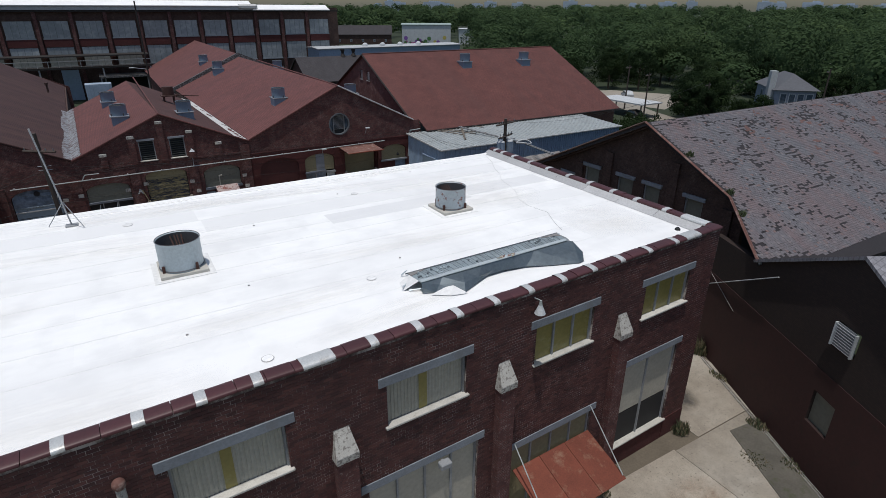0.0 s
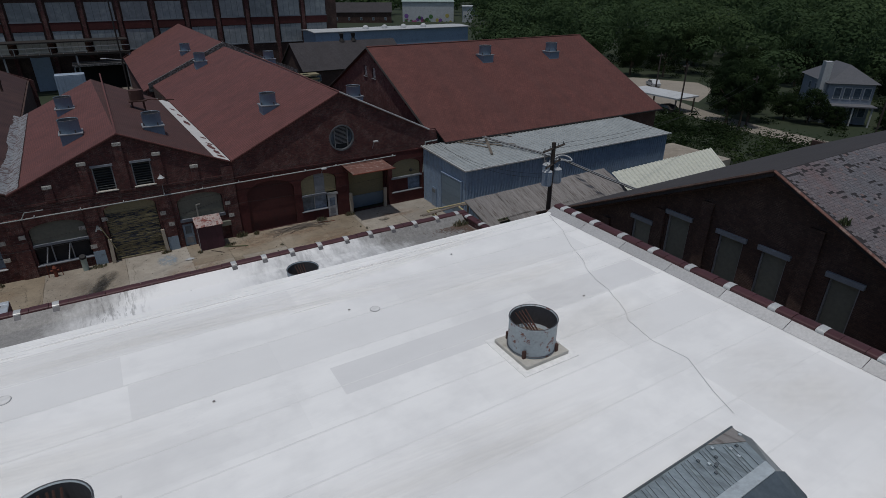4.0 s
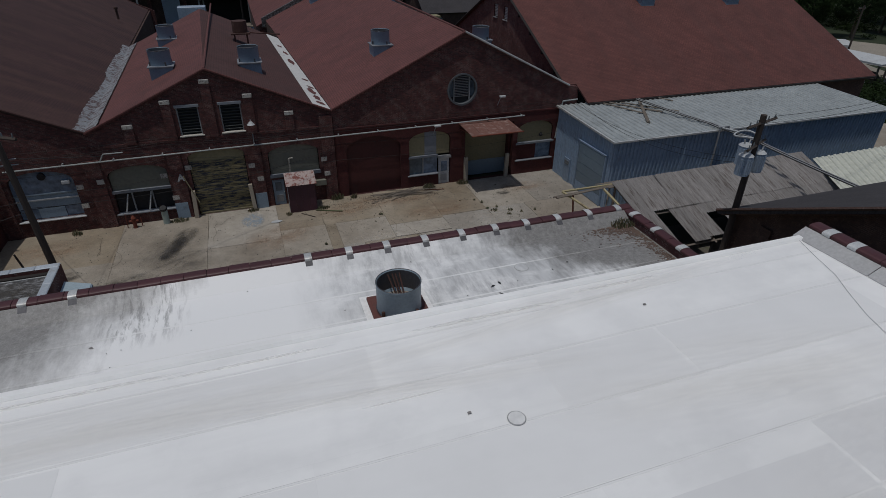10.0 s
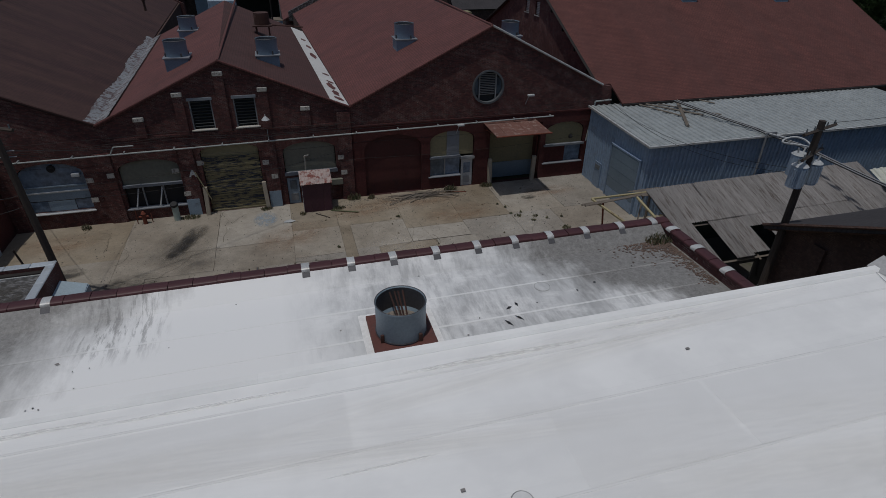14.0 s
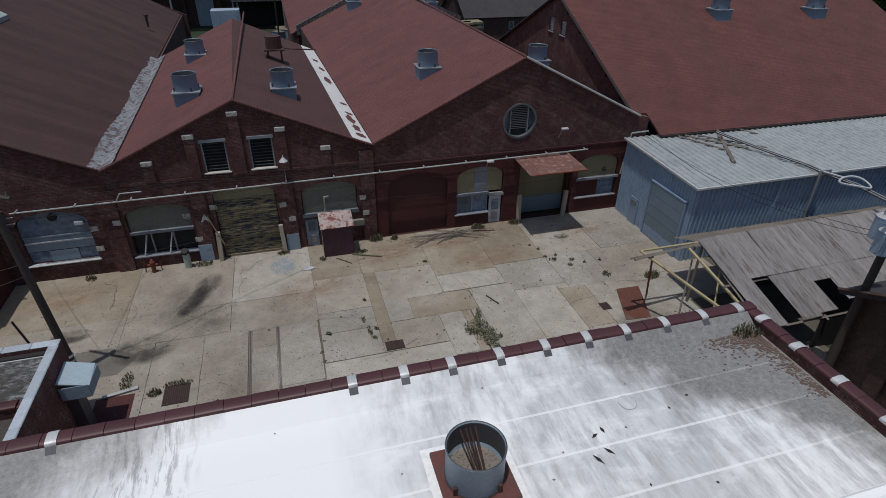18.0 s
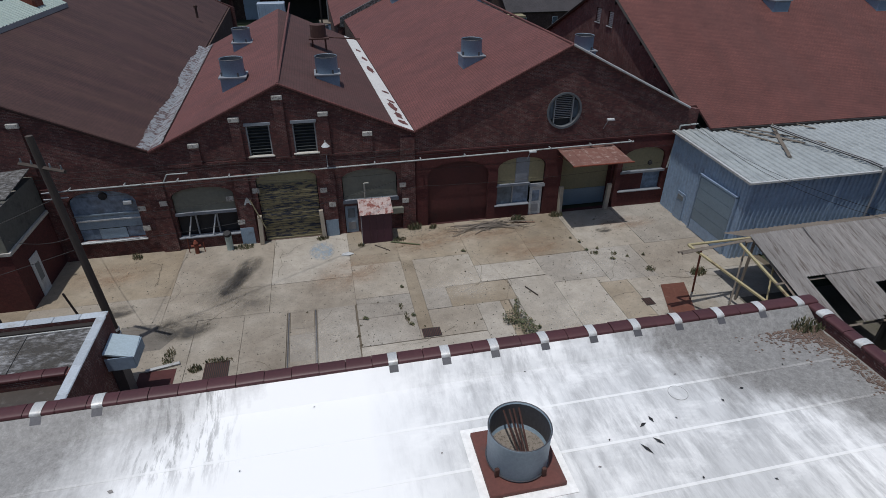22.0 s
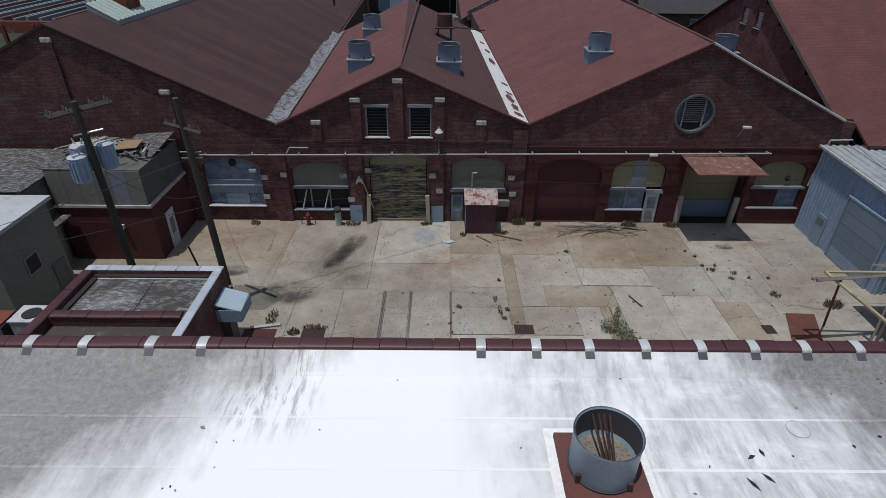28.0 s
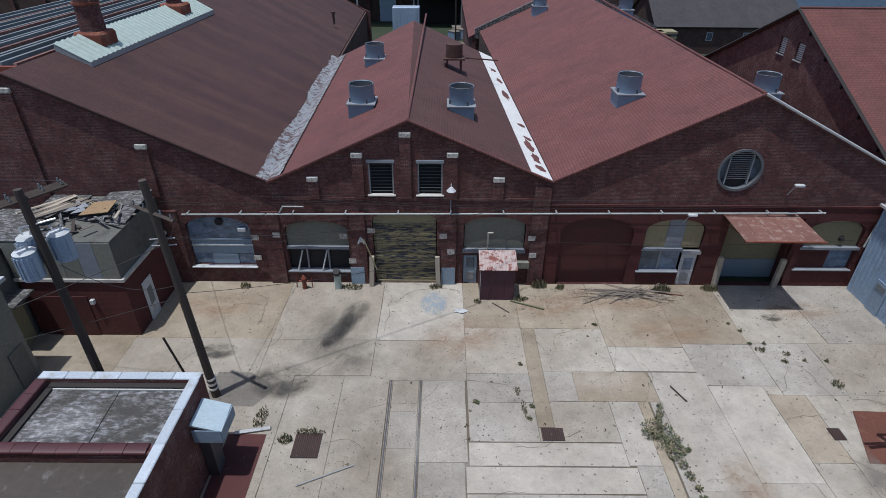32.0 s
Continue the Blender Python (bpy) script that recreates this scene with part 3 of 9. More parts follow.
YS = (-22.3, -18.6, -15.3, -13.35, -11.4, -8.65, -6.1, -3.3, 0.0)
XS = (-28, -22.5, -17.6, -12.9, -9.6, -7.2, -3.25, 0.6, 4.0, 7.4, 10.8, 14.6, 18.4, 22.2, 26.5)
rng = random.Random(4)
for x0, x1, y0, y1, mt in SLABS:
    q = bmesh.new()
    g = 0.005
    z = rng.uniform(-0.01, 0.01)
    nx, ny = max(2, int((x1 - x0) / 0.6)), max(2, int((y1 - y0) / 0.6))
    rim = [(x0 + (x1 - x0) * k / nx, y0) for k in range(nx)] + [(x1, y0 + (y1 - y0) * k / ny) for k in range(ny)] + [(x1 - (x1 - x0) * k / nx, y1) for k in range(nx)] + [(x0, y1 - (y1 - y0) * k / ny) for k in range(ny)]
    top = []
    for px, py in rim:
        sx = g if px < (x0 + x1) / 2 else -g
        sy = g if py < (y0 + y1) / 2 else -g
        chip = 1 + rng.random() * 1.6 + (rng.random() < 0.06) * 4
        top.append(q.verts.new((px + (sx * chip if px in (x0, x1) else 0), py + (sy * chip if py in (y0, y1) else 0), z)))
    low = [q.verts.new((v.co.x, v.co.y, -0.1)) for v in top]
    q.faces.new(top)
    for k in range(len(top)):
        q.faces.new((top[k], low[k], low[(k + 1) % len(top)], top[(k + 1) % len(top)]))
    part("slab", q, mt, yard)
for x0, x1, y0, y1 in ((8, 14.2, -62, -48.9), (14.2, 18.6, -62, -55.5), (14.2, 21.5, -55.4, -49.0), (16.0, 22.4, -48.95, -44.0), (16.0, 23.6, -43.95, -38), (16, 24.8, -37.95, -31), (-30, 7.95, -62, -49.4)):
    part("slab", boxed(x0, x1 - 0.03, y0, y1, -0.12, rng.uniform(-0.01, 0.01)), "concrete", yard)


# ---------------------------------------------------------------- low and high warehouse with white roofs
def south_y(x):
    return -47.85 + 0.042 * (x - 15.8)


WEST = -34.0
lime, ln, ll, lb = nodes_of("lime_mortar")
lg = ln.new("ShaderNodeNewGeometry")
lw = noise_of(ln, ll, lg.outputs["Position"], 1.1, 9, 0.74)
ll.new(ramp(ln, ll, lw, [(0.4, (0.04, 0.022, 0.021)), (0.5, (0.15, 0.115, 0.1)), (0.6, (0.5, 0.44, 0.4))]), lb.inputs["Base Color"])
lb.inputs["Roughness"].default_value = 0.95
M["mortar_wall"] = lime
hall = thing("warehouse", "two-level maroon brick warehouse with flat white membrane roofs", "warehouse")
up_win = [(11.05, 14.05), (5.0, 8.0), (-1.1, 1.9), (-7.25, -4.25), (-13.4, -10.4), (-19.5, -16.5)]
holes = [rect(a, b, 8.05, 9.62) for a, b in up_win]
holes += [rect(10.3, 14.2, 1.22, 5.72), rect(4.2, 8.6, 0.0, 4.3), rect(-1.9, 2.5, 1.1, 5.72), rect(-8.1, -3.7, 1.1, 5.72)]
b1 = bmesh.new()
prism(b1, [(WEST, -0.3), (15.8, -0.3), (15.8, 11.22), (WEST, 11.22)], holes, lambda u, v, d: (u, south_y(u) + d, v), 0.4)
part("wall", b1, "mortar_wall", hall)
b1 = bmesh.new()
box(b1, 15.4, 15.8, -47.4, -30.5, -0.3, 11.22)
part("wall", b1, "brick_main", hall)
part("wall", boxed(WEST, 15.8, -30.9, -30.52, -0.3, 10.7), "brick_main", hall)
part("wall", boxed(WEST, 15.5, -22.4, -22.02, -0.3, 8.02), "brick_main", hall)
part("wall", boxed(15.12, 15.5, -30.5, -22.42, -0.3, 7.95), "brick_main", hall)
part("wall", boxed(WEST - 0.4, WEST - 0.02, -49.9, -22.02, -0.3, 10.7), "brick_main", hall)
b1 = bmesh.new()
prism(b1, [(WEST, south_y(WEST) + 0.42), (15.38, south_y(15.4) + 0.42), (15.38, -30.5), (WEST, -30.5)], [], lambda u, v, d: (u, v, 10.95 - d), 0.25)
upper = part("roof", b1, "white_roof", hall, "white membrane roof with faint sheet seams")
b1 = bmesh.new()
box(b1, WEST, 15.38, -30.75, -30.48, 10.75, 11.02, bevel=0.06)
part("roof_edge", b1, "edge_white", hall)


def washed_membrane(name="washed_white_membrane", wash=1.0):
    """Low roof: clean white middle, silt laid down at both ends, dirt drawn into streaks along the fall."""
    m, n, l, b = nodes_of(name)
    g = n.new("ShaderNodeNewGeometry")
    sp = n.new("ShaderNodeSeparateXYZ")
    l.new(g.outputs["Position"], sp.inputs[0])

    def calc(op, *v):
        k = n.new("ShaderNodeMath")
        k.operation = op
        for i, s in enumerate(v):
            if hasattr(s, "is_linked"):
                l.new(s, k.inputs[i])
            else:
                k.inputs[i].default_value = s
        return k.outputs[0]

    def stretched(sx, sy, scale, detail=7, rough=0.65):
        mp = n.new("ShaderNodeMapping")
        mp.inputs["Scale"].default_value = (sx, sy, 1)
        mp.inputs["Rotation"].default_value = (0, 0, radians(9))
        l.new(g.outputs["Position"], mp.inputs[0])
        return noise_of(n, l, mp.outputs[0], scale, detail, rough)

    x, y = sp.outputs[0], sp.outputs[1]
    white = (0.87, 0.875, 0.87)
    broad = stretched(0.35, 0.3, 1.0)
    fine = stretched(2.3, 0.5, 1.0, 9, 0.7)
    hair = stretched(6, 0.9, 1.0, 7, 0.72)
    speck = noise_of(n, l, g.outputs["Position"], 5, 9, 0.75)
    # silt at the east end, its edge running off to the south-east
    edge = calc("ADD", calc("ADD", x, calc("MULTIPLY", calc("SUBTRACT", broad, 0.5), 5.0)), calc("MULTIPLY", calc("ADD", y, 24.5), 0.9))
    edge = calc("ADD", edge, calc("MULTIPLY", calc("SUBTRACT", fine, 0.5), 2.4))
    east = ramp(n, l, calc("DIVIDE", calc("SUBTRACT", edge, 8.6), 4.0), [(0.3, (0, 0, 0)), (0.75, (0.95,) * 3)])
    edge = calc("ADD", calc("SUBTRACT", calc("MULTIPLY", x, -1.0), calc("MULTIPLY", calc("SUBTRACT", broad, 0.5), -6.0)), calc("MULTIPLY", calc("ADD", y, 24.0), 0.95))
    edge = calc("ADD", edge, calc("MULTIPLY", calc("SUBTRACT", fine, 0.5), 3.4))
    west = ramp(n, l, calc("DIVIDE", calc("SUBTRACT", edge, 3.6), 5.0), [(0.1, (0, 0, 0)), (0.8, (0.92,) * 3)])
    # streaks between the ends
    amount = calc("MULTIPLY", ramp(n, l, calc("DIVIDE", calc("SUBTRACT", x, -0.6), 4.0), [(0.2, (0, 0, 0)), (1.0, (1, 1, 1))]), ramp(n, l, stretched(0.5, 0.9, 1.3), [(0.24, (0, 0, 0)), (0.48, (1, 1, 1))]))
    streak = calc("MULTIPLY", ramp(n, l, fine, [(0.43, (0, 0, 0)), (0.62, (1, 1, 1))]), amount)
    streak = calc("MULTIPLY", streak, ramp(n, l, hair, [(0.3, (0.45,) * 3), (0.6, (1, 1, 1))]))
    near_w = calc("MULTIPLY", ramp(n, l, calc("DIVIDE", calc("ADD", x, 6.4), 4.0), [(0.05, (0, 0, 0)), (0.3, (1, 1, 1)), (0.62, (1, 1, 1)), (0.85, (0, 0, 0))]), ramp(n, l, calc("DIVIDE", calc("ADD", y, 26.4), 4.0), [(0.25, (0, 0, 0)), (0.55, (1, 1, 1))]))
    streak2 = calc("MULTIPLY", near_w, ramp(n, l, hair, [(0.5, (0, 0, 0)), (0.6, (1, 1, 1))]))
    film = calc("MULTIPLY", calc("MULTIPLY", ramp(n, l, broad, [(0.36, (0, 0, 0)), (0.58, (1, 1, 1))]), amount), 0.8)
    c = mixc(n, l, calc("MULTIPLY", film, wash), white, (0.52, 0.53, 0.535))
    c = mixc(n, l, calc("MULTIPLY", streak, 0.8 * wash), c, (0.36, 0.365, 0.37))
    c = mixc(n, l, calc("MULTIPLY", streak2, 0.75 * wash), c, (0.28, 0.28, 0.28))
    lift = 1.0 + (1.0 - wash) * 0.5
    grit = noise_of(n, l, g.outputs["Position"], 13, 8, 0.85)
    silt = ramp(n, l, speck, [(0.3, (0.13 * lift, 0.125 * lift, 0.118 * lift)), (0.62, (0.25 * lift, 0.245 * lift, 0.235 * lift))])
    silt = mixc(n, l, 0.5, silt, ramp(n, l, grit, [(0.36, (0.18,) * 3), (0.66, (0.8,) * 3)]), "OVERLAY")
    c = mixc(n, l, east, c, silt)
    c = mixc(n, l, west, c, silt)
    l.new(c, b.inputs["Base Color"])
    b.inputs["Roughness"].default_value = 0.6
    bump_of(n, l, b, speck, 0.12, 0.02)
    return m


M["low_roof"] = washed_membrane()
M["low_seam"] = washed_membrane("washed_seam", 0.3)
part("roof", boxed(WEST, 15.1, -30.5, -22.42, 7.35, 7.6), "low_roof", hall, "lower white roof streaked with grey dirt")
# base band painted red
for a, b in ((14.25, 15.8), (8.65, 10.25), (2.55, 4.15), (-3.65, -1.95)):
    b1 = bmesh.new()
    prism(b1, rect(a, b, -0.2, 1.2), [], lambda u, v, d: (u, south_y(u) - 0.03 + d, v), 0.028)
    part("base_course", b1, "brick_red", hall)
b1 = bmesh.new()
prism(b1, rect(10.3, 14.2, -0.2, 1.2), [], lambda u, v, d: (u, south_y(u) - 0.03 + d, v), 0.028)
part("base_course", b1, "brick_red", hall)


# ---------------------------------------------------------------- gabled workshops
SLOPE_N = 46.0
shop_a = thing("workshop", "long aged brick workshop with a brown shingle gable roof", "workshop", "gabled workshops")
shop_b = thing("workshop", "brick workshop with a red shingle gable and boarded arched windows", "workshop", "gabled workshops")
shop_c = thing("workshop", "brick workshop with a round louvred gable window and red-painted base", "workshop", "gabled workshops")
W1, W2 = arch(-16.04, -12.19, 1.15, 3.85, 4.62), arch(-10.15, -6.38, 0.87, 3.75, 4.36)
GAR, W3, BDOOR = arch(-4.9, -1.05, 0.0, 4.5, 5.0), arch(0.55, 4.25, 2.25, 4.1, 4.72), rect(0.55, 1.45, 0, 2.08)
AR, C2, WDOOR = arch(6.35, 10.7, 0, 3.7, 4.75), arch(11.4, 14.95, 1.05, 3.95, 4.67), rect(13.9, 14.92, 0, 1.04)
G2, W5 = rect(16.2, 20.6, 0, 4.8), arch(21.0, 24.4, 1.26, 3.95, 4.67)
V1, V2, RO = rect(-4.91, -3.5, 6.12, 8.05), rect(-2.15, -0.74, 6.12, 8.05), ring(15.85, 7.79, 1.25)
b1 = bmesh.new()
prism(b1, [(-36, -0.2), (-10.68, -0.2), (-10.68, 6.84), (-23.3, 12.7), (-36, 6.8)], [W1], wall_y(0), 0.42)
part("wall", b1, "brick", shop_a)
b1 = bmesh.new()
prism(b1, [(-10.67, -0.2), (5.52, -0.2), (5.52, 6.88), (-2.64, 10.4), (-10.67, 6.74)], [W2, GAR, W3, BDOOR, V1, V2], wall_y(0), 0.42)
part("wall", b1, "brick", shop_b)
b1 = bmesh.new()
prism(b1, [(5.53, 5.55), (26.3, 5.55), (26.3, 7.25), (25.2, 7.45), (15.9, 11.94), (5.53, 7.0)], [RO], wall_y(0), 0.42)
part("wall", b1, "brick", shop_c)
b1 = bmesh.new()
prism(b1, [(5.53, -0.2), (26.3, -0.2), (26.3, 5.54), (5.53, 5.54)], [AR, [(13.9, 0), (14.95, 0), *C2[2:], (11.4, 1.05), (13.9, 1.05)], G2, W5], wall_y(-0.02), 0.44)
part("wall", b1, "brick_red", shop_c, "oxide red painted lower wall")


def slope(parent, x0, z0, x1, z1, y0, y1, material, k0=0.0, k1=0.0, thick=0.14):
    """One roof slope between two long edges; k0 and k1 are how far each edge drifts west for each metre to the north."""
    q = bmesh.new()
    sheet(q, (x0 - k0 * y0, y0, z0), (x1 - k1 * y0, y0, z1), (x1 - k1 * y1, y1, z1), (x0 - k0 * y1, y1, z0), thick)
    return part("roof", q, material, parent)


slope(shop_a, -10.67, 6.96, -23.3, 12.84, -0.14, 62.0, "roof_a", 0.033, 0.01)
slope(shop_a, -23.3, 12.84, -36, 6.9, -0.14, 62.0, "roof_a", 0.01)
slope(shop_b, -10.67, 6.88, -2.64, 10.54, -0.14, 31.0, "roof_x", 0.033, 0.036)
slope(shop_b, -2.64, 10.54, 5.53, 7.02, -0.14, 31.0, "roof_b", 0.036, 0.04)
slope(shop_c, 5.53, 7.1, 15.9, 12.08, -0.14, 45.0, "roof_x", 0.04, 0.025)
slope(shop_c, 15.9, 12.08, 25.4, 7.45, -0.14, 45.0, "roof_x", 0.025)
for sh, pts in ((shop_a, [(-36, 0), (-10.68, 0), (-10.68, 6.8), (-23.3, 12.6), (-36, 6.7)]), (shop_b, [(-10.66, 0), (5.5, 0), (5.5, 6.9), (-2.72, 10.4), (-10.66, 6.8)]), (shop_c, [(5.54, 0), (26.2, 0), (26.2, 7.2), (25.2, 7.3), (15.9, 11.85), (5.54, 6.95)])):
    yb, kb = {shop_a: (61.6, 0.02), shop_b: (30.6, 0.036), shop_c: (44.6, 0.025)}[sh]
    q = bmesh.new()
    prism(q, [(u - kb * yb, v) for u, v in pts], [], wall_y(yb), 0.3)
    part("wall", q, "brick", sh)
part("wall", boxed(-36.4, -36, 0, 62, -0.2, 6.7), "brick", shop_a)
part("wall", boxed(25.42, 25.75, 0.45, 45, -0.2, 7.0), "brick", shop_c)
for sh, xa, xb, ya, yb in ((shop_c, 4.29, 3.73, 31.05, 45.0), (shop_a, -11.7, -12.7, 31.05, 61.9)):
    q = bmesh.new()
    prism(q, [(xa, ya), (xa + 0.2, ya), (xb + 0.2, yb), (xb, yb)], [], lambda u, v, d: (u, v, 6.85 - d), 7.05)
    part("wall", q, "brick_dark", sh)

# ---------------------------------------------------------------- large red-roofed hall with its gable to the west
mill = thing("hall", "tall brick hall with a broad rust-red shingle roof", "hall")
mill_z = lambda y: 14.0 - 0.47 * abs(y - 16.1)
b1 = bmesh.new()
prism(b1, [(1.45, -0.2), (31.5, -0.2), (31.5, mill_z(31.5) - 0.2), (16.1, 13.8), (1.45, mill_z(1.45) - 0.2)], [rect(16.7, 17.7, 10.5, 11.75), rect(14.25, 15.25, 10.5, 11.75)], lambda u, v, d: (26.1 + d, u, v), 0.4)
part("wall", b1, "brick", mill)
part("wall", boxed(27.15, 60.3, -0.28, 0.1, -0.2, 5.9), "brick_dark", mill)
part("wall", boxed(26.52, 27.12, 1.1, 1.44, -0.2, 6.6), "brick", mill)
b1 = bmesh.new()
prism(b1, [(0.12, -0.2), (31.5, -0.2), (31.5, 6.6), (16.1, 13.75), (0.12, 6.0)], [], lambda u, v, d: (60.3 - d, u, v), 0.4)
part("wall", b1, "brick", mill)
q = bmesh.new()
q.faces.new([q.verts.new(p) for p in ((27.0, -0.8, mill_z(-0.8)), (60.9, -0.8, mill_z(-0.8)), (60.9, 16.1, 14.0), (25.9, 16.1, 14.0), (25.9, 1.4, mill_z(1.4)), (27.0, 1.4, mill_z(1.4)))])
r = bmesh.ops.extrude_face_region(q, geom=q.faces[:])
bmesh.ops.translate(q, vec=(0, 0, -0.16), verts=[v for v in r["geom"] if isinstance(v, bmesh.types.BMVert)])
part("roof", q, "roof_y", mill)
q = bmesh.new()
sheet(q, (25.9, 16.1, 14.0), (60.9, 16.1, 14.0), (60.9, 32.1, mill_z(32.1)), (25.9, 32.1, mill_z(32.1)), 0.16)
part("roof", q, "roof_y", mill)

# ---------------------------------------------------------------- pale blue metal shed
shed = thing("metal_shed", "pale blue corrugated metal shed with a grey low roof", "shed")
q = bmesh.new()
corrugated(q, (24.6, -8.4, 0), (52.7, -8.4, 0), (52.7, -8.4, 5.35), (24.6, -8.4, 5.35), 0.34, 0.08)
part("wall", q, "shed", shed)
q = bmesh.new()
corrugated(q, (24.6, -8.4, 0), (24.6, -0.3, 0), (24.6, -0.3, 5.7), (24.6, -8.4, 5.4), 0.3, 0.05)
part("wall", q, "shed", shed)
part("wall", boxed(52.6, 52.7, -8.3, -0.3, 0, 5.3), "shed", shed)
part("wall", boxed(24.7, 52.6, -0.4, -0.3, 0, 5.6), "shed", shed)
q = bmesh.new()
corrugated(q, (24.4, -8.6, 5.45), (52.9, -8.6, 5.45), (52.9, -0.2, 5.85), (24.4, -0.2, 5.85), 0.5, 0.07)
part("roof", q, "shed_roof", shed)

# ---------------------------------------------------------------- lean-to with a tin roof, cream roof behind
lean = thing("lean_to", "open lean-to with a weathered brown corrugated tin roof", "lean-to")
cream = thing("open_shed", "low shed with a cream ribbed metal roof", "shed")
q = bmesh.new()
corrugated(q, (37.6, -16.9, 3.4), (52.4, -16.9, 3.4), (54.5, -13.1, 4.5), (38.9, -13.1, 4.2), 0.55, 0.08)
part("roof", q, "cream_roof", cream)

# ---------------------------------------------------------------- dark works with a slate roof
works = thing("slate_works", "soot-dark brick works under a worn grey slate roof", "works")
RZ, RY, K = 13.15, -36.05, 0.48
ev_z = lambda y: RZ - K * abs(y - RY)
GABLE = ((-40.8, -39.45, 8.75), (-37.4, -36.05, 8.75), (-35.05, -33.6, 8.75), (-31.7, -30.2, 8.75), (-29.1, -27.7, 7.6))
wins = [rect(a, b, 5.6, c) for a, b, c in GABLE]
b1 = bmesh.new()
prism(b1, [(-43.6, -0.2), (-19.5, -0.2), (-19.5, ev_z(-19.5) - 0.35), (RY, RZ - 0.35), (-43.6, ev_z(-43.6) - 0.35)], wins, lambda u, v, d: (25.0 + d, u, v), 0.4)
part("wall", b1, "brick_dark", works)
q = bmesh.new()
q.faces.new([q.verts.new(p) for p in ((24.2, RY, RZ), (62, RY, RZ), (62, -50.4, ev_z(-50.4)), (29.6, -48.8, ev_z(-48.8)), (21.3, -47.0, ev_z(-47.0)), (24.2, -43.0, ev_z(-43.0)))])
r = bmesh.ops.extrude_face_region(q, geom=q.faces[:])
bmesh.ops.translate(q, vec=(0, 0, -0.2), verts=[v for v in r["geom"] if isinstance(v, bmesh.types.BMVert)])
M["gap"] = plain("bare_roof_felt", (0.024, 0.02, 0.022), 0.7, 1)
part("roof", q, "gap", works, "grey slate slope with slipped and missing slates")
q = bmesh.new()
sheet(q, (24.2, RY, RZ), (62, RY, RZ), (62, -19.2, ev_z(-19.2)), (24.2, -19.2, ev_z(-19.2)), 0.2)
part("roof", q, "slate_dark", works)
WA, WB = Vector((23.6, -42.9, 0)), Vector((14.6, -59.7, 0))
WD = (WB - WA).normalized()
WN = Vector((-WD.y, WD.x, 0))
if WN.x < 0:
    WN = -WN
b1 = bmesh.new()
wl = (WB - WA).length
at = lambda k: (WA + WD * k)
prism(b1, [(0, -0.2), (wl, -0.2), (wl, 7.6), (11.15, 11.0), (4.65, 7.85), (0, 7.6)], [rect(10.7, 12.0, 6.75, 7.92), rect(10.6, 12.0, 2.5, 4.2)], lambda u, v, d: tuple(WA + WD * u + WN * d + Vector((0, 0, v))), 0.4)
part("wall", b1, "brick_darkened", works)
b1 = bmesh.new()
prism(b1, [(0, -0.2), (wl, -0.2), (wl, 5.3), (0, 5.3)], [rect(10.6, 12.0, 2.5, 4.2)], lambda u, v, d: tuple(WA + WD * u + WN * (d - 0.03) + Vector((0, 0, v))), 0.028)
part("wall", b1, "oxide_darkened", works)
q = bmesh.new()
pk = at(11.15) - WN * 0.2 + Vector((0, 0, 11.15))
e1, e2 = at(4.4) - WN * 0.2 + Vector((0, 0, 7.9)), at(wl) - WN * 0.2 + Vector((0, 0, 7.7))
sheet(q, pk, pk + WN * 22, e1 + WN * 22, e1, 0.15)
part("roof", q, "slate", works)
q = bmesh.new()
sheet(q, pk, pk + WN * 22, e2 + WN * 22, e2, 0.15)
part("roof", q, "slate", works)

# Unseen walls and near-black floor added to shut out light behind the windows.
part("wall", boxed(25.4, 62, -19.9, -19.5, -0.2, 4.9), "brick_dark", works)
part("wall", boxed(61.6, 62, -50, -19.9, -0.2, 6), "brick_dark", works)
part("floor", boxed(25.4, 61.6, -48, -19.9, -0.1, 0.02), "dark", works)

# ---------------------------------------------------------------- flat-roofed annex, red hut and green store in the yard's west corner
annex = thing("annex", "low brick annex with a stained flat tar roof", "annex")
part("wall", boxed(-10.7, -10.3, -22.0, -12.35, -0.2, 4.1), "brick_main", annex)
part("wall", boxed(-16.6, -10.72, -12.7, -12.3, -0.2, 4.1), "brick_main", annex)
part("wall", boxed(-16.7, -16.3, -22.0, -12.72, -0.2, 4.1), "brick_main", annex)
part("wall", boxed(-16.28, -10.72, -16.2, -15.8, 2.5, 4.1), "brick_main", annex)
part("roof", boxed(-16.28, -10.72, -15.78, -12.72, 3.4, 3.82), "tar", annex)
part("roof", boxed(-16.28, -10.72, -22.0, -16.22, 3.0, 3.66), "tar_brown", annex)
hut = thing("hut", "red brick hut with a drab boarded upper half and fallen roof", "hut")
part("wall", boxed(-22.6, -17.2, -5.2, -0.05, -0.2, 3.6), "brick_red", hut)
part("upper_wall", boxed(-22.7, -17.25, -5.15, -0.05, 3.61, 5.9), "drab_dark", hut)
store = thing("store", "drab green rendered store under a tarred roof", "store")
part("wall", boxed(-40, -22.9, -7.0, -1.0, -0.2, 5.4), "drab_dark", store)



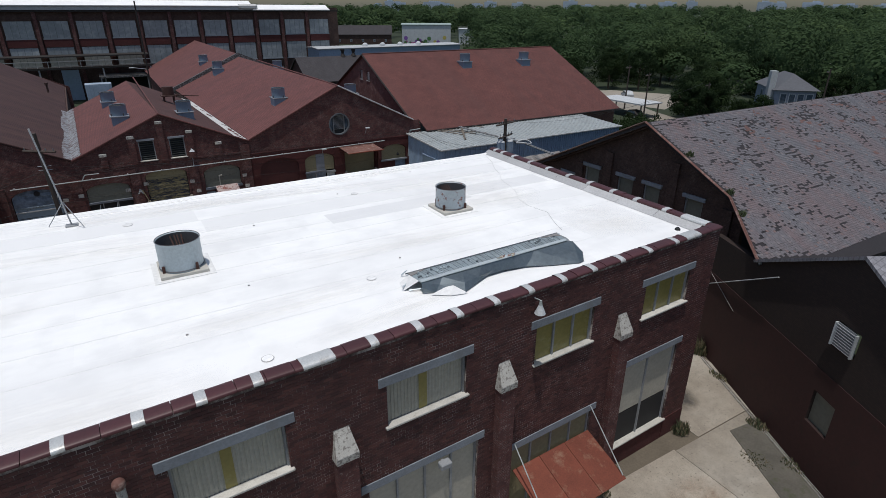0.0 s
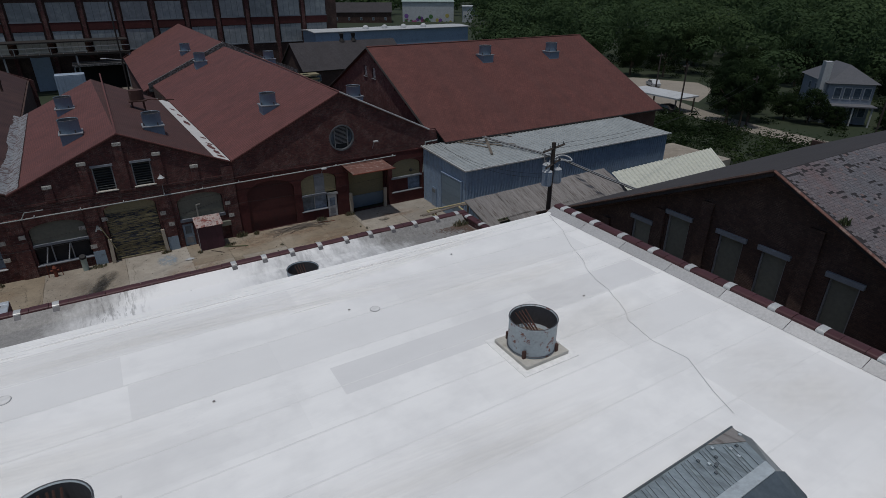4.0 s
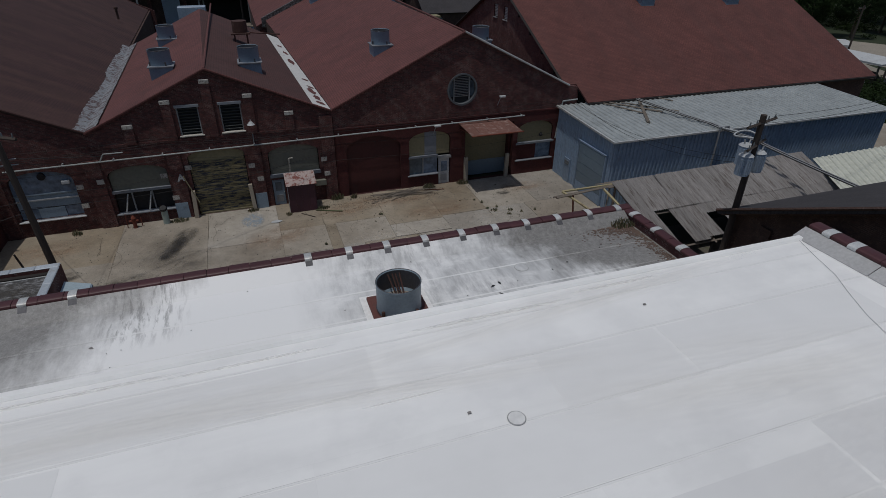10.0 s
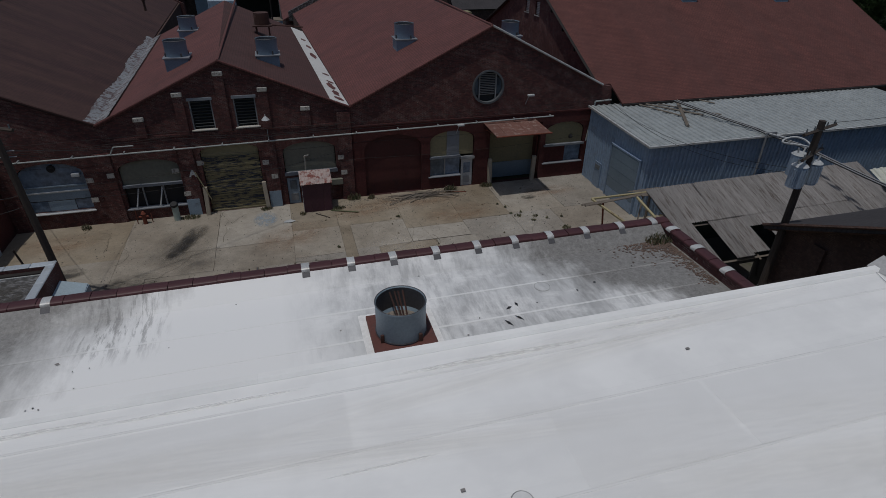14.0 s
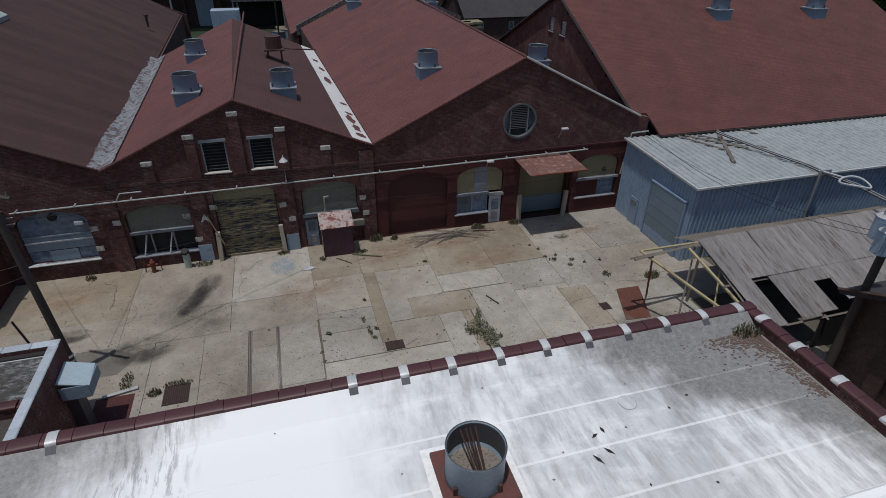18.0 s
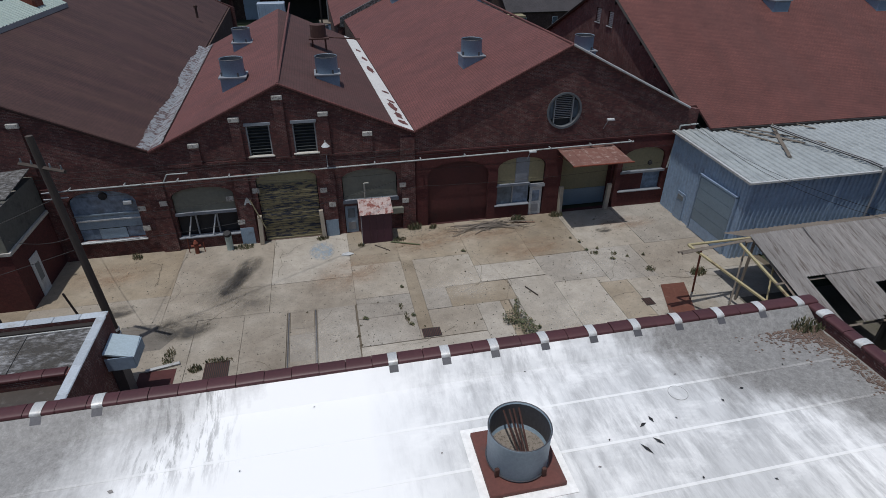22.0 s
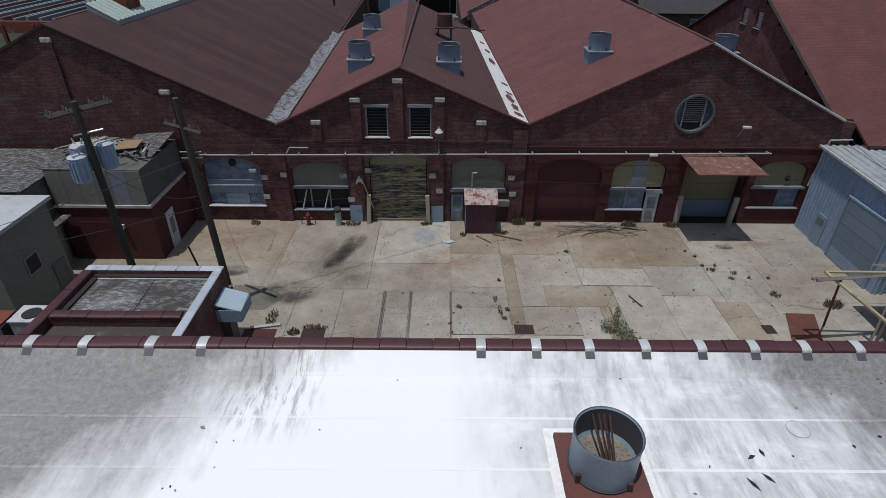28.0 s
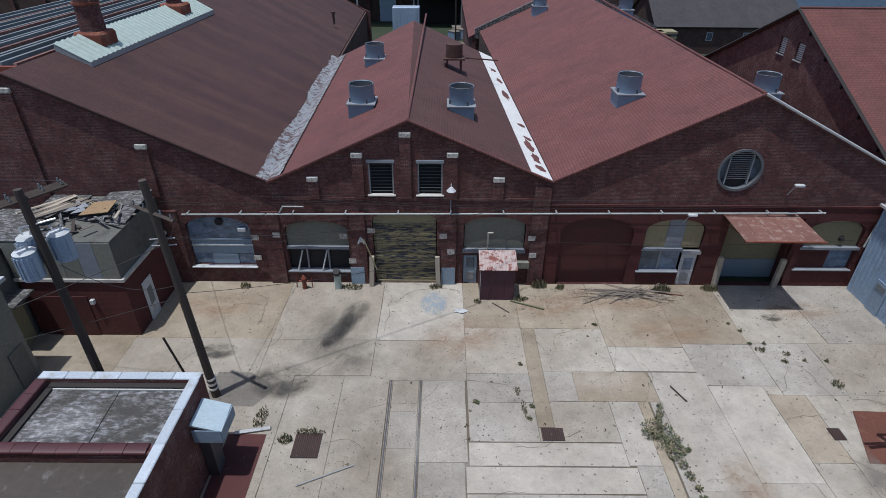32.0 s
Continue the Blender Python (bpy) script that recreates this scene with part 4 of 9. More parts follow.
# ---------------------------------------------------------------- parapet copings
def coping_run(parent, a, b, z, width, straps, wide=(), tile_len=0.75):
    """Glazed tiles along the wall top from a to b, with metal straps at those distances from a."""
    a, b = Vector((*a, z)), Vector((*b, z))
    d = (b - a).normalized()
    turn = math.atan2(d.y, d.x)
    n = max(1, round((b - a).length / tile_len))
    step = (b - a).length / n
    q = bmesh.new()
    prof = ((-width / 2, -0.03), (-width / 2, 0.035), (-width * 0.43, 0.058), (-width * 0.28, 0.075), (0, 0.085), (width * 0.28, 0.075), (width * 0.43, 0.058), (width / 2, 0.035), (width / 2, -0.03))
    for s, f in ((0.008, 1), (step - 0.008, 1)):
        for y, zz in prof:
            q.verts.new((s, y, zz))
    q.verts.ensure_lookup_table()
    c = len(prof)
    for i in range(c - 1):
        q.faces.new((q.verts[i], q.verts[i + 1], q.verts[c + i + 1], q.verts[c + i]))
    for s in (0.008, step - 0.008):
        q.faces.new([q.verts.new((s, y, zz)) for y, zz in prof])
    first = part("coping_tile", q, "coping", parent, smooth=True)
    jig = random.Random(round(a.x * 10 + a.y))
    for i in range(n):
        p = a + d * (i * step)
        m = pose(p.x, p.y, p.z + jig.uniform(-0.012, 0.012), jig.uniform(-1, 1), jig.uniform(-0.7, 0.7), math.degrees(turn) + jig.uniform(-0.5, 0.5))
        if i == 0:
            first.matrix_basis = m
        else:
            same("coping_tile", first, parent, m)
    made = None
    for k, s in enumerate(list(straps) + [w[0] for w in wide]):
        w = 0.27 if k < len(straps) else wide[k - len(straps)][1]
        q = bmesh.new()
        g = 0.022
        pts = ((-width / 2 - 0.015, -0.03), (-width / 2 - g, 0.04), (-width * 0.43, 0.058 + g), (-width * 0.28, 0.075 + g), (0, 0.085 + g), (width * 0.28, 0.075 + g), (width * 0.43, 0.058 + g), (width / 2 + g, 0.04), (width / 2 + 0.015, -0.03))
        for e in (-w / 2, w / 2):
            for y, zz in pts:
                q.verts.new((e, y, zz))
        q.verts.ensure_lookup_table()
        for i in range(len(pts) - 1):
            q.faces.new((q.verts[i], q.verts[i + 1], q.verts[len(pts) + i + 1], q.verts[len(pts) + i]))
        o = part("joint_strap", q, "strap", parent, "pale metal strap over the tile joint", smooth=True)
        p = a + d * s
        o.matrix_basis = pose(p.x, p.y, p.z, 0, jig.uniform(-1, 1), math.degrees(turn) + jig.uniform(-2, 2))


YS0 = south_y(WEST) + 0.2
coping_run(hall, (WEST, YS0), (15.8, south_y(15.8) + 0.2), 11.24, 0.52,
           [x - WEST for x in (12.6, 10.9, 9.25, 7.7, 6.15, 4.6, 3.08, 1.6, 0.12, -1.4, -4.75, -6.15, -7.55, -9.15, -10.7, -12.2, -13.8)], [(-3.1 - WEST, 0.95), (13.75 - WEST, 1.0)])
coping_run(hall, (15.6, -47.6), (15.6, -30.5), 11.24, 0.48, [2.5, 4.3, 5.9, 7.6, 9.3, 11.1, 12.8, 14.5, 15.7, 16.5], [(0.9, 1.3)])
coping_run(hall, (WEST, -22.21), (15.5, -22.21), 8.04, 0.45,
           [x - WEST for x in (-16.2, -14.6, -13.1, -11.59, -10.05, -8.19, -6.74, 1.1, 2.66, 4.15, 5.73, 7.31, 8.8, 10.25, 11.76, 13.3, 14.8)])
coping_run(hall, (15.31, -22.45), (15.31, -30.4), 7.98, 0.46, [0.5, 2.0, 3.6, 5.2, 6.8])
# metal flashing inside the parapets
for k in range(7):
    q = bmesh.new()
    y0 = -47.2 + k * 2.4
    sheet(q, (14.93, y0, 10.965), (15.36, y0, 11.2), (15.36, y0 + 2.38, 11.2), (14.93, y0 + 2.38, 10.965), 0.008)
    part("flashing", q, "flash", hall)
q = bmesh.new()
sheet(q, (WEST, -23.05, 7.602), (15.1, -23.05, 7.602), (15.1, -22.44, 8.012), (WEST, -22.44, 8.012), 0.008)
part("cant_strip", q, "low_roof", hall)
# Small dark pieces on the roof side, one under each strap.
for x in (-11.59, -10.05, -8.19, -6.74, 1.1, 2.66, 4.15, 5.73, 7.31, 8.8, 10.25, 11.76, 13.3):
    q = bmesh.new()
    sheet(q, (x - 0.13, -22.62, 7.895), (x + 0.13, -22.62, 7.895), (x + 0.13, -22.45, 8.02), (x - 0.13, -22.45, 8.02), 0.006)
    part("flashing", q, "duct_in", hall)


# ---------------------------------------------------------------- stains and patches as thin layers with uneven edges
def blot_material(name, col, strength, stretch=(1, 1, 1), scale=2.0, soft=0.55):
    m, n, l, b = nodes_of(name)
    t = n.new("ShaderNodeTexCoord")
    g = n.new("ShaderNodeTexGradient")
    g.gradient_type = "SPHERICAL"
    l.new(t.outputs["Object"], g.inputs[0])
    mp = n.new("ShaderNodeMapping")
    mp.inputs["Scale"].default_value = stretch
    l.new(t.outputs["Object"], mp.inputs[0])
    x = noise_of(n, l, mp.outputs[0], scale, 8, 0.68)
    a = n.new("ShaderNodeMath")
    a.operation = "MULTIPLY"
    l.new(ramp(n, l, g.outputs[0], [(0.02, (0, 0, 0)), (soft, (1, 1, 1))]), a.inputs[0])
    l.new(ramp(n, l, x, [(0.36, (0, 0, 0)), (0.62, (strength,) * 3)]), a.inputs[1])
    b.inputs["Base Color"].default_value = (*col, 1)
    b.inputs["Roughness"].default_value = 0.9
    l.new(a.outputs[0], b.inputs["Alpha"])
    return m


def blot(parent, name, material, x, y, z, rx, ry, turn=0):
    q = bmesh.new()
    bmesh.ops.create_circle(q, cap_ends=True, segments=24, radius=1)
    o = part(name, q, material, parent)
    o.matrix_basis = pose(x, y, z, 0, 0, turn) @ Matrix.Diagonal((rx, ry, 1, 1))
    o.visible_shadow = False
    return o


M["wash"] = blot_material("grey_wash_stain", (0.17, 0.165, 0.16), 0.85, (3.2, 0.5, 1), 1.6)
M["wash_soft"] = blot_material("soft_grey_stain", (0.2, 0.2, 0.2), 0.55, (2.0, 0.8, 1), 1.3)
M["mud"] = blot_material("dried_mud_stain", (0.14, 0.125, 0.11), 1.0, (1, 1, 1), 1.4, 0.35)
M["oil"] = blot_material("black_oil_stain", (0.05, 0.046, 0.042), 1.0, (1, 1, 1), 0.7, 0.35)
M["oil_core"] = blot_material("fresh_black_oil", (0.022, 0.02, 0.019), 1.0, (1, 1, 1), 0.6, 0.45)
M["film"] = blot_material("soft_dark_film", (0.1, 0.09, 0.08), 0.9, (1, 1, 1), 0.8, 0.8)
M["spill"] = blot_material("blue_grey_spill", (0.2, 0.25, 0.3), 1.0, (1, 1, 1), 2.6, 0.3)
M["rusty"] = blot_material("rust_brown_stain", (0.2, 0.125, 0.08), 0.55, (1, 1, 1), 1.6)
M["pale_blot"] = blot_material("pale_lime_stain", (0.46, 0.44, 0.4), 0.3, (1, 1, 1), 1.5)
M["faint"] = blot_material("faint_grey_film", (0.5, 0.5, 0.5), 0.3, (0.6, 1.5, 1), 0.9)

# welded seams
M["seam_film"] = plain("dusty_welded_seam", (0.82, 0.82, 0.81), 0.85, 0.5, 0.6, stain=(0.5, 0.5, 0.5), stain_at=(0.46, 0.7), stain_scale=0.5)
M["seam_silt"] = plain("silted_seam", (0.25, 0.245, 0.235), 0.8, 0.5, 0.7)
for y in (-24.5, -26.0, -27.5, -29.0):
    part("seam", boxed(WEST, 14.7, y - 0.04, y + 0.04, 7.6, 7.606), "low_seam", hall)
# greyer sheets on the upper roof
M["seam_dirt"] = plain("dirt_in_a_seam", (0.78, 0.78, 0.77), 0.85, 0.5, 0.8, stain=(0.5, 0.5, 0.49), stain_at=(0.48, 0.62), stain_scale=0.55)
M["patch"] = membrane("greyer_membrane", (0.77, 0.77, 0.765), (0.66, 0.66, 0.655), 0.3, 60)
M["patch_soft"] = membrane("pale_grey_membrane", (0.83, 0.83, 0.82), (0.7, 0.7, 0.69), 0.25, 60)
for y in (-31.35, -32.75, -34.4, -36.08, -37.58, -39.02, -40.5, -42.1, -43.7, -45.3):
    part("seam", boxed(WEST, 14.8, y - 0.018, y + 0.018, 10.95, 10.9565), "patch_soft", hall)
    part("seam_line", boxed(WEST, 14.8, y + 0.019, y + 0.028, 10.95, 10.955), "seam_dirt", hall)
for x0, x1, y0, y1, mt in ((9.1, 14.6, -37.55, -36.12, "patch"), (1.25, 9.0, -38.0, -36.62, "patch"), (8.1, 14.0, -34.38, -32.8, "patch_soft"), (-4.0, 6.0, -36.05, -34.42, "patch_soft"), (9.9, 14.5, -40.5, -39.05, "patch_soft"), (4.9, 8.0, -34.38, -32.8, "patch_soft"), (10.6, 14.6, -45.6, -42.4, "patch_soft"), (-12, -4.1, -34.38, -32.8, "patch_soft"), (-9, 1.5, -32.7, -31.4, "patch_soft")):
    part("roof_patch", boxed(x0, x1, y0 + 0.02, y1 - 0.02, 10.95, 10.9535), mt, hall)
for i, (x, y, rx, ry) in enumerate(((-8, -36, 6, 1.6), (3, -41.5, 6, 1.0), (-3, -44.5, 5, 0.9), (0.5, -46.6, 4, 0.7), (9, -34.6, 5, 1.4), (-6, -32, 7, 0.9), (6, -31.4, 8, 0.6), (12.5, -44, 2.2, 2.4), (-10, -47.2, 5, 1.2), (10, -38, 3, 3), (1, -32.6, 7, 0.6), (-14, -40, 5, 3))):
    blot(hall, "stain", "faint", x, y, 10.961 + 0.0008 * i, rx, ry, (i * 37) % 16 - 8)

M["lip_dirt"] = blot_material("grey_lip_dirt", (0.5, 0.5, 0.49), 0.6, (5, 1.2, 1), 1.6, 0.3)
for i, (x, y, rx, ry) in enumerate(((-4.6, -30.98, 2.6, 0.07), (-1.0, -31.1, 2.0, 0.05), (4.6, -31.2, 2.4, 0.08), (8.3, -31.0, 1.4, 0.06), (1.9, -33.15, 1.0, 0.025), (-8.5, -31.2, 2.2, 0.08))):
    blot(hall, "stain", "lip_dirt", x, y, 10.972 + 0.0008 * i, rx, ry, 0)


# ---------------------------------------------------------------- roof ventilators
M["drum_dust"] = plain("gritty_dust", (0.24, 0.21, 0.18), 0.6, 6, 0.95, stain=(0.09, 0.075, 0.06), stain_at=(0.52, 0.62), stain_scale=14)
def ventilator(at, r, h, base, base_mat, label, drum="duct", struts=True):
    v = thing("roof_ventilator", label, "ventilator", "roof ventilators", at=at)
    b_ = base
    q = boxed(-b_, b_, -b_, b_, 0.0, 0.14, bevel=0.02)
    part("curb", q, base_mat, v)
    part("flange", boxed(-b_ - 0.22, b_ + 0.22, -b_ - 0.22, b_ + 0.22, -0.004, 0.012), "curb", v)
    q = bmesh.new()
    seg = 36
    rows = [(r, 0.14), (r, h - 0.03), (r + 0.02, h - 0.02), (r + 0.02, h), (r - 0.02, h), (r - 0.03, 0.3)]
    ringv = [[q.verts.new((rr * math.cos(2 * math.pi * i / seg), rr * math.sin(2 * math.pi * i / seg), zz)) for i in range(seg)] for rr, zz in rows]
    for a, b in zip(ringv, ringv[1:]):
        for i in range(seg):
            q.faces.new((a[i], a[(i + 1) % seg], b[(i + 1) % seg], b[i]))
    q.faces.new(ringv[-1])
    part("drum", q, drum, v, smooth=True)
    q = bmesh.new()
    for i in range(seg):
        t0, t1 = 2 * math.pi * i / seg, 2 * math.pi * (i + 1) / seg
        poly(q, [((r - 0.028) * math.cos(t), (r - 0.028) * math.sin(t), zz) for t, zz in ((t0, 0.32), (t1, 0.32), (t1, h - 0.04), (t0, h - 0.04))])
    part("lining", q, "duct_in", v, "dark inner face of the drum")
    q = bmesh.new()
    bmesh.ops.create_circle(q, cap_ends=True, segments=24, radius=r - 0.035, matrix=Matrix.Translation((0, 0, 0.34)))
    part("mesh_floor", q, "drum_dust", v, "dusty mesh floor")
    q = bmesh.new()
    for s in range(48):
        a = 2 * math.pi * s / 48
        tube(q, ((r + 0.012) * math.cos(a), (r + 0.012) * math.sin(a), 0.2), ((r + 0.012) * math.cos(a + 0.14), (r + 0.012) * math.sin(a + 0.14), 0.2), 0.018, seg=4, caps=False)
    part("base_ring", q, "duct_in", v)
    q = bmesh.new()
    for s in range(36):
        a = 2 * math.pi * s / 36
        tube(q, (r * math.cos(a), r * math.sin(a), h + 0.004), (r * math.cos(a + 0.18), r * math.sin(a + 0.18), h + 0.004), 0.016, seg=5, caps=False)
    part("rim", q, "duct_in", v, "dark worn rim")
    for a in (0.6, 2.17, 3.74, 5.31):
        part("clamp", boxed(-0.05, 0.05, -0.04, 0.04, 0.14, 0.4, Matrix.Translation(((r + 0.04) * math.cos(a), (r + 0.04) * math.sin(a), 0))), "dark_rust", v)
    if struts:
        for dx in (-0.2, -0.05, 0.06, 0.2):
            part("rod", tubed((dx, r - 0.1, h - 0.12), (dx * 0.5 + 0.08, -r + 0.3, 0.36), 0.026, seg=5), "dark_rust", v)
    return v


ventilator((-5.45, -39.62, 10.96), 0.78, 1.26, 0.84, "sill", "blue-grey sheet metal roof ventilator on a flaking square curb", "duct_pale")
ventilator((7.07, -38.92, 10.96), 0.745, 1.16, 0.83, "sill", "rust-blotched grey roof ventilator on a pale curb", "duct_rust")
ventilator((3.66, -25.98, 7.61), 0.75, 1.22, 0.94, "curb_red", "blue-grey roof ventilator with a red-painted curb")


def slope_fan(x, y, z, dz, label):
    """Ventilator on a pitched roof: dz is how far the roof falls across its curb."""
    v = thing("roof_ventilator", label, "ventilator", "roof ventilators", at=(x, y, z))
    v.scale = (1.28, 1.28, 1.28)
    q = bmesh.new()
    low = -abs(dz) - 0.1
    pts = [(-0.62, low if dz > 0 else 0.0), (0.62, 0.0 if dz > 0 else low), (0.62, 0.62), (-0.62, 0.62)]
    prism(q, pts, [], lambda u, w, d: (u, -0.62 + d, w), 1.24)
    part("curb", q, "fan_blue", v)
    part("flange", boxed(-0.7, 0.7, -0.7, 0.7, 0.64, 0.7), "lintel", v)
    q = bmesh.new()
    seg = 24
    rows = [(0.6, 0.7), (0.6, 1.5), (0.62, 1.53), (0.57, 1.53), (0.56, 1.0)]
    rv = [[q.verts.new((a * math.cos(2 * math.pi * i / seg), a * math.sin(2 * math.pi * i / seg), b)) for i in range(seg)] for a, b in rows]
    for a, b in zip(rv, rv[1:]):
        for i in range(seg):
            q.faces.new((a[i], a[(i + 1) % seg], b[(i + 1) % seg], b[i]))
    q.faces.new(rv[-1])
    part("drum", q, "fan_blue", v, smooth=True)
    q = bmesh.new()
    for i in range(seg):
        t0, t1 = 2 * math.pi * i / seg, 2 * math.pi * (i + 1) / seg
        poly(q, [(0.553 * math.cos(t), 0.553 * math.sin(t), zz) for t, zz in ((t0, 1.02), (t1, 1.02), (t1, 1.52), (t0, 1.52))])
    part("lining", q, "duct_in", v, "dark inner face of the drum")
    q = bmesh.new()
    for i in range(seg):
        t0, t1 = 2 * math.pi * i / seg, 2 * math.pi * (i + 1) / seg
        tube(q, (0.6 * math.cos(t0), 0.6 * math.sin(t0), 1.53), (0.6 * math.cos(t1), 0.6 * math.sin(t1), 1.53), 0.022, seg=5, caps=False)
    part("rim", q, "duct_in", v, "dark worn rim")
    for a in (0.5, 2.1, 3.6, 5.2):
        part("clamp", boxed(-0.04, 0.04, -0.03, 0.03, 0.7, 0.9, Matrix.Translation((0.63 * math.cos(a), 0.63 * math.sin(a), 0))), "duct_in", v)
    return v


FAN = "blue-grey drum ventilator on a sheet metal curb on shingles"
for x, y, z, s in ((-5.85, 6.0, 9.19, 1), (-6.5, 19.5, 8.9, 1), (0.4, 5.9, 9.12, -1), (11.0, 6.7, 9.73, 1), (10.3, 40.5, 10.2, 1), (20.9, 8.8, 9.3, -1), (20.2, 40.5, 9.9, -1), (10.4, 55, 10.2, 1)):
    slope_fan(x, y, z - 0.3, 0.6 * s, FAN)
for x, y in ((40.8, 12.2), (51.7, 11.9)):
    f = slope_fan(x, y, mill_z(y) - 0.3, 0.6, FAN)
    f.rotation_euler = (0, 0, radians(90))


# ---------------------------------------------------------------- south front of the warehouse
def on_south(x):
    return Matrix.Translation((x, south_y(x), 0)) @ pose(0, 0, 0, 0, 0, math.degrees(math.atan(0.042)))


def ribs(parent, x0, x1, z0, z1, y, material, pitch=0.12, label=""):
    q = bmesh.new()
    corrugated(q, (x0, y, z0), (x1, y, z0), (x1, y, z1), (x0, y, z1), pitch, -0.018)
    return part("panel", q, material, parent, label)


def south_window(x0, x1, z0, z1, panels, sill=True, bars=1):
    w = part("window", boxed(-(x1 - x0) / 2 - 0.28, (x1 - x0) / 2 + 0.28, -0.035, 0.12, z1, z1 + 0.34, bevel=0.012), "lintel", hall, "window under a blue-grey concrete lintel")
    c = (x0 + x1) / 2
    w.matrix_basis = on_south(c)
    h = (x1 - x0) / 2
    if sill:
        part("sill", boxed(-h - 0.1, h + 0.1, -0.11, 0.2, z0 - 0.075, z0 + 0.015, bevel=0.02), "sill", w)
    for a, b, lo, hi, mt in panels:
        if mt == "glass":
            part("pane", boxed(a - c, b - c, 0.2, 0.22, lo, hi), "glass", w)
        elif mt == "rib":
            ribs(w, a - c, b - c, lo, hi, 0.2, "rib_panel")
        else:
            part("pane", boxed(a - c, b - c, 0.18, 0.21, lo, hi), mt, w)
    q = bmesh.new()
    for x in (-h, h - 0.06):
        box(q, x, x + 0.06, 0.1, 0.24, z0, z1)
    box(q, -h, h, 0.1, 0.24, z1 - 0.06, z1)
    part("frame", q, "frame", w)
    for i in range(bars):
        x = -h + (i + 1) * 2 * h / (bars + 1)
        part("mullion", boxed(x - 0.035, x + 0.035, 0.1, 0.24, z0, z1), "frame", w)
    return w


for i, (a, b) in enumerate(up_win):
    if i < 2:
        south_window(a, b, 8.05, 9.62, [(a, b, 8.05, 9.62, "yellow_glass")], bars=2)
    else:
        m1 = a + 1.25
        south_window(a, b, 8.05, 9.62, [(a, m1, 8.05, 9.62, "rib"), (m1, m1 + 0.3, 8.05, 9.62, "yellow_glass"), (m1 + 0.3, b, 8.05, 9.62, "rib")], bars=0)
# Lower panes are near-black instead of glass.
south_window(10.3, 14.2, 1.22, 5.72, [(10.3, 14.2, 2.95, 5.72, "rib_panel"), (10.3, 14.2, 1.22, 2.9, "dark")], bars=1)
south_window(4.2, 8.6, 0.02, 4.3, [(4.2, 8.6, 0.02, 4.3, "board")], sill=False, bars=3)
south_window(-1.9, 2.5, 1.1, 5.72, [(-1.9, 2.5, 1.1, 5.72, "rib_panel")], bars=3)
south_window(-8.1, -3.7, 1.1, 5.72, [(-8.1, -3.7, 1.1, 5.72, "rib")], bars=1)
for x in (9.75, 3.55, -2.65, -8.9, -15):
    q = boxed(-0.34, 0.34, -0.34, 0.0, -0.2, 7.72)
    o = part("pilaster", q, "brick_main", hall)
    o.matrix_basis = on_south(x)
    q = bmesh.new()
    for p in ((-0.37, -0.38, 7.72), (0.37, -0.38, 7.72), (0.37, -0.002, 7.72), (-0.37, -0.002, 7.72), (-0.37, -0.38, 7.95), (0.37, -0.38, 7.95), (0.24, -0.002, 8.72), (-0.24, -0.002, 8.72)):
        q.verts.new(p)
    q.verts.ensure_lookup_table()
    for f in ((0, 1, 5, 4), (4, 5, 6, 7), (0, 4, 7, 3), (1, 2, 6, 5), (0, 3, 2, 1), (2, 3, 7, 6)):
        q.faces.new([q.verts[i] for i in f])
    part("pilaster_cap", q, "stone", o, "pale lichen-stained sloping stone cap")
# gooseneck lamp, clay vent pipe, floodlight
lamp = thing("wall_lamp", "pale enamel gooseneck lamp on a maroon brick wall", "lamp", at=(4.75, south_y(4.75), 10.7))
part("bracket", tubed((0, 0, 0.25), (0, -0.36, 0.3), 0.022), "pipe_white", lamp)
part("neck", tubed((0, -0.36, 0.31), (0, -0.36, 0.1), 0.04, 0.07), "pipe_white", lamp)
part("shade", tubed((0, -0.36, 0.12), (0, -0.36, -0.2), 0.07, 0.2, 14), "white_paint", lamp)
vent = thing("vent_pipe", "tan vent pipe with a rounded cap beside a brick wall", "pipe", at=(-8.26, south_y(-8.26) - 0.25, 0))
part("pipe", tubed((0, 0, 0.02), (0, 0, 9.9), 0.11, seg=12), "stone", vent)
q = bmesh.new()
bmesh.ops.create_uvsphere(q, u_segments=12, v_segments=8, radius=0.16, matrix=Matrix.Translation((0, 0, 9.95)))
part("cap", q, "rust_sheet", vent, smooth=True)
fl = thing("floodlight", "grey box floodlight fixed on a window lintel", "lamp", at=(0.9, south_y(0.9), 5.6))
part("housing", boxed(-0.22, 0.22, -0.42, -0.12, -0.1, 0.14, bevel=0.03), "frame", fl)
part("arm", boxed(-0.05, 0.05, -0.14, -0.03, -0.05, 0.05), "frame", fl)
# rusty door canopy with its rods
can = thing("door_canopy", "rust-red sheet metal canopy over a boarded door", "canopy", at=(0, 0, 0))
for k in range(3):
    q = bmesh.new()
    x0, x1 = 4.3 + k * 1.42, 4.3 + (k + 1) * 1.42 - 0.02
    sheet(q, (x0, south_y(x0) - 0.02, 3.25), (x1, south_y(x1) - 0.02, 3.25), (x1, south_y(x1) - 2.35, 2.5), (x0, south_y(x0) - 2.35, 2.5), 0.04)
    part("sheet", q, "rust", can)
for x in (4.3, 8.5):
    part("tie_rod", tubed((x, south_y(x) - 0.02, 4.6), (x, south_y(x) - 2.2, 2.56), 0.025, seg=5), "pipe_white", can)

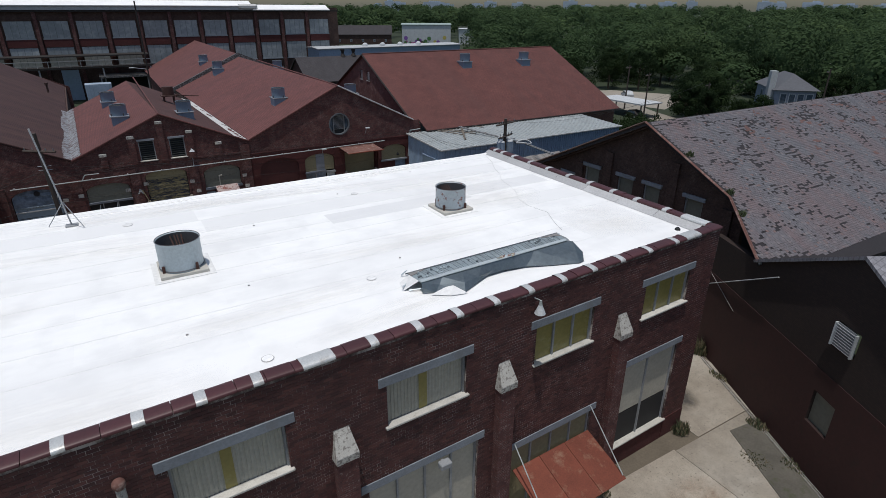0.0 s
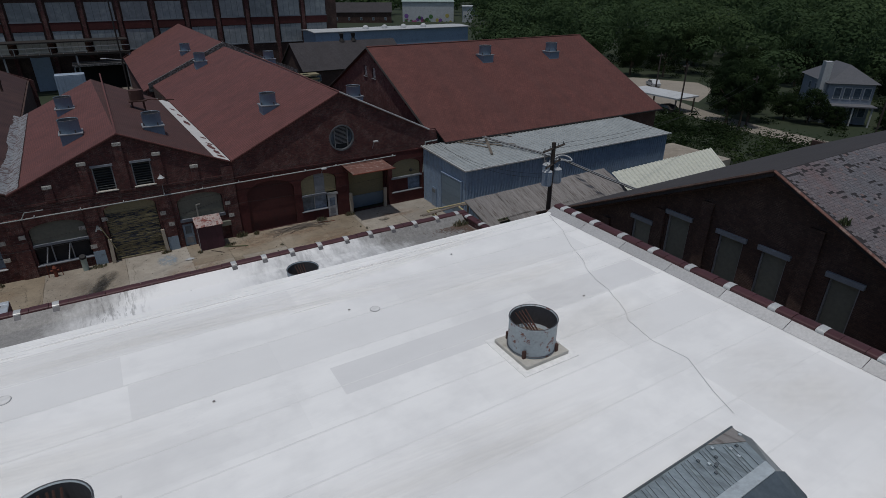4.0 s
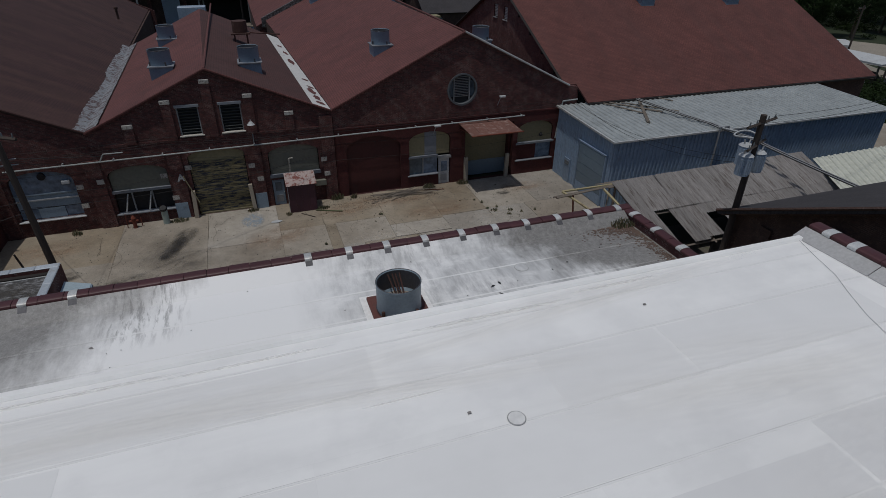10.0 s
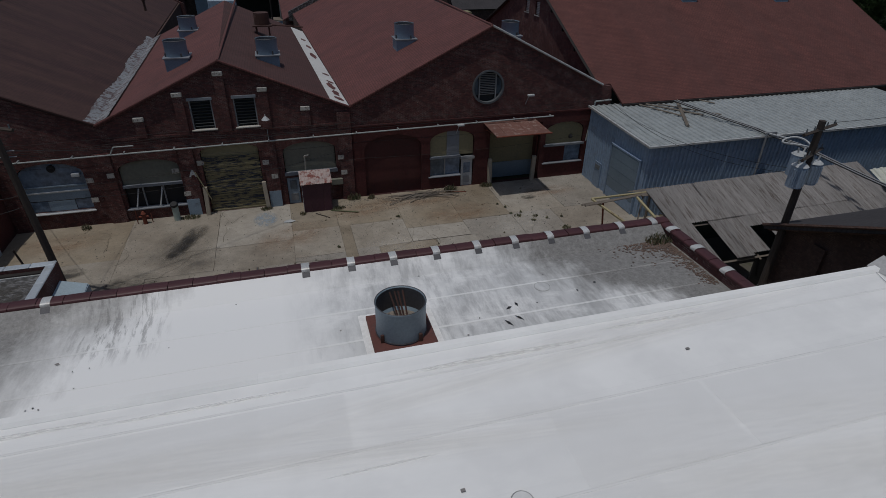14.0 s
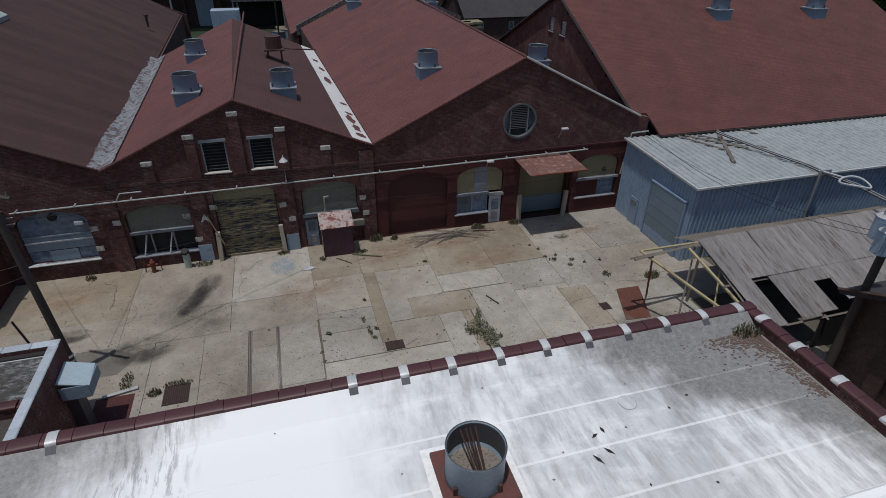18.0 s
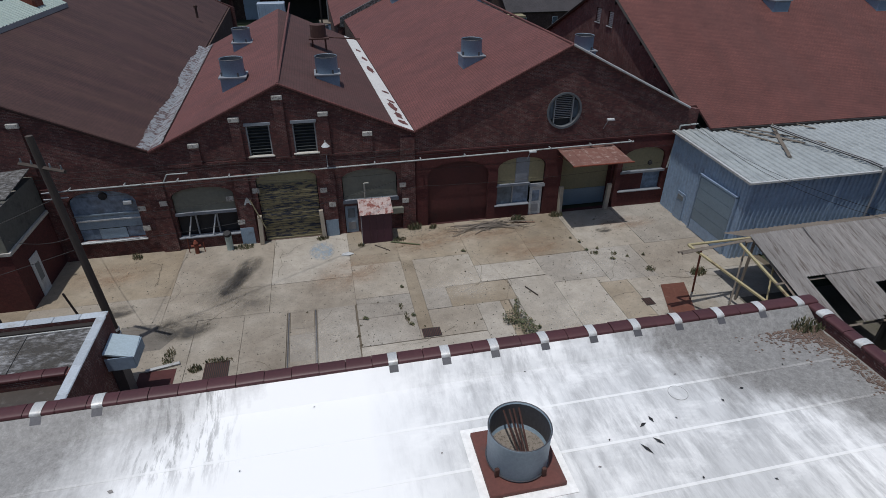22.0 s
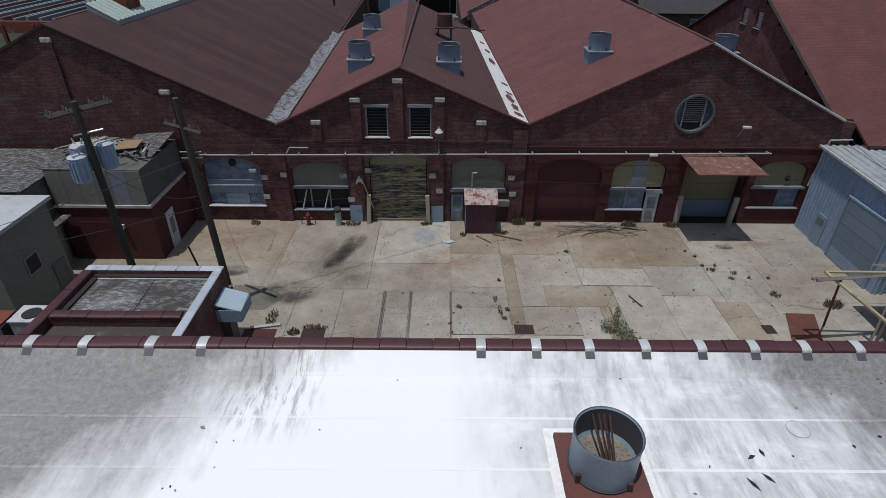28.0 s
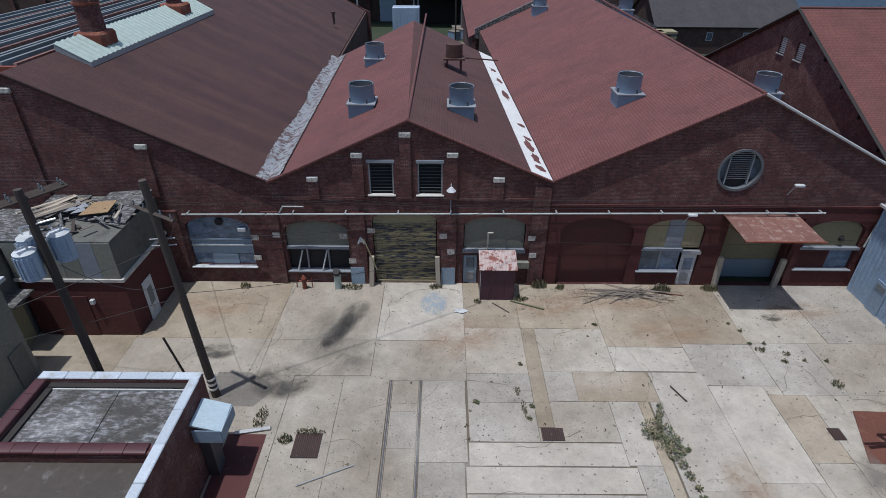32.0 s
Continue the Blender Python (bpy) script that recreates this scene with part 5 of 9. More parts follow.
# ---------------------------------------------------------------- wrecked skylight on the upper roof
sky_box = thing("skylight", "wrecked ribbed metal skylight cover peeled open on a white roof", "skylight")
M["cover_metal"] = plain("weathered_cover_sheet", (0.4, 0.47, 0.5), 0.7, 1.5, 0.45, 0.3, stain=(0.2, 0.23, 0.24), stain_at=(0.5, 0.66), stretch=(1.6, 0.5, 1))
M["cover_rib"] = plain("pale_cover_rib", (0.4, 0.44, 0.46), 0.7, 2, 0.5, 0.3)
M["cover_seam"] = plain("dark_cover_seam", (0.15, 0.17, 0.18), 0.7, 2, 0.5, 0.3)
FL, FR, NR, NL = Vector((1.72, -44.57, 11.03)), Vector((9.26, -44.36, 11.06)), Vector((8.41, -45.87, 11.45)), Vector((1.51, -46.04, 11.38))


def on_cover(u, v, lift=0.0):
    return FL.lerp(FR, u).lerp(NL.lerp(NR, u), v) + Vector((0, -0.2 * lift, lift))


q = bmesh.new()
sheet(q, tuple(FL), tuple(FR), tuple(NR), tuple(NL), 0.03)
part("cover", q, "cover_metal", sky_box, "weathered blue-grey metal cover")
for k in range(31):
    u = 0.035 + 0.93 * k / 30
    v0 = 0.04 + max(0.0, 0.28 - u * 2.4, (u - 0.84) * 2.6)
    part("seam", tubed(on_cover(u, v0, 0.012), on_cover(u, 0.8, 0.012), 0.009, seg=4), "cover_seam", sky_box)
    if k % 3 == 1:
        w = u + 0.0155
        part("rib", tubed(on_cover(w, max(v0, 0.06), 0.014), on_cover(w, 0.8, 0.014), 0.016, seg=5), "cover_rib", sky_box)
q = bmesh.new()
sheet(q, tuple(on_cover(0.0, 0.81, 0.03)), tuple(on_cover(1.0, 0.81, 0.03)), tuple(on_cover(1.0, 1.02, 0.03)), tuple(on_cover(0.0, 1.02, 0.03)), 0.025)
part("front_trim", q, "galv", sky_box)
part("ridge_trim", tubed(on_cover(-0.01, -0.01, 0.02), on_cover(1.0, -0.01, 0.02), 0.03, seg=5), "cover_seam", sky_box)
for u0, u1, v0, v1 in ((0.0, 0.1, 0.0, 0.3), (0.86, 1.0, 0.0, 0.36)):
    q = bmesh.new()
    a, b, c, d_ = (on_cover(u0, v0, 0.022), on_cover(u1, v0, 0.022), on_cover(u1, v1 if u0 else v0 + 0.02, 0.022), on_cover(u0, v1 if not u0 else v0 + 0.02, 0.022))
    sheet(q, tuple(a), tuple(b), tuple(c), tuple(d_), 0.01)
    part("torn_felt", q, "tin", sky_box, "torn grey felt at a corner of the cover")
rw_ = random.Random(5)
for k in range(9):
    u, v = 0.5 + 0.12 * rw_.random(), 0.86 + 0.14 * rw_.random()
    p = on_cover(u, v, 0.05)
    part("rust_scrap", boxed(-0.09, 0.09, -0.05, 0.05, 0.0, 0.02, Matrix.Translation(p) @ pose(0, 0, 0, rw_.uniform(-25, 25), rw_.uniform(-25, 25), rw_.uniform(0, 180))), rw_.choice(["guard", "rust_sheet", "galv"]), sky_box)
for k in range(26):
    u, v = rw_.random(), 0.1 + 0.65 * rw_.random()
    part("bolt_plate", boxed(-0.035, 0.035, -0.035, 0.035, 0.0, 0.03, Matrix.Translation(on_cover(u, v, 0.035))), rw_.choice(["galv", "cover_seam"]), sky_box)
low = ((1.5, -46.14, 10.985), (1.95, -46.3, 10.98), (2.86, -46.82, 10.98), (3.5, -46.52, 11.0), (4.23, -46.2, 11.03), (5.0, -46.17, 11.05), (5.98, -46.29, 11.02), (7.0, -46.68, 10.99), (8.1, -47.05, 10.985))
q = bmesh.new()
prev = None
for i, p in enumerate(low):
    u = i / (len(low) - 1)
    top = on_cover(u, 1.01, -0.02)
    mid = top.lerp(Vector(p), 0.55) + Vector((0.02 * math.sin(9 * u), -0.04, 0.05 * math.sin(7 * u + 1)))
    cur = [q.verts.new(top), q.verts.new(mid), q.verts.new(p)]
    if prev:
        for k in (0, 1):
            q.faces.new((prev[k], cur[k], cur[k + 1], prev[k + 1]))
    prev = cur
part("torn_sheet", q, "bent_sheet", sky_box, "bent dark grey sheet hanging from the cover")
q = bmesh.new()
poly(q, [tuple(on_cover(1.0, 1.01, -0.02)), (8.62, -46.0, 11.42), (8.75, -46.5, 11.1), (8.35, -47.0, 10.99), (8.1, -47.05, 10.985)])
part("end_sheet", q, "bent_sheet", sky_box)
q = bmesh.new()
poly(q, [tuple(on_cover(1.0, 0.02, 0.0)), (9.45, -44.8, 10.97), (8.95, -46.2, 10.97), (8.75, -46.5, 11.08), tuple(on_cover(1.0, 1.0, 0.0))])
part("end_sheet", q, "bent_sheet", sky_box)
q = bmesh.new()
poly(q, [(1.7, -46.38, 10.99), (2.3, -46.78, 10.985), (2.92, -46.93, 10.985), (2.55, -46.5, 11.2), (2.3, -46.38, 11.14)])
poly(q, [tuple(on_cover(0.0, 0.1)), (1.2, -44.95, 10.965), (1.05, -45.6, 10.97), tuple(on_cover(0.0, 0.85))])
part("torn_membrane", q, "curb", sky_box)
for a, b in (((1.35, -45.2, 10.99), (1.0, -45.55, 11.1)), ((1.5, -44.5, 11.0), (1.68, -44.62, 11.22)), ((1.2, -45.7, 10.99), (1.6, -45.9, 11.05))):
    part("bent_strip", tubed(a, b, 0.035, 0.02, 4), "galv", sky_box)
part("curb", boxed(1.9, 8.2, -45.8, -44.7, 10.955, 11.02), "curb", sky_box)

# ---------------------------------------------------------------- small things on the roofs
mast = thing("antenna_mast", "thin leaning metal mast on a flat white roof", "mast", at=(-9.2, -32.2, 10.95))
part("pole", tubed((0, 0, 0.02), (-0.5, -0.6, 4.6), 0.035, seg=6), "frame", mast)
part("foot", boxed(-0.25, 0.25, -0.2, 0.2, 0.0, 0.06), "frame", mast)
part("stay", tubed((-0.9, 0.3, 0.03), (-0.1, -0.1, 1.2), 0.02, seg=5), "frame", mast)
part("stay", tubed((0.5, -0.6, 0.03), (-0.1, -0.1, 1.2), 0.02, seg=5), "frame", mast)
for i, (x, y, r) in enumerate(((-4.2, -47.3, 0.17), (0.46, -44.1, 0.17), (3.8, -34.3, 0.17), (-7.0, -33.4, 0.2))):
    o = thing("roof_disc", "round white patch plate on a membrane roof", "patch", "round roof patches", at=(x, y, 10.955))
    q = bmesh.new()
    tube(q, (0, 0, 0), (0, 0, 0.02), r, r * 0.96, 18)
    part("plate", q, "curb", o)
    q = bmesh.new()
    for s in range(18):
        a = s * 2 * math.pi / 18
        tube(q, (r * math.cos(a), r * math.sin(a), 0.012), (r * math.cos(a + 0.35), r * math.sin(a + 0.35), 0.012), 0.014, seg=4, caps=False)
    part("bead", q, "flash", o)
wire = thing("roof_cable", "thin black cable wandering over a white roof", "cable")
M["grey_cable"] = plain("grey_cable", (0.4, 0.4, 0.4), 0.8, 3, 0.6)
run = [(14.88, -30.67), (14.5, -31.6), (14.18, -32.48), (13.75, -33.2), (13.3, -34.04), (13.05, -34.7), (12.77, -35.34), (12.5, -35.7), (12.31, -36.07), (12.05, -36.8), (11.92, -37.53), (11.7, -38.0), (11.55, -38.43), (11.31, -38.92), (10.95, -39.38), (10.7, -40.6), (10.9, -41.8), (10.2, -43.2), (9.9, -44.0)]
q = bmesh.new()
for (xa, ya), (xb, yb) in zip(run, run[1:]):
    tube(q, (xa, ya, 10.968), (xb, yb, 10.968), 0.005, seg=5)
part("cable", q, "grey_cable", wire)
tools = thing("tarpaulin", "crumpled blue and white tarpaulin with poles on a roof", "tarpaulin", at=(-11.6, -43.7, 10.955))
q = bmesh.new()
poly(q, [(-0.9, -0.3, 0.03), (0.3, -0.1, 0.2), (0.35, 0.6, 0.04), (-0.9, 0.5, 0.22)])
part("cloth", q, "blue_paint", tools)
part("pole", tubed((-0.4, -0.5, 0.05), (0.7, -0.45, 0.05), 0.03, seg=5), "timber", tools)
part("pole", tubed((0.2, 0.3, 0.05), (0.7, -0.5, 0.06), 0.03, seg=5), "timber", tools)
drain = thing("roof_drain", "dark roof drain dome in a membrane corner", "drain", at=(14.5, -46.6, 10.955))
q = bmesh.new()
bmesh.ops.create_uvsphere(q, u_segments=10, v_segments=6, radius=0.13)
part("dome", q, "dark", drain)

# ---------------------------------------------------------------- bricks of the south front
def brick_material(name, random_from):
    m, n, l, b = nodes_of(name)
    src = n.new("ShaderNodeNewGeometry" if random_from == "Random Per Island" else "ShaderNodeObjectInfo")
    g = n.new("ShaderNodeNewGeometry")
    c = ramp(n, l, src.outputs[random_from], [(0.0, (0.05, 0.019, 0.019)), (0.3, (0.075, 0.026, 0.025)), (0.75, (0.1, 0.034, 0.03)), (1.0, (0.125, 0.05, 0.043))])
    broad = noise_of(n, l, g.outputs["Position"], 0.5, 6, 0.65)
    c = mixc(n, l, ramp(n, l, broad, [(0.36, (0.5,) * 3), (0.62, (0, 0, 0))]), c, (0.05, 0.02, 0.02))
    f = noise_of(n, l, g.outputs["Position"], 22, 6, 0.7)
    l.new(mixc(n, l, 0.5, c, ramp(n, l, f, [(0.3, (0.33,) * 3), (0.7, (0.68,) * 3)]), "OVERLAY"), b.inputs["Base Color"])
    b.inputs["Roughness"].default_value = 0.8
    bump_of(n, l, b, f, 0.25, 0.006)
    return m


M["brick_many"] = brick_material("maroon_bricks", "Random Per Island")
M["brick_one"] = brick_material("maroon_brick_unit", "Random")
blocked = [(a, b, 8.05, 9.62) for a, b in up_win] + [(a - 0.28, b + 0.28, 9.62, 9.96) for a, b in up_win] + [(a - 0.1, b + 0.1, 7.93, 8.07) for a, b in up_win]
for a, b, c, d_ in ((10.3, 14.2, 1.22, 5.72), (4.2, 8.6, 0.0, 4.3), (-1.9, 2.5, 1.1, 5.72), (-8.1, -3.7, 1.1, 5.72)):
    blocked += [(a, b, c, d_), (a - 0.28, b + 0.28, d_, d_ + 0.34)]
blocked += [(x - 0.34, x + 0.34, -0.2, 7.95) for x in (9.75, 3.55, -2.65, -8.9, -15)]
blocked += [(x - 0.27, x + 0.27, 7.95, 8.7) for x in (9.75, 3.55, -2.65, -8.9, -15)]
rb = random.Random(77)
vs, fs, near = [], [], []
bw, bh, row, z = 0.265, 0.112, 0, 1.25
while z < 11.1:
    x = -14.0 + (row % 2) * 0.112
    while x < 15.78:
        z1 = z + bh - 0.016
        runs = [(x, min(15.79, x + bw - 0.015))]
        for a, b, c, d_ in blocked:
            if min(d_, z1) - max(c, z) > 0.03:
                runs = [r for u, v in runs for r in ((u, min(v, a)), (max(u, b), v)) if r[1] - r[0] > 0.012]
        for u, v in runs:
            y = south_y(u) - 0.007 - rb.random() * 0.004
            if 9.98 < z < 11.05 and -6.0 < u < -0.4 and len(near) < 300 and v - u > 0.2:
                near.append((u, y, z))
            else:
                b0 = len(vs)
                dy = 0.042 * (v - u)
                vs += [(u, y, z), (v, y + dy, z), (v, y + dy, z1), (u, y, z1), (u, y + 0.014, z), (v, y + dy + 0.014, z), (v, y + dy + 0.014, z1), (u, y + 0.014, z1)]
                fs += [(b0, b0 + 1, b0 + 2, b0 + 3), (b0 + 3, b0 + 2, b0 + 6, b0 + 7), (b0, b0 + 3, b0 + 7, b0 + 4), (b0 + 1, b0 + 5, b0 + 6, b0 + 2), (b0, b0 + 4, b0 + 5, b0 + 1)]
        x += bw
    z += bh
    row += 1
me = bpy.data.meshes.new("brickwork")
me.from_pydata(vs, [], fs)
me.materials.append(M["brick_many"])
o = new("brickwork", me)
o.parent = hall
tagged(o, "maroon bricks with worn pale joints", kind="stuff")
first = None
for x, y, z in near:
    m = pose(x, y, z, 0, 0, 2.4)
    if first is None:
        first = part("brick", boxed(0, bw - 0.016, 0, 0.016, 0, bh - 0.016), "brick_one", hall)
        first.matrix_basis = m
    else:
        same("brick", first, hall, m)


# ---------------------------------------------------------------- front of the workshops
def flat_panel(parent, name, outline, y, material, thick=0.05, label=""):
    q = bmesh.new()
    prism(q, outline, [], wall_y(y), thick)
    return part(name, q, material, parent, label)


def bar(parent, name, x0, x1, y0, y1, z0, z1, material, bevel=0.01, label=""):
    return part(name, boxed(x0, x1, y0, y1, z0, z1, bevel=bevel), material, parent, label)


# window of shop a: sky-blue painted sash with a hole
w = flat_panel(shop_a, "window", arch(-15.98, -12.25, 3.0, 3.83, 4.58), 0.24, "glass_blue", 0.03, "arched window with blue-painted broken panes")
flat_panel(w, "pane", rect(-15.98, -12.25, 1.95, 2.95), 0.26, "blue_paint", 0.03)
flat_panel(w, "pane", rect(-15.98, -14.9, 1.18, 1.9), 0.3, "glass_blue", 0.03)
flat_panel(w, "pane", rect(-14.88, -13.3, 1.18, 1.9), 0.25, "blue_paint", 0.03)
flat_panel(w, "pane", rect(-13.28, -12.25, 1.18, 1.9), 0.3, "glass_blue", 0.03)
bar(w, "rail", -15.98, -12.25, 0.18, 0.3, 2.9, 3.0, "blue_paint")
bar(w, "rail", -15.98, -12.25, 0.18, 0.3, 2.5, 2.6, "white_paint")
bar(w, "sill", -16.15, -12.1, -0.14, 0.2, 1.08, 1.16, "white_paint", 0.02)
# The hole is a black disc on the pane, its shade painted.
q = bmesh.new()
tube(q, (-14.0, 0.235, 4.2), (-14.0, 0.1, 4.2), 0.24, seg=14)
part("vent_hole", q, "dark", w)
bar(w, "lamp_box", -12.95, -12.45, 0.02, 0.23, 3.55, 3.8, "white_paint", 0.03)
# window of shop b west: boarded head, broken sashes below
w = flat_panel(shop_b, "window", arch(-10.1, -6.43, 2.6, 3.73, 4.32), 0.2, "board_grey", 0.04, "arched window boarded above open broken sashes")
bar(w, "rail", -10.15, -6.38, -0.02, 0.3, 2.42, 2.6, "lintel")
bar(w, "sill", -10.25, -6.28, -0.14, 0.3, 0.8, 0.9, "lintel", 0.02)
# No glass here: a near-black sheet paints the unlit room behind the sashes.
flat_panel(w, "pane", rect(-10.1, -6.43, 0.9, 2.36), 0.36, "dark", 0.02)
for x in (-9.0, -7.7):
    bar(w, "mullion", x - 0.04, x + 0.04, 0.14, 0.3, 0.9, 2.36, "frame")
for x in (-9.6, -8.1):
    o = part("leaning_board", tubed((x, -0.05, 1.0), (x + 0.35, 0.1, 2.3), 0.05, seg=4), "white_paint", w)
# garage door of flaking boards
g = flat_panel(shop_b, "garage_door", arch(-4.86, -1.09, 4.1, 4.48, 4.95), 0.22, "board", 0.04, "wide wooden garage door with flaking ochre paint")
for i in range(20):
    bar(g, "plank", -4.86, -1.09, 0.16 + 0.012 * (i % 2), 0.24, 0.12 + i * 0.2, 0.12 + i * 0.2 + 0.19, "door_worn", 0.012)
bar(g, "bottom_rail", -4.86, -1.09, 0.1, 0.24, 0.0, 0.12, "board")
# window of shop b east and its blue door
w = flat_panel(shop_b, "window", arch(0.6, 4.2, 2.5, 4.08, 4.68), 0.2, "board_grey", 0.04, "arched window boarded with drab sheets")
bar(w, "rail", 0.5, 4.3, -0.05, 0.3, 2.26, 2.5, "lintel")
part("stove_pipe", tubed((2.0, -0.1, 2.5), (2.0, -0.1, 3.7), 0.06), "rib_panel", w)
part("stove_pipe", tubed((2.0, -0.1, 3.7), (2.3, -0.1, 3.72), 0.06), "rib_panel", w)
d = bar(shop_b, "door", 0.58, 1.42, 0.08, 0.16, 0.0, 2.05, "blue_paint", 0.01, "faded blue half-glazed door")
bar(d, "pane", 0.76, 1.24, 0.06, 0.1, 1.15, 1.85, "glass", 0)
bar(d, "panel", 0.74, 1.26, 0.065, 0.1, 0.25, 0.8, "frame", 0.01)
part("handle", tubed((1.36, 0.02, 1.0), (1.36, 0.08, 1.0), 0.03), "strap", d)
bar(shop_b, "meter_box", 3.75, 4.6, -0.3, -0.02, 1.3, 1.75, "board_grey", 0.02)
# gable windows with louvres
for x0, x1 in ((-4.91, -3.5), (-2.15, -0.74)):
    w = bar(shop_b, "louvre_window", x0 - 0.08, x1 + 0.08, -0.04, 0.2, 8.06, 8.26, "lintel", 0.015, "dark louvred gable window with a pale lintel")
    bar(w, "sill", x0 - 0.1, x1 + 0.1, -0.12, 0.2, 6.05, 6.14, "sill", 0.02)
    # Near-black backing carries the shade behind the slats.
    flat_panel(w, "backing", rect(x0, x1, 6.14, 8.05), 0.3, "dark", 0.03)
    for x in (x0, x1 - 0.08):
        part("frame", boxed(x, x + 0.08, 0.08, 0.3, 6.14, 8.05), "frame", w)
    for i in range(9):
        z = 6.2 + i * 0.205
        part("slat", boxed(x0 + 0.08, x1 - 0.08, -0.1, 0.1, -0.012, 0.012, Matrix.Translation((0, 0.22, z + 0.06)) @ pose(0, 0, 0, -38)), "louvre_dark", w)
# filled arch of shop c
flat_panel(shop_c, "arch_infill", AR, 0.22, "paint_oxide", 0.06, "bricked-up arch painted oxide red")
# second bay: pale boards, sash and white door
w = flat_panel(shop_c, "window", arch(11.45, 14.9, 2.65, 3.93, 4.62), 0.18, "board", 0.04, "arched window with ochre boards and a grey strip")
bar(w, "grey_strip", 12.75, 13.75, 0.14, 0.19, 2.65, 4.6, "lintel", 0)
bar(w, "rail", 11.35, 13.85, -0.06, 0.28, 2.5, 2.65, "lintel")
bar(w, "sill", 11.25, 13.88, -0.15, 0.28, 0.98, 1.07, "lintel", 0.02)
flat_panel(w, "pane", rect(11.45, 12.6, 1.07, 2.45), 0.2, "glass", 0.02)
flat_panel(w, "pane", rect(12.64, 13.85, 1.07, 2.45), 0.24, "glass_blue", 0.02)
bar(w, "mullion", 12.56, 12.66, 0.14, 0.28, 1.07, 2.45, "frame")
d = bar(shop_c, "door", 13.95, 14.88, 0.1, 0.18, 0.0, 2.25, "white_paint", 0.01, "old white half-glazed door")
bar(d, "pane", 14.14, 14.68, 0.08, 0.12, 1.1, 1.95, "glass_blue", 0)
bar(d, "panel", 14.14, 14.68, 0.085, 0.12, 0.25, 0.85, "frame", 0.01)
bar(d, "head", 13.85, 15.0, -0.08, 0.2, 2.28, 2.5, "frame", 0.02)
part("handle", tubed((14.8, 0.04, 1.0), (14.8, 0.1, 1.0), 0.03), "strap", d)
# loading bay under the canopy
bay = flat_panel(shop_c, "loading_door", rect(16.25, 20.55, 1.35, 4.78), 1.0, "board", 0.05, "set-back ochre loading door with a blue-grey base")
flat_panel(bay, "base_board", rect(16.25, 20.55, 0.0, 1.33), 0.98, "duct", 0.05)
bar(shop_c, "reveal", 16.22, 16.4, 0.43, 1.1, 0, 4.78, "brick_red", 0)
bar(shop_c, "reveal", 20.4, 20.58, 0.43, 1.1, 0, 4.78, "brick_red", 0)
for x in (16.3, 20.0):
    o = part("guard_board", boxed(-0.16, 0.16, -0.12, 0.12, 0, 2.15, bevel=0.02), "guard", shop_c, "pale timber guard post")
    o.matrix_basis = pose(x, -0.22, 0, -4 if x < 18 else 3, 0, 0)
# east window
w = flat_panel(shop_c, "window", arch(21.05, 24.35, 2.85, 3.93, 4.62), 0.2, "board", 0.04, "arched window with ochre boards over brick infill")
bar(w, "rail", 20.9, 24.5, -0.08, 0.28, 2.68, 2.85, "lintel")
bar(w, "sill", 20.9, 24.5, -0.14, 0.28, 1.19, 1.28, "lintel", 0.02)
flat_panel(w, "infill", rect(21.05, 22.9, 1.28, 2.62), 0.16, "brick_red", 0.06)
flat_panel(w, "pane", rect(22.95, 24.35, 1.28, 2.62), 0.24, "glass_blue", 0.02)
# Black ball painted as the shaded hole in the boards.
q = bmesh.new()
bmesh.ops.create_icosphere(q, subdivisions=1, radius=0.2, matrix=Matrix.Translation((23.3, 0.17, 3.35)))
part("hole", q, "dark", w)
# round window
q = bmesh.new()
prism(q, ring(15.85, 7.79, 1.26), [ring(15.85, 7.79, 1.12)], wall_y(-0.05), 0.37)
w = part("round_window", q, "ring", shop_c, "round louvred gable window with a pale stone ring")
# Backing painted near-black for the shade behind the round louvre.
flat_panel(w, "backing", ring(15.85, 7.79, 1.2), 0.32, "dark", 0.02)
for i in range(13):
    z = 7.22 + i * 0.125
    hw = min(0.58, math.sqrt(max(0.01, 1.1 ** 2 - (z - 7.79) ** 2)))
    part("slat", boxed(-hw, hw, -0.05, 0.05, -0.01, 0.01, Matrix.Translation((15.85, 0.2, z)) @ pose(0, 0, 0, -35)), "frame", w)
for x in (15.2, 16.5):
    bar(w, "post", x - 0.035, x + 0.035, 0.1, 0.3, 6.9, 8.7, "frame")
for x in (14.95, 16.75):
    bar(w, "pane", x - 0.2, x + 0.2, 0.24, 0.26, 7.2, 8.4, "glass", 0)
# pilasters, stone blocks and gable caps
for sh, x, h, wd in ((shop_b, -5.75, 5.0, 0.9), (shop_b, -0.35, 5.0, 0.9), (shop_b, -10.85, 5.0, 1.0), (shop_b, 5.0, 6.7, 0.95), (shop_a, -16.7, 5.0, 0.9), (shop_c, 11.05, 0, 0)):
    if h:
        bar(sh, "pier", x - wd / 2, x + wd / 2, -0.16, -0.002, -0.1, h, "brick", 0)
for x, z in ((-6.62, 3.45), (-4.95, 3.85), (-0.68, 3.5), (-10.6, 3.5), (-11.9, 3.3), (-11.95, 1.9), (-6.2, 1.7), (-0.2, 2.4), (4.6, 3.4), (4.75, 2.2)):
    bar(shop_b, "stone_block", x - 0.22, x + 0.22, -0.19, -0.165, z - 0.17, z + 0.17, "stone", 0.005)
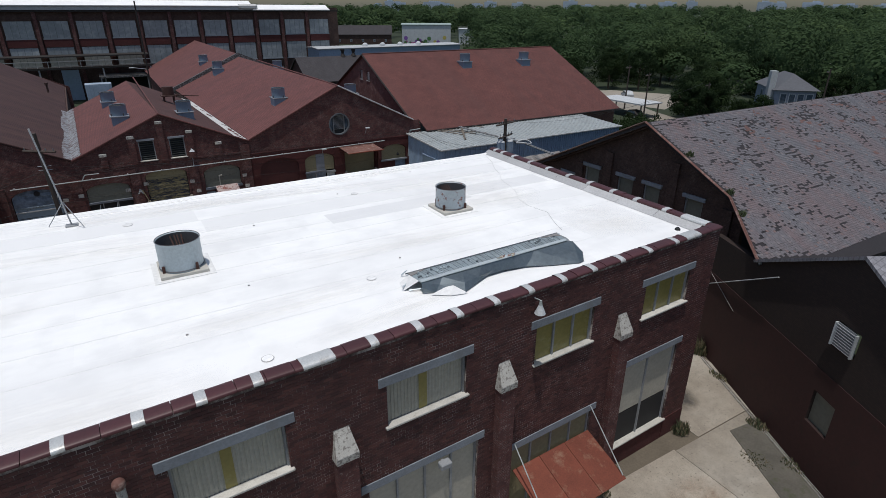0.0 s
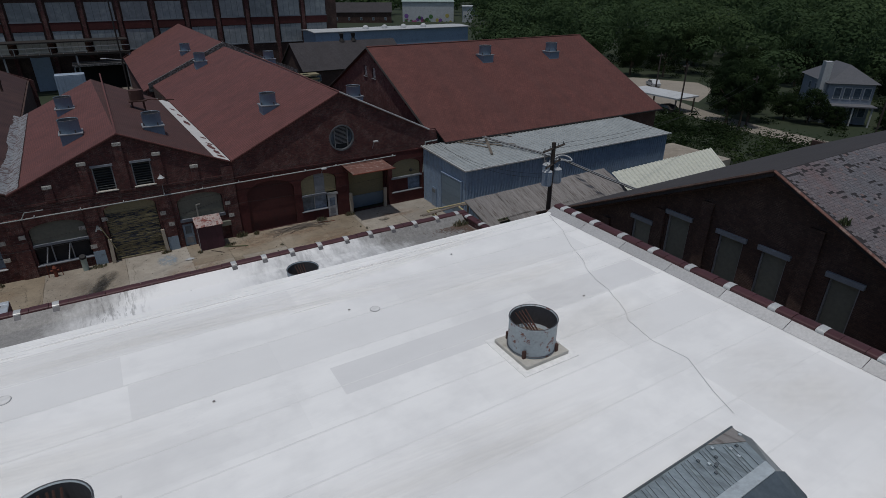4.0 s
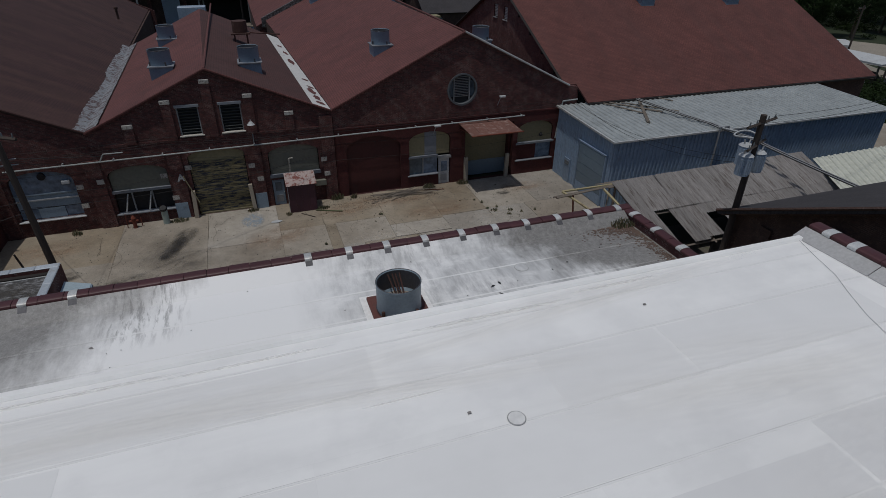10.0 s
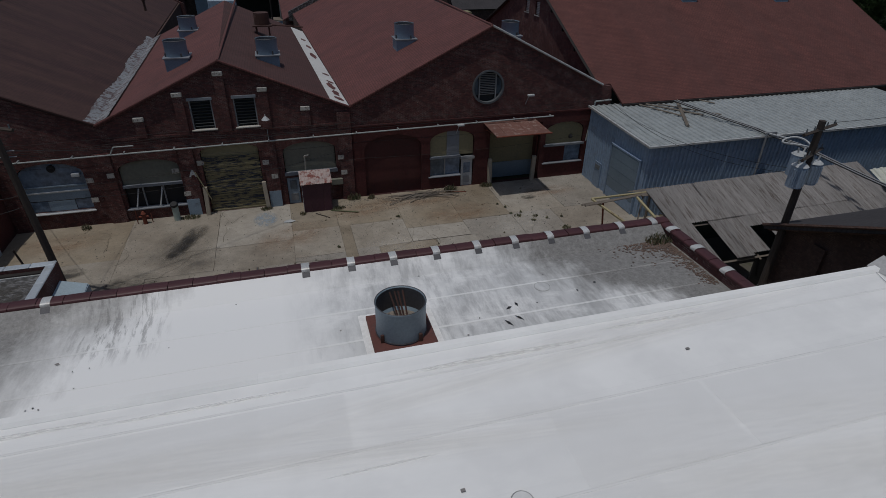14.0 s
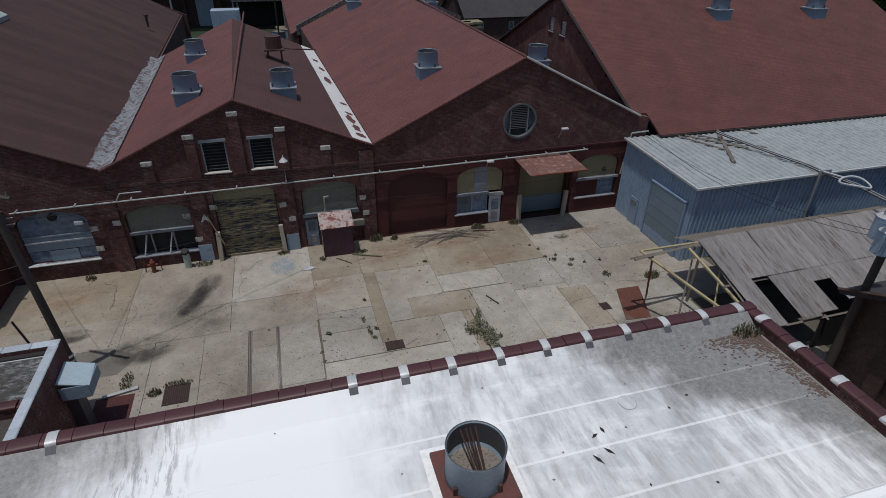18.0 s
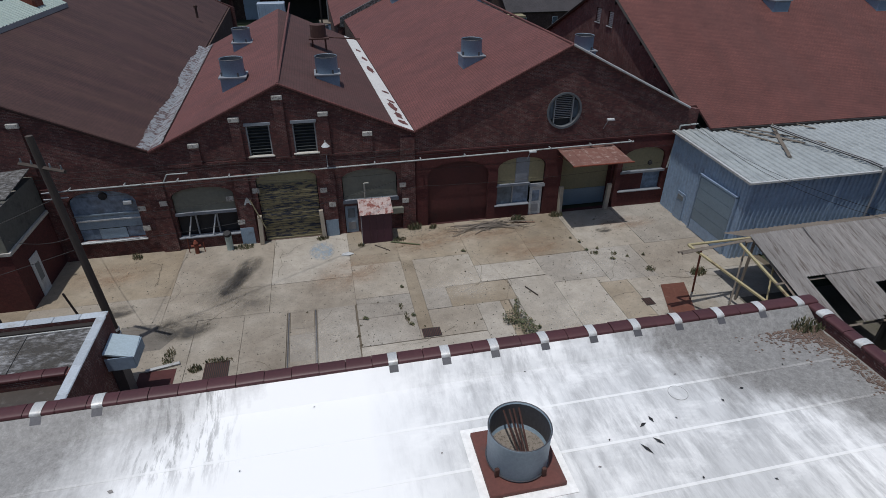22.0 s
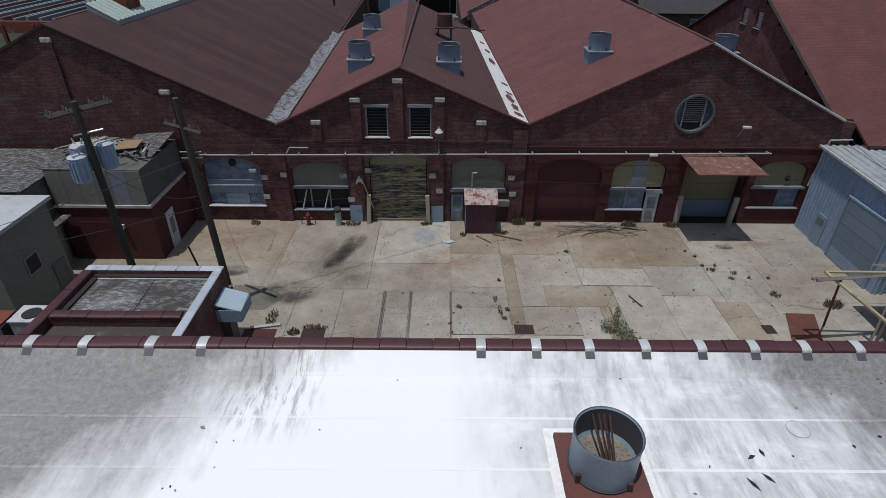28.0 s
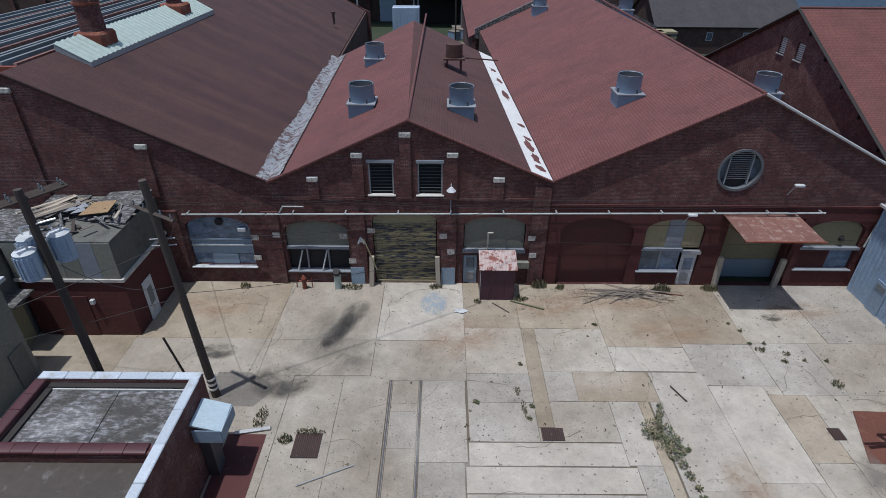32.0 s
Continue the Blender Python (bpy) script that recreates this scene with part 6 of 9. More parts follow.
for sh, x, z in ((shop_b, -2.8, 9.7), (shop_b, -5.48, 8.5), (shop_b, -8.07, 7.06), (shop_b, -0.2, 8.55), (shop_b, 2.44, 7.1), (shop_a, -17.18, 8.9), (shop_a, -23.4, 11.9)):
    p = bar(sh, "gable_pilaster", x - 0.3, x + 0.3, -0.14, -0.002, 5.9, z - 0.1, "brick", 0)
    q = bmesh.new()
    box(q, x - 0.32, x + 0.32, -0.19, 0, z - 0.1, z + 0.18, bevel=0.03)
    part("cap", q, "stone", p, "pale painted stone cap")
# string course and metal rake edges
bar(shop_b, "string_course", -10.6, 5.5, -0.05, -0.002, 5.78, 5.95, "brick", 0)
bar(shop_c, "string_course", 5.6, 26.2, -0.07, -0.002, 5.5, 5.62, "brick_red", 0)
for sh, x0, z0, x1, z1, mt in ((shop_a, -10.67, 6.98, -23.3, 12.86, "roof_a"), (shop_b, -10.67, 6.9, -2.64, 10.56, "roof_x"), (shop_b, -2.64, 10.56, 5.53, 7.04, "roof_x"), (shop_c, 5.53, 7.12, 15.9, 12.1, "roof_x"), (shop_c, 15.9, 12.1, 25.4, 7.47, "flash")):
    part("rake_trim", tubed((x0, -0.15, z0), (x1, -0.15, z1), 0.075, seg=6), mt, sh)
part("ridge_cap", tubed((-2.64, -0.1, 10.56), (-2.64, 35, 10.56), 0.09, seg=6), "roof_x", shop_b)
part("ridge_cap", tubed((15.9, -0.1, 12.1), (15.9, 36.4, 12.1), 0.1, seg=6), "roof_x", shop_c)
part("ridge_cap", tubed((25.9, 16.1, 14.02), (60.9, 16.1, 14.02), 0.1, seg=6), "roof_y", mill)
for y1 in (1.4, 32.1):
    part("barge_board", tubed((25.88, y1, mill_z(y1) - 0.08), (25.88, 16.1, 13.92), 0.13, seg=4), "paint_black", mill)
for k in range(5):
    part("soffit_bracket", boxed(25.92, 26.1, 3.6 + k * 2.6, 3.72 + k * 2.6, mill_z(3.6 + k * 2.6) - 0.6, mill_z(3.6 + k * 2.6) - 0.2), "paint_black", mill)
for ya, yb, zb, zt in ((16.7, 17.7, 10.5, 11.75), (14.25, 15.25, 10.5, 11.75)):
    wv = part("window", boxed(26.3, 26.34, ya, yb, zb, zt), "louvre", mill, "small pale louvred gable window")
    part("sill", boxed(26.02, 26.3, ya - 0.05, yb + 0.05, zb - 0.08, zb), "frame", wv)
    for k in range(8):
        part("slat", boxed(26.2, 26.28, ya + 0.06, yb - 0.06, zb + 0.06 + k * 0.145, zb + 0.13 + k * 0.145), "strap", wv)
part("gutter", boxed(27.05, 60.9, -0.95, -0.8, mill_z(-0.8) - 0.2, mill_z(-0.8) - 0.04), "paint_black", mill)
# valley linings
q = bmesh.new()
n = 150
vs = []
jig = random.Random(8)
we = 0.5
for i in range(n + 1):
    y = -0.12 + 30.5 * i / n
    wv = 0.86 + 0.03 * jig.uniform(-1, 1)
    we = min(0.62, max(0.38, we + 0.06 * jig.uniform(-1, 1)))
    xv = -10.67 - 0.033 * y
    vs.append((q.verts.new((xv - we, y, 6.97 + we * 0.466 + 0.03)), q.verts.new((xv, y, 7.0)), q.verts.new((xv + wv, y, 6.97 + wv * 0.456 + 0.03))))
for a, b in zip(vs, vs[1:]):
    q.faces.new((a[0], a[1], b[1], b[0]))
    q.faces.new((a[1], a[2], b[2], b[1]))
M["silver"] = plain("silver_coated_felt", (0.3, 0.315, 0.33), 0.5, 3, 0.6, 0.1, bump=0.5, stain=(0.085, 0.05, 0.047), stain_at=(0.49, 0.56), stain_scale=2.6)
M["white_felt"] = plain("white_coated_felt", (0.7, 0.7, 0.68), 0.9, 1, 0.7, stain=(0.14, 0.085, 0.07), stain_at=(0.68, 0.7), stain_scale=0.9)
part("valley_lining", q, "silver", shop_b, "silver-coated felt valley with ragged edges")
q = bmesh.new()
on_b = lambda x: 10.54 - (x + 2.64) * 0.4308 + 0.035
sheet(q, (4.25, -0.12, on_b(4.25)), (5.5, -0.12, on_b(5.5)), (4.2, 30.5, on_b(5.3)), (2.9, 30.5, on_b(4.0)), 0.02)
part("valley_lining", q, "white_felt", shop_b, "white-coated felt strip with bare brown patches")
for i, (y, ry, dx) in enumerate(((1.2, 0.45, 0.1), (2.8, 0.7, 0.1), (4.6, 1.0, 0.05), (6.2, 0.35, 0.2), (8.8, 0.3, 0.2), (16, 1.3, 0.05), (20.5, 0.7, 0.1), (24.5, 1.2, -0.05))):
    q = bmesh.new()
    pts = []
    for k in range(14):
        a = 2 * math.pi * k / 14
        r = 1 + 0.3 * jig.uniform(-1, 1)
        yy = y + ry * r * math.sin(a)
        xx = 4.88 - yy * 0.041 + dx + 0.27 * r * math.cos(a)
        pts.append((xx, yy, on_b(xx + 0.038 * yy) + 0.02))
    poly(q, pts)
    part("bare_patch", q, "roof_x", shop_b)
# fire wall and the roof that goes on behind it
q = bmesh.new()
prism(q, [(3.2, 6.2), (25.9, 6.2), (25.9, 7.9), (14.75, 12.75), (3.2, 7.4)], [], wall_y(45.02), 0.45)
part("fire_wall", q, "tar", shop_c, "dark tarred parapet across the roof")
shop_d = thing("workshop", "brick workshop with a red shingle roof behind a fire wall", "workshop", "gabled workshops")
q = bmesh.new()
prism(q, [(2.8, -0.2), (26.5, -0.2), (26.5, 6.6), (14.5, 12.3), (2.8, 6.4)], [], wall_y(45.6), 46)
part("wall", q, "brick", shop_d)
slope(shop_d, 2.4, 6.3, 14.6, 12.6, 45.5, 92, "roof_x")
slope(shop_d, 14.6, 12.6, 26.8, 6.6, 45.5, 92, "roof_x")
# rusty stack and bits at the back of shop b
stack = thing("vent_stack", "rust-dark round vent stack on a shingle roof", "stack", at=(0.1, 17.2, 9.35))
part("body", tubed((0, 0, 0.7), (0, 0, 1.7), 0.68, 0.66, 16), "dark_rust", stack)
for dx in (-0.55, 0.55):
    for dy in (-0.55, 0.55):
        part("leg", boxed(dx - 0.07, dx + 0.07, dy - 0.07, dy + 0.07, -0.35, 0.58), "dark_rust", stack)
part("flange", boxed(-0.85, 0.85, -0.85, 0.85, 0.58, 0.7), "dark_rust", stack)
part("rail", tubed((0.7, 0.2, 0.6), (3.6, 1.0, 0.2), 0.06), "dark_rust", stack)
# roof monitor, chimneys and skylights on shop a
mon = thing("roof_monitor", "pale green ribbed metal roof panel on a brown slope", "roof panel")
q = bmesh.new()
corrugated(q, (-21.5, 4.8, 12.25), (-21.5, 25, 12.25), (-23.35, 25, 13.3), (-23.35, 4.8, 13.3), 0.55, 0.06)
M["pale_green"] = plain("pale_green_metal", (0.38, 0.46, 0.42), 0.9, 0.6, 0.45)
part("sheet", q, "pale_green", mon)
part("front_edge", boxed(-21.56, -21.48, 4.8, 25, 11.9, 12.26), "frame", mon)
q = bmesh.new()
prism(q, [(-21.5, 12.0), (-23.35, 12.86), (-23.35, 13.28), (-21.5, 12.24)], [], wall_y(4.82), 0.05)
part("cheek", q, "frame", mon)
for y, r, h in ((8.4, 0.75, 3.2), (20.6, 0.6, 1.3)):
    ch = thing("chimney", "rust-streaked brick chimney on a metal roof panel", "chimney", "chimneys", at=(-22.9, y, 12.95))
    part("base", boxed(-0.95, 0.95, -0.9, 0.9, -0.5, 0.45, bevel=0.15), "rust", ch)
    part("flue", tubed((0, 0, 0.4), (0, 0, h), r, r * 0.92, 14), "brick", ch)
    part("band", tubed((0, 0, h * 0.62), (0, 0, h * 0.62 + 0.14), r + 0.05, seg=14), "rust", ch)
sk = thing("roof_skylight", "rusty framed skylight rows on a far slope", "skylight")
part("deck", boxed(-36.2, -24.0, 2.4, 46, 12.3, 12.42), "duct_in", sk)
for k in range(15):
    part("frame_bar", boxed(-24.3 - k * 0.8, -24.1 - k * 0.8, 2.4, 46, 12.42, 12.72 + 0.05 * (k % 3)), "rust_sheet" if k % 4 == 0 else "louvre", sk)
part("end_beam", boxed(-36.2, -24.0, 2.1, 2.39, 11.9, 12.6), "rust", sk)
for k in range(6):
    part("strut", boxed(-25.5 - k * 1.9, -25.3 - k * 1.9, 2.0, 2.2, 10.9, 12.4), "rust", sk)
pv = thing("vent_pipe", "short dark vent pipe on a brown roof", "pipe", at=(-13.9, 42, 8.4))
part("pipe", tubed((0, 0, -0.1), (0, 0, 1.1), 0.14), "brick_dark", pv)
part("cap", tubed((0, 0, 1.05), (0, 0, 1.3), 0.24), "brick_dark", pv)

# conduit along the front, wall lamps, letter
cond = thing("conduit", "long pale conduit run along a brick front", "pipe")
part("pipe", tubed((-15.8, -0.36, 4.93), (21.3, -0.36, 5.34), 0.052, seg=8), "pipe_white", cond)
for i in range(13):
    x = -15.5 + i * 3.05
    part("bracket", boxed(x - 0.04, x + 0.04, -0.42, 0.0, 4.95 + i * 0.033 - 0.03, 4.95 + i * 0.033 + 0.05), "frame", cond)
part("elbow", tubed((-10.2, -0.36, 5.0), (-9.9, -0.36, 5.5), 0.04), "pipe_white", cond)
part("elbow", tubed((-9.9, -0.36, 5.5), (-8.7, -0.36, 5.5), 0.04), "pipe_white", cond)
wires = thing("wall_wires", "thin black wires slung along a brick front", "cable")
for z, sg in ((5.55, 0.12), (5.75, 0.2), (4.55, 0.25), (6.05, 0.1), (3.3, 0.35)):
    cable("wire", [(-18, -0.25, z), (-6, -0.22, z + 0.15), (6, -0.22, z - 0.1), (25.5, -0.25, z + 0.35)], 0.008, sg, wires)
lp = thing("wall_lamp", "white enamel dish lamp on a bent pipe", "lamp", at=(-0.25, 0, 6.6))
part("pipe", tubed((0, -0.06, -1.6), (0, -0.06, 0.3), 0.03), "frame", lp)
part("arm", tubed((0, -0.06, 0.3), (0, -0.6, 0.28), 0.03), "frame", lp)
part("shade", tubed((0, -0.6, 0.3), (0, -0.6, 0.08), 0.08, 0.27, 14), "white_paint", lp)
for x, z in ((19.15, 7.1), (13.65, 5.2)):
    f = thing("floodlight", "pale box floodlight on a brick wall", "lamp", "front floodlights", at=(x, 0, z))
    part("housing", boxed(-0.26, 0.26, -0.6, -0.35, -0.06, 0.08, bevel=0.03), "white_paint", f)
    part("arm", tubed((-0.2, 0, -0.8), (-0.1, -0.4, 0), 0.025), "frame", f)
letter = bpy.data.curves.new("letter", "FONT")
letter.body, letter.size, letter.extrude, letter.offset, letter.align_x = "A", 0.68, 0.01, 0.025, "CENTER"
letter.materials.append(M["white_paint"])
lt = new("wall_letter", letter)
lt.matrix_world = pose(-5.58, -0.2, 2.95, 90, 0, 0)
tagged(lt, "white painted capital letter on a brick pier", "letter")

# canopy over the loading bay
cn = thing("loading_canopy", "rust-streaked flat sheet canopy over a loading bay", "canopy")
for k in range(5):
    q = bmesh.new()
    x0 = 15.6 + k * 0.86
    sheet(q, (x0, -0.04, 5.12), (x0 + 0.85, -0.04, 5.12), (x0 + 0.85, -3.05, 4.98), (x0, -3.05, 4.98), 0.05)
    part("sheet", q, "rust_sheet", cn)
part("front_edge", tubed((15.55, -3.06, 4.97), (19.95, -3.06, 4.97), 0.06, seg=6), "rust", cn)
for x in (15.7, 19.8):
    part("bracket", tubed((x, -0.02, 4.6), (x, -2.4, 4.96), 0.025, seg=5), "rust", cn)
# kiosk of maroon boards
ks = thing("kiosk", "maroon plywood lobby with a rusty sloping tin roof", "kiosk", at=(1.55, -1.75, 0))
for x in (0.0, 1.95):
    part("side", boxed(x, x + 0.06, 0, 1.7, 0, 2.3), "maroon_wood", ks)
for i in range(4):
    part("front_board", boxed(0.06 + i * 0.4725, 0.06 + i * 0.4725 + 0.465, 0.0, 0.05, 0, 2.15), "maroon_wood", ks)
q = bmesh.new()
corrugated(q, (-0.1, -0.15, 2.22), (2.12, -0.15, 2.22), (2.12, 1.3, 2.72), (-0.1, 1.3, 2.72), 0.2, 0.03, False)
part("roof", q, "flaked_roof", ks)
part("corner_post", boxed(-0.02, 0.0, -0.02, 0.1, 0, 2.2), "white_paint", ks)
# posts by the garage door
for x, lean_ in ((-5.1, 3), (-0.95, -2)):
    o = thing("guard_post", "pale weathered timber guard post leaning on a wall", "post", "garage guard posts", at=(x, -0.35, 0))
    part("timber", boxed(-0.14, 0.14, -0.12, 0.12, 0, 2.1, pose(0, 0, 0, -3, lean_, 0), bevel=0.02), "guard", o)
o = thing("leaning_stick", "pale stick leaning by a garage door", "stick")
part("stick", tubed((-4.7, -0.4, 1.2), (-5.4, -0.3, 3.3), 0.04, seg=5), "board", o)
for x in (-5.95, -0.35):
    bar(shop_b, "blue_base", x - 0.42, x + 0.42, -0.185, -0.165, 0.0, 1.25, "blue_paint", 0)
hy = thing("hydrant", "rusty red pump hydrant at the foot of a wall", "hydrant", at=(-9.2, -0.7, 0))
part("barrel", tubed((0, 0, 0), (0, 0, 0.75), 0.14, 0.12, 10), "rust", hy)
part("bonnet", tubed((0, 0, 0.75), (0, 0, 0.95), 0.17, 0.06, 10), "rust", hy)
part("outlet", tubed((-0.3, 0, 0.55), (0.3, 0, 0.55), 0.07, seg=8), "rust", hy)
part("frame_rod", tubed((-0.5, 0.1, 0), (-0.45, 0.1, 1.1), 0.03), "rust", hy)
part("frame_rod", tubed((0.45, 0.1, 0), (0.45, 0.1, 0.7), 0.03), "rust", hy)
pp = thing("standpipe", "thick drab green standpipe against a wall", "pipe", at=(-7.15, -0.6, 0))
part("pipe", tubed((0, 0, 0), (0, 0, 1.15), 0.22, 0.22, 12), "pale_green", pp)
# Black cap in place of the shaded pipe mouth.
part("mouth", tubed((0, -0.05, 1.15), (0, -0.12, 1.3), 0.26, 0.22, 12), "dark", pp)
ac = thing("wall_unit", "grey service pipes bent against a brick corner", "pipe")
part("pipe", tubed((24.55, -0.2, 3.0), (24.9, -0.2, 6.2), 0.06), "pipe_white", ac)
part("pipe", tubed((24.9, -0.2, 6.2), (26.3, -0.2, 6.25), 0.06), "pipe_white", ac)


# ---------------------------------------------------------------- metal shed details
g = bar(shed, "garage_door", 24.5, 24.56, -7.75, -4.25, 0.0, 4.05, "duct", 0, "blue-grey roller door with a dented foot")
for k in range(5):
    bar(g, "panel", 24.46, 24.5, -7.73, -4.27, 0.05 + k * 0.8, 0.05 + k * 0.8 + 0.78, "duct" if k else "shed", 0.01)
for y in (-7.9, -4.2):
    bar(g, "jamb", 24.44, 24.6, y, y + 0.12, 0, 4.15, "shed", 0.01)
bar(g, "head", 24.44, 24.6, -7.9, -4.08, 4.06, 4.2, "shed", 0.01)
dr = bar(shed, "door", 24.5, 24.57, -3.1, -2.15, 0.0, 2.05, "shed", 0.01, "pale service door with a small vent")
bar(dr, "vent", 24.47, 24.5, -2.95, -2.3, 1.5, 1.85, "louvre", 0)
bar(shed, "eave_trim", 24.35, 53.0, -8.72, -8.58, 5.36, 5.5, "strap", 0.01)
q = bmesh.new()
sheet(q, (24.32, -8.7, 5.52), (24.46, -8.7, 5.52), (24.46, -0.2, 5.92), (24.32, -0.2, 5.92), 0.14)
part("verge_trim", q, "strap", shed)
bar(shed, "downpipe", 31.0, 31.12, -8.6, -8.48, 0, 5.4, "shed", 0.01)
for i, (x0, y0, x1, y1, w) in enumerate(((32.2, -0.6, 29.3, -6.0, 0.13), (28.4, -1.0, 30.2, -4.0, 0.06), (29.0, -1.0, 32.0, -4.2, 0.07), (30.0, -1.2, 33.5, -4.4, 0.05), (34.0, -0.8, 34.8, -2.0, 0.05))):
    o = thing("fallen_board", "weathered loose board lying on a metal roof", "board", "loose boards")
    z0, z1 = 5.53 + (y0 + 8.6) * 0.0476, 5.53 + (y1 + 8.6) * 0.0476
    part("board", tubed((x0, y0, z0 + 0.06), (x1, y1, z1 + 0.06), w, seg=4), "timber", o)

# ---------------------------------------------------------------- lean-to: sheets, frame, posts

TA, TB, TC, TD = Vector((22.3, -18.1, 2.2)), Vector((38.6, -18.1, 2.3)), Vector((38.6, -12.4, 4.35)), Vector((22.0, -12.4, 4.1))


def tin(u, v):
    return TA.lerp(TB, u).lerp(TD.lerp(TC, u), v)


for i in range(14):
    for j in range(2):
        u0, u1 = i / 14, (i + 1) / 14 + 0.004
        v0, v1 = j * 0.5, j * 0.5 + 0.53
        if j == 0 and i in (1, 4):
            v0 = 0.36 if i == 4 else 0.5
            if i == 1:
                continue
        if j == 0 and i in (2, 3, 5):
            v0 = (0.02, 0.05, 0, 0.12)[i - 2]
        q = bmesh.new()
        lift = Vector((0, 0, 0.03 * j + rng.uniform(-0.02, 0.03)))
        corrugated(q, tin(u0, v0) + lift, tin(u1, v0) + lift, tin(u1, v1) + lift, tin(u0, v1) + lift, 0.165, 0.085, False)
        part("roof_sheet", q, "tin", lean)
for i in range(7):
    q = bmesh.new()
    x0, x1 = 22.35 + i * 2.32, 22.35 + (i + 1) * 2.32 + 0.05
    corrugated(q, Vector((x0, -9.95, 3.0)), Vector((x1, -9.95, 3.05)), Vector((x1 - 0.2, -12.42, 4.16)), Vector((x0 - 0.2, -12.42, 4.12)), 0.3, 0.05, False)
    part("roof_sheet", q, "timber", lean, "brown weathered sheet on the far slope")
for y, z in ((-12.5, 3.95), (-15.2, 2.98), (-17.9, 2.02)):
    part("purlin", tubed((21.6, y, z), (38.6, y, z + 0.1), 0.07, seg=4), "timber", lean)
for x in (22.2, 26.2, 30.2, 34.2, 38.2):
    part("rafter", tubed((x, -12.3, 3.98), (x, -18.1, 1.98), 0.07, seg=4), "timber", lean)
    for y, z in ((-12.5, 3.9), (-17.8, 2.0)):
        part("post", tubed((x, y, -0.05), (x, y, z), 0.08, seg=6), "timber", lean)
part("yellow_rafter", tubed((21.2, -12.6, 3.95), (22.5, -18.0, 1.7), 0.09, seg=6), "yellow_steel", lean, "yellow flaking steel member")
part("yellow_rafter", tubed((18.3, -12.2, 4.0), (22.2, -18.2, 1.6), 0.09, seg=6), "yellow_steel", lean)
part("yellow_beam", tubed((18.3, -12.2, 4.0), (22.4, -12.3, 4.05), 0.08, seg=6), "yellow_steel", lean)
part("yellow_beam", tubed((17.5, -12.9, 3.98), (22.6, -12.3, 4.0), 0.09, seg=4), "timber", lean)
part("yellow_beam", tubed((17.4, -12.7, 3.94), (21.5, -12.5, 4.0), 0.07, seg=4), "timber", lean)
part("chain_post", tubed((20.2, -11.3, -0.03), (18.95, -12.5, 3.9), 0.06, seg=6), "rust", lean)
part("brace", tubed((20.0, -14.5, 0.02), (21.8, -12.4, 3.9), 0.05, seg=5), "timber", lean)
part("brace", tubed((21.0, -16.0, 0.02), (22.4, -14.0, 3.2), 0.05, seg=5), "yellow_steel", lean)
# Back wall in the near-black used for openings.
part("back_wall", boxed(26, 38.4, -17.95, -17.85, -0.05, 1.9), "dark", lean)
part("floor", boxed(22.5, 38.4, -17.8, -12.4, -0.06, 0.0), "soil", lean)
for x in (40.5, 44.3, 48.1, 51.8):
    part("post", boxed(x - 0.1, x + 0.1, -16.8, -16.6, -0.2, 3.42), "timber", cream)
    part("post", boxed(x - 0.1, x + 0.1, -13.4, -13.2, -0.2, 4.2), "timber", cream)
part("side_wall", boxed(40.2, 52.0, -16.58, -16.53, -0.2, 3.4), "shed", cream)
part("loading_floor", boxed(55, 64, -10, -1, -0.15, 1.0), "concrete", cream)

# ---------------------------------------------------------------- slate works details
for ya, yb, zt in GABLE:
    w = part("window", boxed(24.86, 25.1, ya - 0.18, yb + 0.18, zt, zt + 0.27, bevel=0.015), "lintel", works, "tall boarded window under a pale lintel")
    part("pane", boxed(25.2, 25.23, ya, yb, 5.6, zt), "board_grey", w)
    for yy in (ya, yb - 0.08):
        part("jamb", boxed(25.1, 25.24, yy, yy + 0.08, 5.6, zt), "frame", w)
    part("sill", boxed(24.88, 25.24, ya - 0.1, yb + 0.1, 5.48, 5.6), "lintel", w)
for y in (-42.6, -38.4, -32.65, -29.7, -25.5, -22.0):
    part("pilaster", boxed(24.82, 24.995, y - 0.35, y + 0.35, -0.2, ev_z(y) - 1.2), "brick_dark", works)
for s, y1 in ((1, -43.0), (-1, -19.2)):
    for k, (dx, dz) in enumerate(((0.0, 0.04), (0.14, -0.05), (0.3, -0.16), (0.48, -0.3))):
        part("rake_board", tubed((24.15 + dx, RY, RZ + dz), (24.15 + dx, y1, ev_z(y1) + dz), 0.08, seg=4), "rust_sheet" if s > 0 and k < 2 else "brick_dark", works)
for k, (dx, dz) in enumerate(((0.0, 0.04), (0.15, -0.06), (0.3, -0.18))):
    part("rake_board", tubed((24.15 + dx, -43.0, ev_z(-43.0) + dz), (21.25 + dx, -47.0, ev_z(-47.0) + dz), 0.08, seg=4), "rust_sheet" if k < 2 else "brick_dark", works)
part("eave_board", tubed((21.25, -47.03, ev_z(-47.0) - 0.1), (29.6, -48.85, ev_z(-48.8) - 0.1), 0.12, seg=4), "paint_black", works)
part("gutter", tubed((21.2, -47.1, ev_z(-47.0) - 0.02), (29.6, -48.95, ev_z(-48.8) - 0.02), 0.07, seg=6), "frame", works)
# slates in rows up the slope, some gone
rs = random.Random(21)


